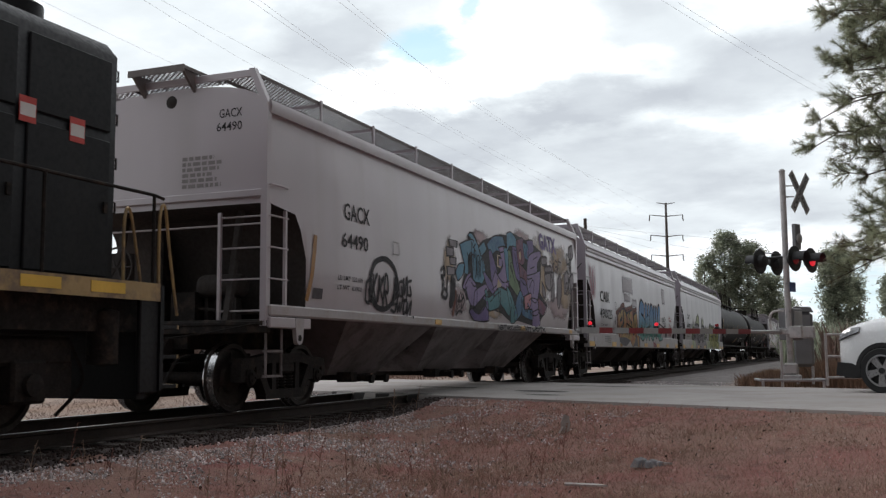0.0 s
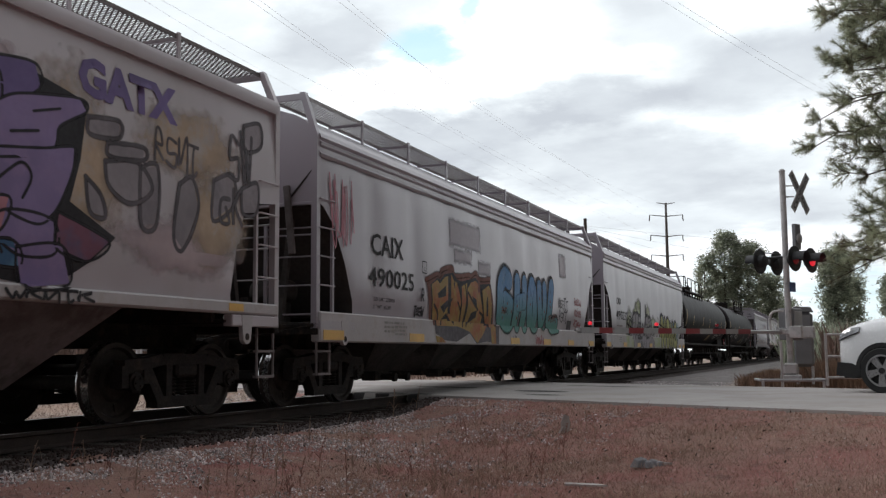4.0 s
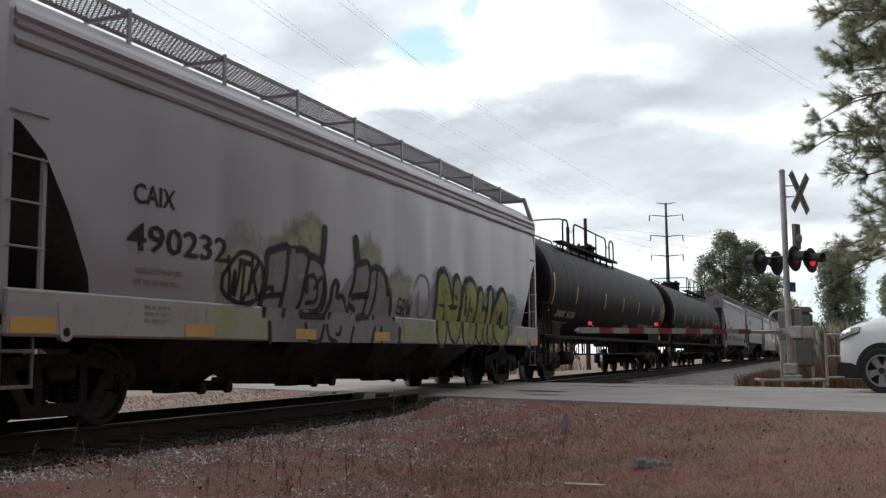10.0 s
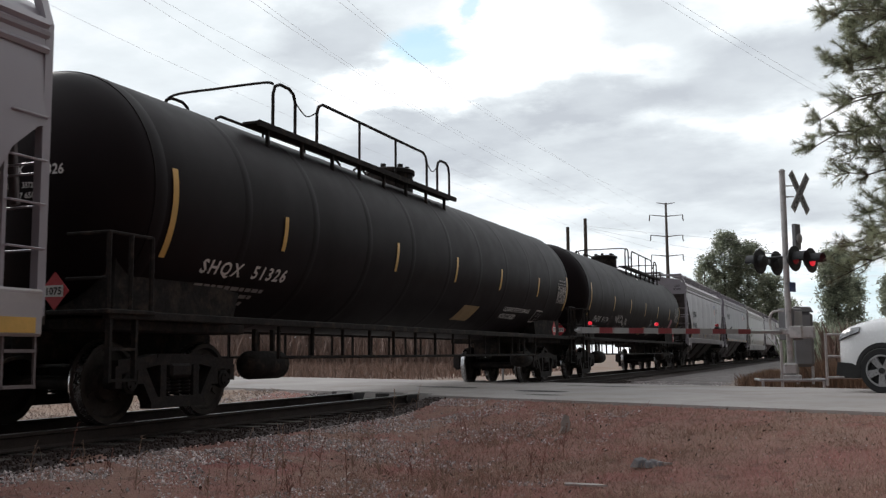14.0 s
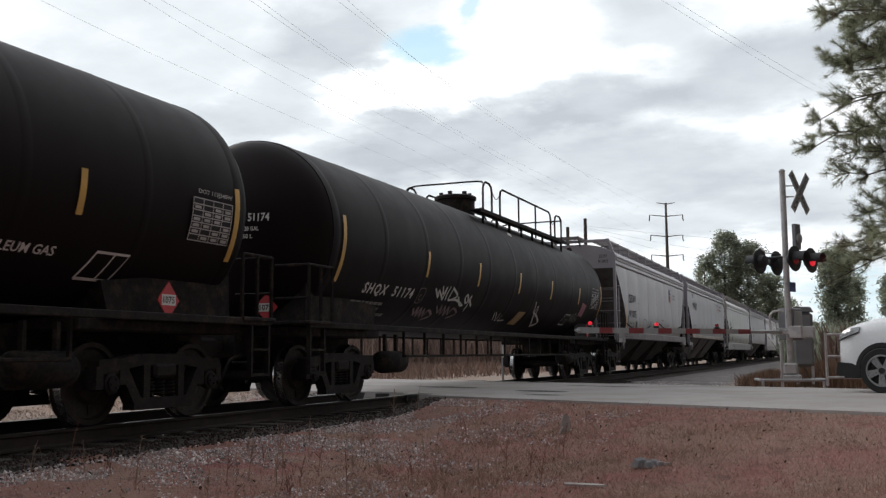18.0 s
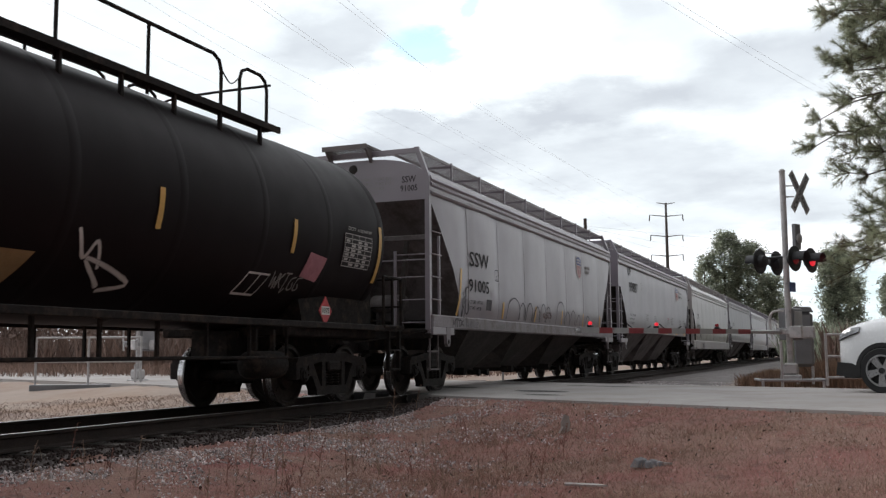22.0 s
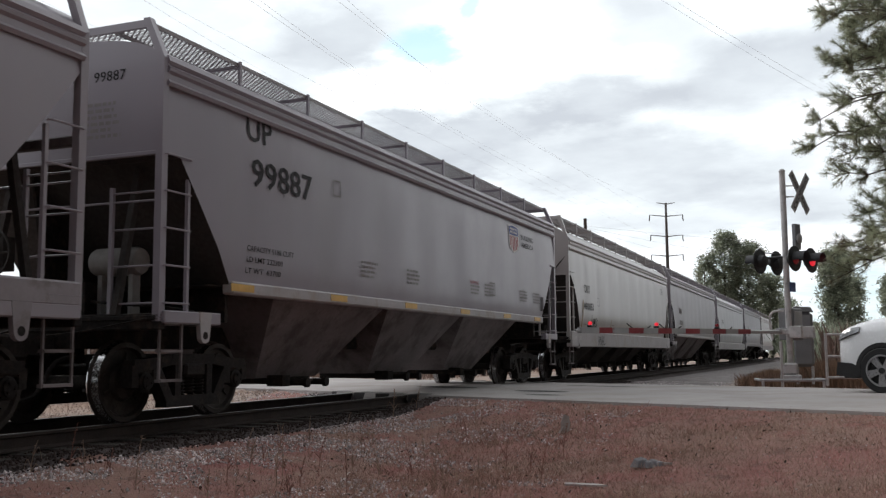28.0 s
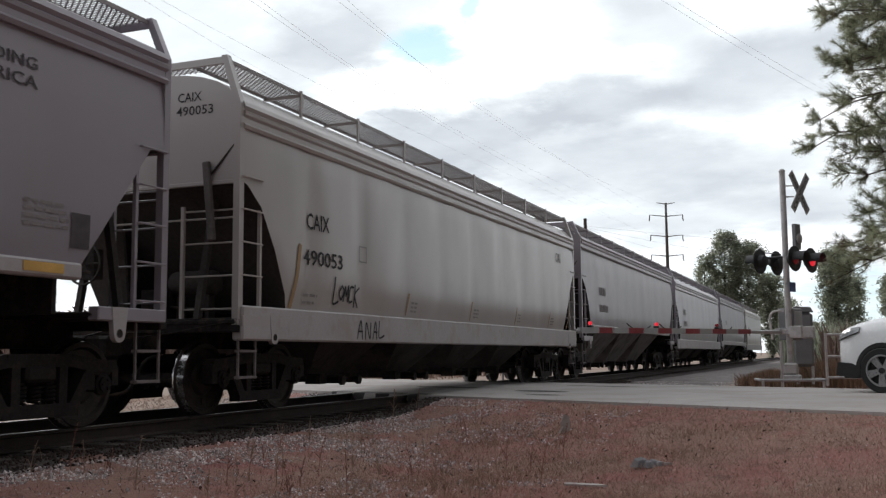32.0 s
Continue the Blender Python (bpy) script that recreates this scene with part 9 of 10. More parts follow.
def utility_pole(x, y, h, arm, lamp=False):
    u = thing("utility_pole", "dark weathered wooden utility pole with a crossarm", "power pole", pose(x, y, -0.3), group="utility poles")
    part("shaft", Shape().tube([(0, 0, 0), (0, 0, h)], 0.15, 8, 0.10), M["pole_wood"], u, smooth=50)
    if arm:
        part("crossarm", Shape().bevel_box(-1.0, 1.0, -0.05, 0.05, h - 0.75, h - 0.66, 0.01, pose(0, 0, 0, 0, 0, 22)), M["pole_wood"], u)
        for k in (-0.9, -0.35, 0.35, 0.9):
            part("insulator", Shape().lathe([(0.02, 0), (0.05, 0.02), (0.05, 0.1), (0.02, 0.14)], 8, pose(k * 0.93, k * 0.37, h - 0.66, 0, -90, 0)), M["porcelain"], u)
        part("transformer", Shape().lathe([(0.03, h - 0.7), (0.13, h - 0.68), (0.13, h - 0.2), (0.03, h - 0.18)], 12, pose(0.0, -0.12, 0, 0, -90, 0)), M["pole_steel"], u, smooth=40)
    return u


utility_pole(-5.78, 58.4, 9.2, False)
utility_pole(-6.8, 58.1, 8.7, False)
utility_pole(16.7, 90.1, 17.6, True)


def overhead_wire(p0, p1, p2, r=0.006):
    """A wire through three places, smooth between them."""
    pts = []
    a, b, c = (Vector(q) for q in (p0, p1, p2))
    d1 = (b - a).length
    u = d1 / (d1 + (c - b).length)
    for i in range(25):
        t = i / 24
        l0 = (t - u) * (t - 1) / (u)
        l1 = t * (t - 1) / (u * (u - 1))
        l2 = t * (t - u) / (1 - u)
        pts.append(a * l0 + b * l1 + c * l2)
    tagged(new("overhead_wire", Shape().tube(pts, r, 5).mesh("overhead_wire", M["wire"])), "thin grey overhead power wire", "power wire", "overhead wires")


for q in (((-21.05, 27.7, 15.22), (-25.66, 44.06, 17.08), (-19.89, 160.22, 16.71)), ((-17.73, 31.17, 15.48), (-22.91, 48.35, 17.67), (-19.90, 160.24, 16.53)), ((-18.15, 33.10, 16.05), (-23.61, 55.50, 18.99), (-19.74, 159.92, 19.80)),
          ((-14.59, 34.54, 16.01), (-22.16, 77.64, 20.00), (-19.75, 159.93, 19.71)), ((-14.19, 34.70, 16.01), (-21.49, 77.92, 19.90), (-14.65, 161.99, 19.58)), ((-12.41, 38.55, 16.97), (-19.84, 83.74, 22.23), (-19.58, 159.61, 23.08)),
          ((-11.93, 38.75, 16.96), (-18.08, 100.84, 20.97), (-14.49, 161.66, 23.04)), ((1.90, 41.20, 15.68), (4.53, 50.90, 15.87), (16.8, 90.0, 16.75)), ((2.56, 41.48, 15.55), (4.80, 50.99, 16.07), (16.6, 90.2, 17.2)),
          ((-5.78, 58.46, 8.46), (0.42, 63.18, 7.96), (11.37, 71.95, 7.57)), ((-5.79, 58.46, 8.39), (0.39, 63.25, 7.18), (11.31, 72.06, 6.44)), ((-5.79, 58.47, 8.33), (0.36, 63.31, 6.54), (11.28, 72.12, 5.77))):
    overhead_wire(*q)


# ---- trees ----
paint("bark", (0.085, 0.062, 0.05), rough=0.95, var=0.3, scale=3, fine=25, bump=0.6, dist=0.02)
paint("needles", (0.32, 0.34, 0.23), rough=0.7, leafy=0.7, var=0.3, scale=0.8, fine=8, bump=0.0, random_tint=0.45, island=True, second=(0.15, 0.115, 0.08), amount=0.35)
# base colour lifted and greyed to carry the haze on the distant trees
paint("far_needles", (0.36, 0.39, 0.30), rough=0.9, leafy=0.7, var=0.3, scale=0.3, fine=3, bump=0.0, random_tint=0.45, island=True, second=(0.17, 0.16, 0.12), amount=0.25)
paint("bare_twigs", (0.22, 0.155, 0.13), rough=0.95, var=0.3, scale=0.3, fine=3, bump=0.0, random_tint=0.4, island=True)


def tuft(s, p, d, rng, size, blades):
    """A spray of long needles round the end of a twig."""
    for _ in range(blades):
        w = Vector((rng.gauss(0, 1), rng.gauss(0, 1), rng.gauss(0, 0.9))).normalized()
        tip = p + (d * rng.uniform(0.25, 0.9) + w * rng.uniform(0.6, 1.0)) * size
        side = w.cross(Vector((rng.gauss(0, 1), rng.gauss(0, 1), rng.gauss(0, 1)))).normalized() * size * 0.022
        s.add([p - side, p + side, tip + side * 0.4, tip - side * 0.4], [(0, 1, 2, 3)])


def near_pine():
    """The long-needled pine whose boughs reach over the road edge."""
    t = thing("pine_tree", "tall long-needled pine with sparse drooping boughs", "tree", pose(11.76, 24.3, -0.2))
    rng = random.Random(7)
    part("trunk", Shape().tube([(0, 0, 0), (0.1, 0.05, 4), (0.0, 0.1, 8), (0.15, 0.05, 15)], 0.24, 12, 0.06), M["bark"], t, "scaly brown trunk", smooth=50)
    needles = Shape()
    for k in range(84):
        z = 3.3 + 11.2 * (k / 83) ** 1.05
        ang = k * 2.39996 + rng.uniform(-0.3, 0.3)
        toward = math.cos(ang - math.pi)
        if k % 2 == 0:
            ang = math.pi + rng.uniform(-0.75, 0.75)
        reach = (4.15 - 0.06 * (z - 3)) * rng.uniform(0.72, 1.0) * (0.96 if z < 4.0 else 0.80 if z < 6.0 else 1.0) * (1.0 if abs((ang % (2 * math.pi)) - math.pi) < 0.9 else 0.75)
        d = Vector((math.cos(ang), math.sin(ang), 0))
        droop = rng.uniform(-0.6, 0.45)
        pts = [Vector((0.05, 0.05, z))]
        for i in range(1, 7):
            f = i / 6
            pts.append(Vector((0.05, 0.05, z)) + d * reach * f + Vector((rng.gauss(0, 0.07), rng.gauss(0, 0.07), 0.25 * math.sin(f * 2.6) + droop * f * f + rng.gauss(0, 0.05))))
        bough = Shape().tube(pts, 0.05, 5, 0.012)
        for i in range(2, 7):
            base = pts[i]
            for _ in range(7):
                a2 = ang + rng.choice((-1, 1)) * rng.uniform(0.4, 1.3)
                ln = rng.uniform(0.35, 0.95) * (1.15 - 0.08 * i)
                dd = Vector((math.cos(a2), math.sin(a2), rng.uniform(-0.6, 0.7))).normalized()
                mid = base + dd * ln * 0.55 + Vector((0, 0, rng.uniform(-0.05, 0.05)))
                end = base + dd * ln + Vector((0, 0, rng.uniform(0.0, 0.15)))
                bough.tube([base, mid, end], 0.012, 4, 0.006)
                for q, n_b in ((end, 52), (mid, 26), (end - dd * 0.2, 30), (base + dd * ln * 0.25, 14)):
                    tuft(needles, q, dd, rng, rng.uniform(0.11, 0.19), n_b * 4 // 3)
        tuft(needles, pts[-1], d, rng, 0.25, 26)
        part("bough", bough, M["bark"], t, "bent brown bough")
    part("crown", needles, M["needles"], t, "clusters of long dull green needles")


def far_tree(x, y, h, w, seed, mat="far_needles", clumps=420, base=0.18, label="tall dark pine beside the railway", bias=None):
    t = thing("pine_tree", label, "tree", pose(x, y, -0.6), group="far pines")
    rng = random.Random(seed)
    part("trunk", Shape().tube([(0, 0, 0), (rng.uniform(-0.3, 0.3), 0, h * 0.5), (0, 0, h * 0.97)], h * 0.018, 8, 0.04), M["bark"], t, smooth=50)
    s, lim = Shape(), Shape()
    for k in range(clumps):
        f = base + (1 - base) * rng.random() ** 0.85
        z = h * f
        prof = math.sin(math.pi * min(1.0, (1.03 - f) / (1 - base)) ** 0.62) ** 0.75 if f < 1 else 0.1
        ang = rng.uniform(0, 2 * math.pi)
        lump = 0.72 + 0.45 * noise.noise(Vector((math.cos(ang) * 1.6, math.sin(ang) * 1.6, z * 0.45 + seed)))
        r = w * prof * lump * rng.random() ** 0.45
        p = Vector((r * math.cos(ang), r * math.sin(ang), z + rng.gauss(0, 0.2)))
        if k % 9 == 0:
            lim.tube([(0, 0, z - r * 0.25), p], 0.06, 4, 0.02)
        cl = rng.uniform(0.35, 0.8)
        for _ in range(44):
            q = p + Vector((rng.gauss(0, cl * 0.55), rng.gauss(0, cl * 0.55), rng.gauss(0, cl * 0.45)))
            a = Vector((rng.gauss(0, 1), rng.gauss(0, 1), rng.gauss(0, 0.7))).normalized() * rng.uniform(0.12, 0.26)
            b = a.cross(Vector((rng.gauss(0, 1), rng.gauss(0, 1), rng.gauss(0, 1)))).normalized() * rng.uniform(0.05, 0.10)
            s.add([q - a, q + b, q + a, q - b], [(0, 1, 2, 3)])
    part("crown", s, M[mat], t, "uneven crown of dark green needles")
    part("limbs", lim, M["bark"], t)
    return t


near_pine()
far_tree(-6.0, 139.5, 17.5, 3.2, 1, clumps=330)
far_tree(-3.4, 140.5, 16.2, 3.0, 2, clumps=300)
far_tree(-8.6, 138.0, 14.2, 1.8, 3, clumps=150)
far_tree(-0.6, 143.0, 12.0, 2.6, 4, clumps=240, base=0.1)
far_tree(1.2, 147.0, 8.5, 2.4, 5, clumps=180, base=0.05)
far_tree(7.9, 129.0, 13.6, 2.9, 6, clumps=420, base=0.08)
far_tree(10.1, 133.0, 10.5, 1.6, 7, clumps=120, base=0.1)
far_tree(14.6, 121.0, 9.8, 2.9, 8, clumps=330, base=0.06)
far_tree(17.5, 128.0, 11.5, 3.0, 9, clumps=260, base=0.08)
far_tree(4.0, 170.0, 6.0, 2.6, 10, clumps=150, base=0.02)


def brush(x0, x1, y0, y1, h, count, seed, mat, label, name="far_brush", blade=0.05, lean=0.35):
    """Standing stalks and twigs over a patch of ground."""
    rng = random.Random(seed)
    s = Shape()
    for _ in range(count):
        x, y = rng.uniform(x0, x1), rng.uniform(y0, y1)
        hh = h * rng.uniform(0.35, 1.0)
        z = ground_z(x, y) - 0.03
        dx, dy = rng.gauss(0, lean) * hh, rng.gauss(0, lean) * hh
        w = blade * rng.uniform(0.6, 1.4)
        a = rng.uniform(0, math.pi)
        sx, sy = w * math.cos(a), w * math.sin(a)
        s.add([(x - sx, y - sy, z), (x + sx, y + sy, z), (x + dx * 0.5 + sx * 0.7, y + dy * 0.5 + sy * 0.7, z + hh * 0.6), (x + dx, y + dy, z + hh), (x + dx * 0.5 - sx * 0.7, y + dy * 0.5 - sy * 0.7, z + hh * 0.6)], [(0, 1, 2, 3, 4)])
    return solid(name, s, M[mat], label, "dry grass", kind="stuff")


paint("orange_grass", (0.22, 0.135, 0.09), rough=0.95, var=0.3, scale=0.8, fine=8, bump=0.0, random_tint=0.45, island=True)
paint("olive_weeds", (0.17, 0.15, 0.09), rough=0.95, var=0.3, scale=0.8, fine=8, bump=0.0, random_tint=0.4, island=True)
paint("straw_grass", (0.26, 0.175, 0.14), rough=0.95, var=0.25, scale=0.8, fine=8, bump=0.0, random_tint=0.45, island=True)
paint("russet_grass", (0.31, 0.155, 0.128), rough=0.95, leafy=0.45, var=0.35, scale=1.1, fine=10, bump=0.0, random_tint=0.35, island=True, second=(0.30, 0.20, 0.16), amount=0.45)
paint("tan_grass", (0.36, 0.25, 0.19), rough=0.95, leafy=0.45, var=0.3, scale=1.1, fine=10, bump=0.0, random_tint=0.5, island=True)
brush(5.7, 7.2, 27.2, 40.0, 0.45, 5200, 21, "orange_grass", "orange-brown dry grass beside the railway", "dry_grass", 0.012)
brush(7.2, 12.5, 27.5, 42.0, 0.8, 9500, 22, "orange_grass", "tall rusty dry grass behind the fence", "dry_grass", 0.013, 0.25)
brush(7.5, 30.0, 42.0, 110.0, 2.6, 11000, 23, "bare_twigs", "brown winter scrub far behind the fence", "scrub", 0.05, 0.25)
brush(5.0, 13.0, 60.0, 105.0, 3.2, 6500, 26, "far_needles", "dull green scrub far behind the fence", "scrub", 0.05, 0.2)
brush(-16.0, -3.0, 9.0, 19.2, 0.11, 30000, 24, "straw_grass", "pale straw grass beyond the track", "dry_grass", 0.005, 0.7)
brush(-13.0, -7.5, 10.5, 15.5, 0.5, 5200, 28, "olive_weeds", "dull olive weeds beyond the track", "dry_weeds", 0.006, 0.5)
brush(-60.0, -6.0, 29.0, 60.0, 0.75, 22000, 25, "straw_grass", "straw-coloured field grass beyond the road", "dry_grass", 0.018, 0.4)


brush(-150.0, -18.0, 72.0, 94.0, 3.4, 26000, 27, "bare_twigs", "brown undergrowth along the wood edge", "scrub", 0.07, 0.3)


def woods_behind():
    """Unseen pine wood, added behind the viewer to keep low sky off the cars."""
    rng = random.Random(33)
    s = Shape()
    for _ in range(300):
        x, y = rng.uniform(30, 48), rng.uniform(-55, 75)
        across, _a = road_side(x, y)
        if -4 < across < ROAD_WIDTH + 4:
            continue
        h = rng.uniform(7.0, 11.0)
        s.tube([(x, y, -0.5), (x, y, h)], 0.14, 4, 0.03)
        for _k in range(70):
            p = Vector((x + rng.gauss(0, 1.2), y + rng.gauss(0, 1.2), h * rng.uniform(0.1, 1.02)))
            a = Vector((rng.gauss(0, 1), rng.gauss(0, 1), rng.gauss(0, 1))).normalized() * rng.uniform(0.5, 0.9)
            b = a.cross(Vector((rng.gauss(0, 1), rng.gauss(0, 1), rng.gauss(0, 1)))).normalized() * 0.3
            s.add([p - a, p + b, p + a, p - b], [(0, 1, 2, 3)])
    solid("pine_woods", s, M["far_needles"], "unseen dull green wood added to block low sky behind the viewer", "woods", kind="stuff")


woods_behind()


def far_woods():
    """The wood edge beyond the field: bare trunks and twiggy crowns."""
    rng = random.Random(31)
    s = Shape()
    for _ in range(520):
        x = rng.uniform(-150, -22)
        y = 95 + rng.uniform(0, 26) + (x + 22) * -0.05
        h = rng.uniform(4.0, 7.5)
        s.tube([(x, y, -0.5), (x + rng.gauss(0, 0.2), y, h)], rng.uniform(0.08, 0.16), 4, 0.03)
        for _ in range(60):
            p = Vector((x + rng.gauss(0, 1.3), y + rng.gauss(0, 0.8), h * rng.uniform(0.02, 1.05)))
            a = Vector((rng.gauss(0, 1), rng.gauss(0, 1), rng.gauss(0, 1))).normalized() * rng.uniform(0.3, 0.7)
            b = a.cross(Vector((rng.gauss(0, 1), rng.gauss(0, 1), rng.gauss(0, 1)))).normalized() * 0.16
            s.add([p - a, p + b, p + a, p - b], [(0, 1, 2, 3)])
    solid("far_woods", s, M["bare_twigs"], "grey-brown bare winter woods beyond the field", "woods", kind="stuff")


far_woods()


# ---- grass, stones and litter underfoot ----
def turf():
    rng = random.Random(41)
    for name, mat, count, h, label, tan in (("dry_turf", "russet_grass", 62000, 0.06, "short russet dead grass", 0), ("dry_turf", "tan_grass", 52000, 0.055, "short tan dead grass", 1)):
        s = Shape()
        made = 0
        while made < count:
            y = 4.2 + 13.0 * rng.random() ** 1.25
            x = rng.uniform(1.9, 11.0)
            across, _ = road_side(x, y)
            if across > -0.12 or x > 8.9 + 0.08 * y:
                continue
            patchy = noise.noise(Vector((x * 0.8, y * 0.8, 5.0)))
            gravel = smooth(4.8, 2.3, x)
            if rng.random() < gravel * 0.82:
                continue
            if tan and patchy < 0.0 and x < 6.5 and rng.random() < 0.75:
                continue
            if not tan and (patchy > 0.15 or x > 6.8) and rng.random() < 0.5:
                continue
            made += 1
            hh = h * rng.uniform(0.3, 1.25) * (1.5 if rng.random() < 0.06 else 1)
            z = ground_z(x, y) - 0.008
            a = rng.uniform(0, 2 * math.pi)
            w = rng.uniform(0.0015, 0.0042)
            dx, dy = rng.gauss(0, 0.8) * hh, rng.gauss(0, 0.8) * hh
            cx, cy = w * math.cos(a), w * math.sin(a)
            s.add([(x - cx, y - cy, z), (x + cx, y + cy, z), (x + dx, y + dy, z + hh)], [(0, 1, 2)])
        solid(name, s, M[mat], label, "grass", kind="stuff")


def straw_clumps():
    """Upright tan tufts, thickest where the verge is least trodden."""
    rng = random.Random(57)
    s = Shape()
    made = 0
    while made < 900:
        x, y = rng.uniform(3.6, 9.5), 4.6 + 8.5 * rng.random() ** 1.2
        if road_side(x, y)[0] > -0.5 or noise.noise(Vector((x * 0.55, y * 0.55, 21.0))) < 0.08:
            continue
        made += 1
        for _ in range(rng.randint(9, 20)):
            px, py = x + rng.gauss(0, 0.05), y + rng.gauss(0, 0.05)
            hh = rng.uniform(0.04, 0.13)
            z = ground_z(px, py) - 0.008
            a = rng.uniform(0, 2 * math.pi)
            w = rng.uniform(0.0012, 0.0028)
            dx, dy = rng.gauss(0, 0.45) * hh, rng.gauss(0, 0.45) * hh
            cx, cy = w * math.cos(a), w * math.sin(a)
            s.add([(px - cx, py - cy, z), (px + cx, py + cy, z), (px + dx, py + dy, z + hh)], [(0, 1, 2)])
    solid("straw_tufts", s, M["tan_grass"], "upright tufts of tan dead grass", "grass", kind="stuff")


def stones():
    rng = random.Random(43)
    base = []
    for k in range(5):
        pts = [Vector((rng.gauss(0, 1), rng.gauss(0, 1), rng.gauss(0, 1))).normalized() for _ in range(9)]
        bm = bmesh.new()
        for p in pts:
            bm.verts.new((p.x, p.y, p.z * 0.7))
        bmesh.ops.convex_hull(bm, input=bm.verts)
        bm.verts.index_update()
        base.append(([v.co.copy() for v in bm.verts], [tuple(v.index for v in f.verts) for f in bm.faces]))
        bm.free()
    for name, mat, count, label in (("track_gravel", "stone", 36000, "pale grey crushed stone beside the rails"), ("dark_ballast", "oily_shaded_stone", 11000, "oily crushed stone by the rails, shade in its colour")):
        s = Shape()
        made = 0
        while made < count:
            y = 3.6 + 30 * rng.random() ** 1.7
            side = rng.random()
            if mat == "stone":
                x = 1.8 + 3.9 * rng.random() ** 1.3 if side < 0.78 else -1.5 - 2.6 * rng.random()
                if x > 0 and noise.fractal(Vector((x * 1.1, y * 0.7, 9)), 1.0, 2.0, 3) < -0.16 + 0.11 * (x - 2.0) and rng.random() < 0.95:
                    continue
            else:
                x = 0.85 + 1.05 * rng.random() ** 1.2 if side < 0.7 else (rng.uniform(-0.65, 0.65) if side < 0.85 else -0.85 - rng.random())
            across, _ = road_side(x, y)
            if -0.1 < across < ROAD_WIDTH + 0.1:
                continue
            made += 1
            vs, fs = base[rng.randint(0, 4)]
            r = (rng.uniform(0.006, 0.017) if rng.random() < 0.93 else rng.uniform(0.018, 0.032)) if mat == "stone" else rng.uniform(0.010, 0.024)
            m = Euler((rng.uniform(0, 6), rng.uniform(0, 6), rng.uniform(0, 6))).to_matrix()
            c = Vector((x, y, ground_z(x, y) + r * 0.25))
            s.add([c + m @ (v * r) for v in vs], fs)
        solid(name, s, M[mat], label, "gravel", kind="stuff")


def weed(x, y, h, seed, mat="tan_grass"):
    """A dry stalk with a nodding, feathery head."""
    rng = random.Random(seed)
    t = thing("dry_weed", "dry brown weed stalk with a feathery head", "weed", pose(x, y, ground_z(x, y) - 0.02), group="dry weeds")
    lean = (rng.gauss(0, 0.12), rng.gauss(0, 0.12))
    pts = [(lean[0] * h * f * f, lean[1] * h * f * f, h * f) for f in (0, 0.3, 0.6, 0.85, 1.0)]
    part("stalk", Shape().tube(pts, 0.005, 4, 0.002), M[mat], t)
    s = Shape()
    for _ in range(26):
        f = rng.uniform(0.55, 1.02)
        p = Vector((lean[0] * h * f * f, lean[1] * h * f * f, h * f))
        d = Vector((rng.gauss(0, 1), rng.gauss(0, 1), rng.uniform(0.2, 1.4))).normalized() * rng.uniform(0.03, 0.10) * h
        w = d.cross(Vector((rng.gauss(0, 1), rng.gauss(0, 1), 1))).normalized() * 0.004
        s.add([p - w, p + w, p + d], [(0, 1, 2)])
    part("seed_head", s, M[mat], t)
    for _ in range(3):
        f = rng.uniform(0.1, 0.6)
        p = Vector((lean[0] * h * f * f, lean[1] * h * f * f, h * f))
        d = Vector((rng.gauss(0, 1), rng.gauss(0, 1), 0.3)).normalized() * h * 0.3
        part("leaf", Shape().tube(curve([p, p + d * 0.6 + Vector((0, 0, 0.05)), p + d - Vector((0, 0, 0.06))], 4), 0.005, 4, 0.001), M[mat], t)


turf()
straw_clumps()
stones()
WEEDS = [(1.98, 7.0, 0.42), (2.1, 7.05, 0.30), (1.92, 6.6, 0.30), (2.25, 7.2, 0.24), (3.19, 7.98, 0.42), (2.66, 12.31, 0.62), (3.9, 11.72, 0.5), (2.88, 6.77, 0.45), (1.75, 15.2, 0.4), (3.21, 7.6, 0.36), (3.99, 12.11, 0.42), (3.3, 8.4, 0.5), (4.4, 9.0, 0.34), (2.5, 9.0, 0.3), (2.4, 10.5, 0.34), (4.9, 10.4, 0.3), (2.9, 11.2, 0.4), (3.6, 13.0, 0.36), (4.1, 8.2, 0.4), (3.5, 6.9, 0.3)]
LITTER = [(5.03, 12.4), (6.47, 10.17), (6.04, 9.19)]
stalk_rng = random.Random(61)
WEEDS += [(stalk_rng.uniform(2.4, 5.8), stalk_rng.uniform(7.0, 12.5), stalk_rng.uniform(0.2, 0.5)) for _ in range(26)]
for k, (x, y, h) in enumerate(WEEDS):
    weed(x, y, h, 100 + k, "tan_grass" if k % 3 else "russet_grass")

paint("litter_white", (0.38, 0.34, 0.32), rough=0.7, var=0.2, scale=8, fine=40, bump=0.1)
paint("litter_blue", (0.21, 0.20, 0.21), rough=0.5, metal=0.0, var=0.4, scale=14, fine=40, bump=0.2)
x, y = LITTER[0]
lf = thing("paper_scrap", "pale crumpled paper scrap standing in the grass", "litter", pose(x, y, ground_z(x, y) + 0.02, 0, 0, 40))
part("sheet", Shape().prism([(-0.05, -0.02), (0.05, -0.02), (0.07, 0.10), (0.05, 0.19), (-0.01, 0.21), (-0.05, 0.12)], -0.012, 0.012, axes="xzy"), M["litter_white"], lf)
part("fold", Shape().prism([(-0.10, -0.02), (-0.02, -0.02), (-0.04, 0.06)], -0.05, 0.0, axes="xzy"), M["litter_white"], lf)
x, y = LITTER[1]
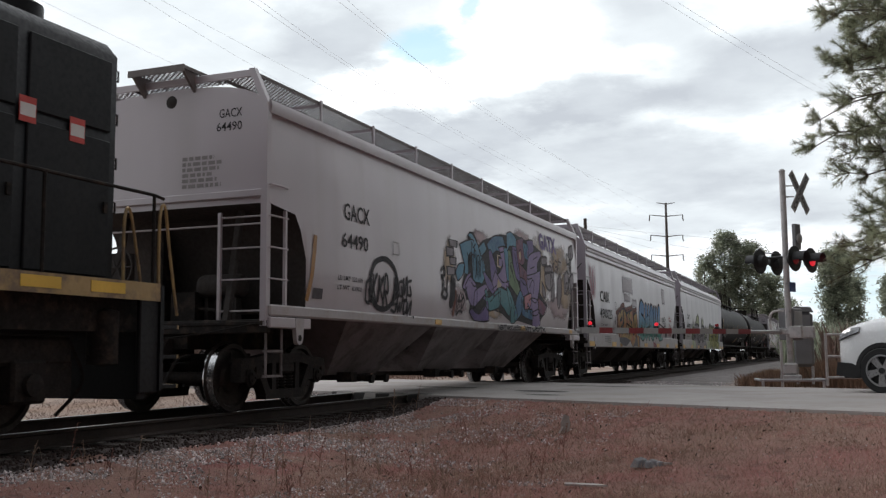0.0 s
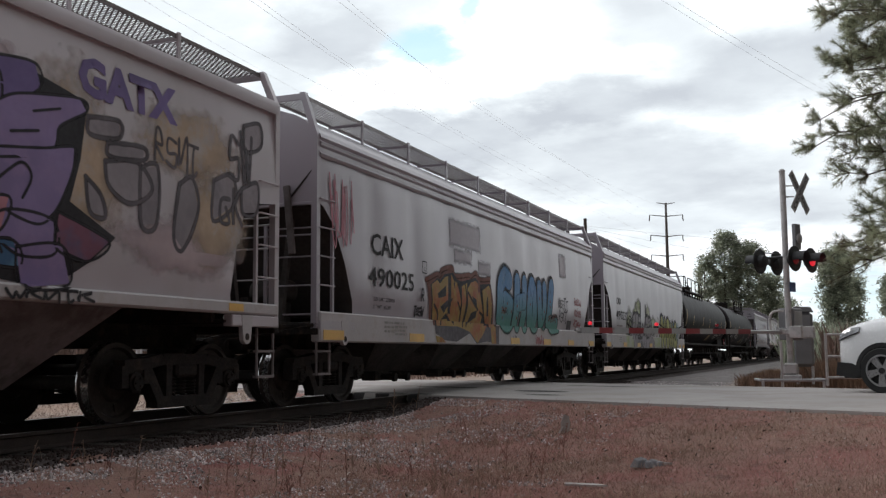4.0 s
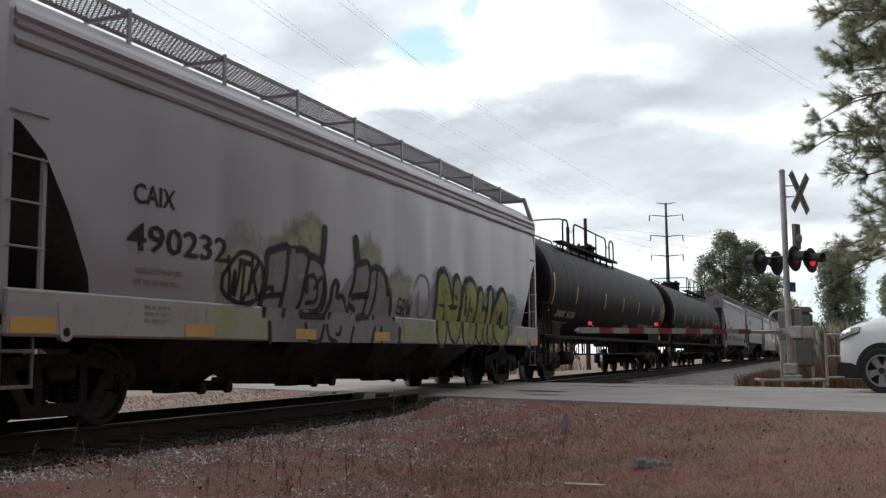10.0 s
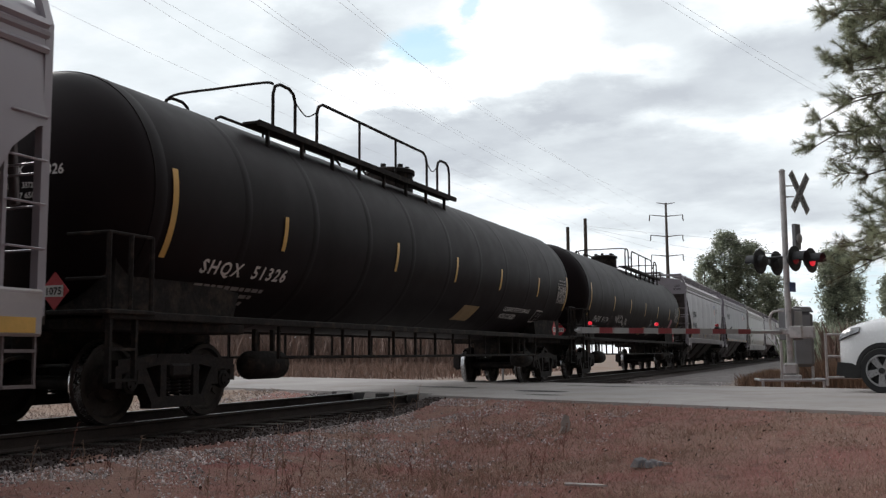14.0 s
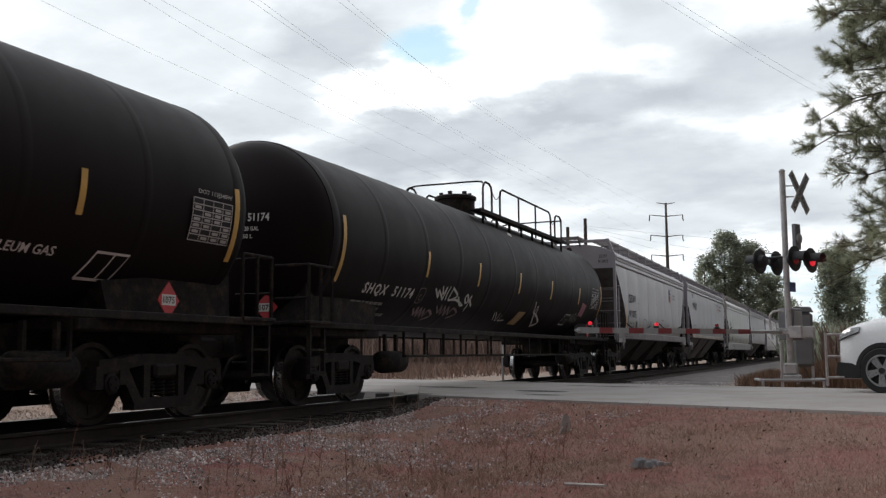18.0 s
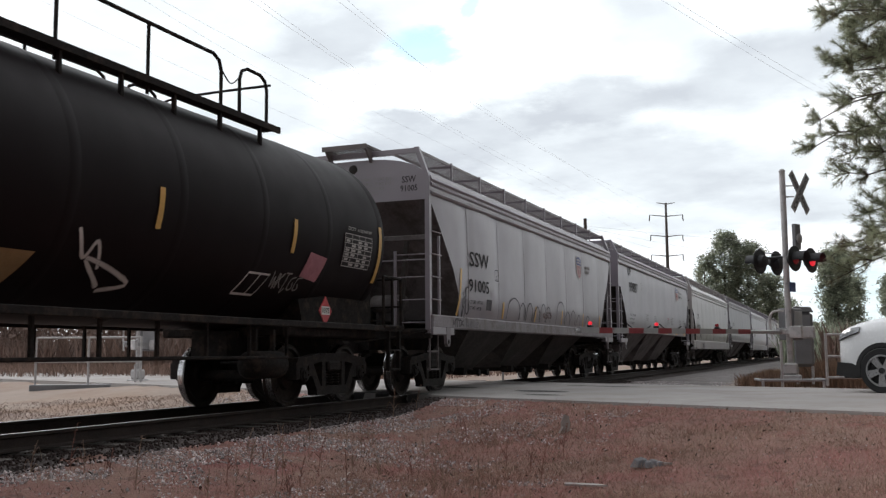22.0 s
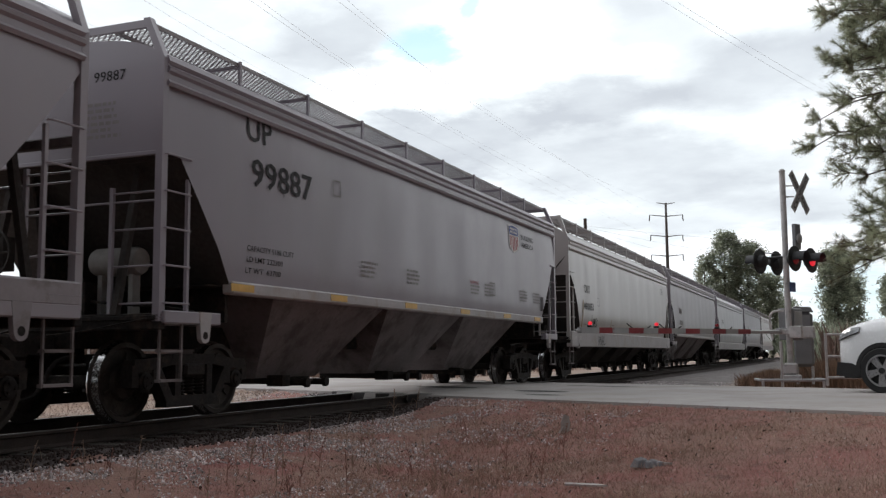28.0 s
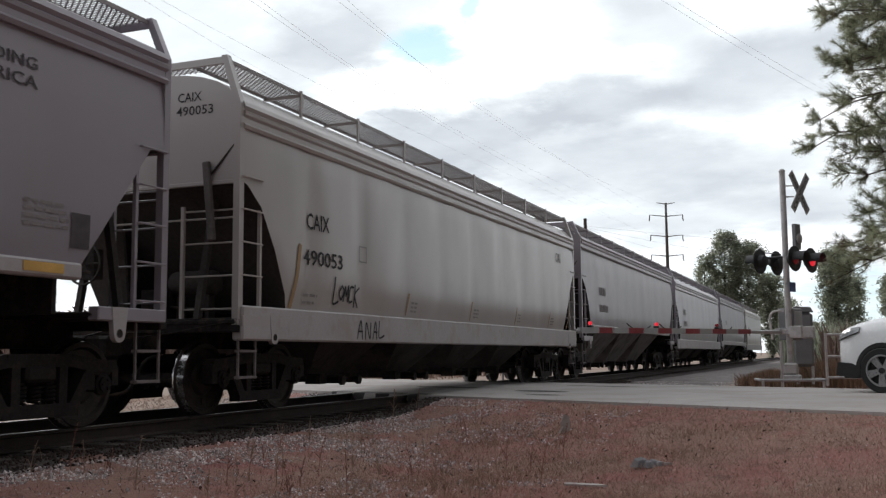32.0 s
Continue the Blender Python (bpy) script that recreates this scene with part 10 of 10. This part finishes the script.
cn = thing("plastic_scrap", "crumpled grey plastic sheet half sunk in the grass", "litter", pose(x, y, ground_z(x, y) + 0.03, 0, 0, 25))
rag = Shape()
for k, (dx, dy, sx, sy, sz) in enumerate(((-0.06, 0.0, 0.10, 0.06, 0.07), (0.05, 0.02, 0.09, 0.05, 0.05), (0.0, -0.05, 0.06, 0.05, 0.04), (0.13, 0.0, 0.05, 0.03, 0.03))):
    pts = [(dx + sx * (1 + 0.5 * noise.noise(Vector((i * 1.3, k * 7.0, 0.5)))) * math.cos(i * 0.785), dy + sy * (1 + 0.5 * noise.noise(Vector((i * 1.1, k * 5.0, 2.5)))) * math.sin(i * 0.785)) for i in range(8)]
    o = len(rag.v)
    rag.v += [(a, b, -0.03) for a, b in pts] + [(dx + (a - dx) * 0.6, dy + (b - dy) * 0.6, sz * (0.6 + 0.5 * noise.noise(Vector((a * 20, b * 20, k))))) for a, b in pts] + [(dx, dy, sz)]
    for i in range(8):
        rag.f += [(o + i, o + (i + 1) % 8, o + 8 + (i + 1) % 8, o + 8 + i), (o + 8 + i, o + 8 + (i + 1) % 8, o + 16)]
part("sheet", rag, M["litter_blue"], cn)
part("torn_strip", Shape().prism([(0.10, -0.02), (0.26, 0.0), (0.20, 0.03)], -0.01, 0.012, axes="xyz"), M["litter_white"], cn)
x, y = LITTER[2]
pc = thing("bark_scrap", "flat pale strip of weathered cardboard", "litter", pose(x, y, ground_z(x, y) + 0.03, 4, 2, 15))
part("strip", Shape().bevel_box(-0.16, 0.16, -0.035, 0.035, -0.008, 0.012, 0.004), M["litter_white"], pc)
part("torn_end", Shape().prism([(0.15, -0.03), (0.24, -0.01), (0.15, 0.03)], -0.006, 0.010, axes="xyz"), M["litter_white"], pc)


def scatter_leaves():
    """Small fallen leaves and pale flecks, each lying flat."""
    rng = random.Random(47)
    for name, mat, count, label in (("fallen_leaves", "leaf_brown", 1100, "small dark brown fallen leaves"), ("pale_flecks", "litter_white", 900, "small pale flecks of dry leaf")):
        s = Shape()
        made = 0
        while made < count:
            x, y = rng.uniform(2.2, 11), 4.5 + 11 * rng.random()
            if road_side(x, y)[0] > -0.2:
                continue
            made += 1
            r = rng.uniform(0.008, 0.022) * (0.6 if mat == "litter_white" else 1)
            m = Euler((rng.gauss(0, 0.5), rng.gauss(0, 0.5), rng.uniform(0, 6))).to_matrix()
            c = Vector((x, y, ground_z(x, y) + 0.03 + rng.uniform(0, 0.03)))
            s.add([c + m @ Vector(p) * r for p in ((-1.3, 0, 0), (-0.3, 0.6, 0.15), (1.0, 0.35, 0), (1.2, -0.2, 0.1), (0, -0.55, 0.2))], [(0, 1, 2, 3, 4)])
        solid(name, s, M[mat], label, "leaf litter", kind="stuff")


paint("leaf_brown", (0.06, 0.035, 0.024), rough=0.9, var=0.3, scale=8, fine=40, bump=0.1, random_tint=0.5, island=True)
scatter_leaves()


# ---- what moves ----
def motions():
    for car, centre in CARS.items():
        walk(car, [(0.0, pose(0, centre, 0)), (32.0, pose(0, centre - SPEED * 32.0, 0))])
        keys = car.animation_data
        for c in keys.action.layers[0].strips[0].channelbag(keys.action_slot).fcurves:
            for k in c.keyframe_points:
                k.interpolation = "LINEAR"
    step = 4 / FPS
    turn = math.degrees(SPEED * step / WHEEL_R)
    for ax, y in spinning:
        walk(ax, [(i * step, pose(0, y, WHEEL_R, i * turn)) for i in range(241)])


motions()
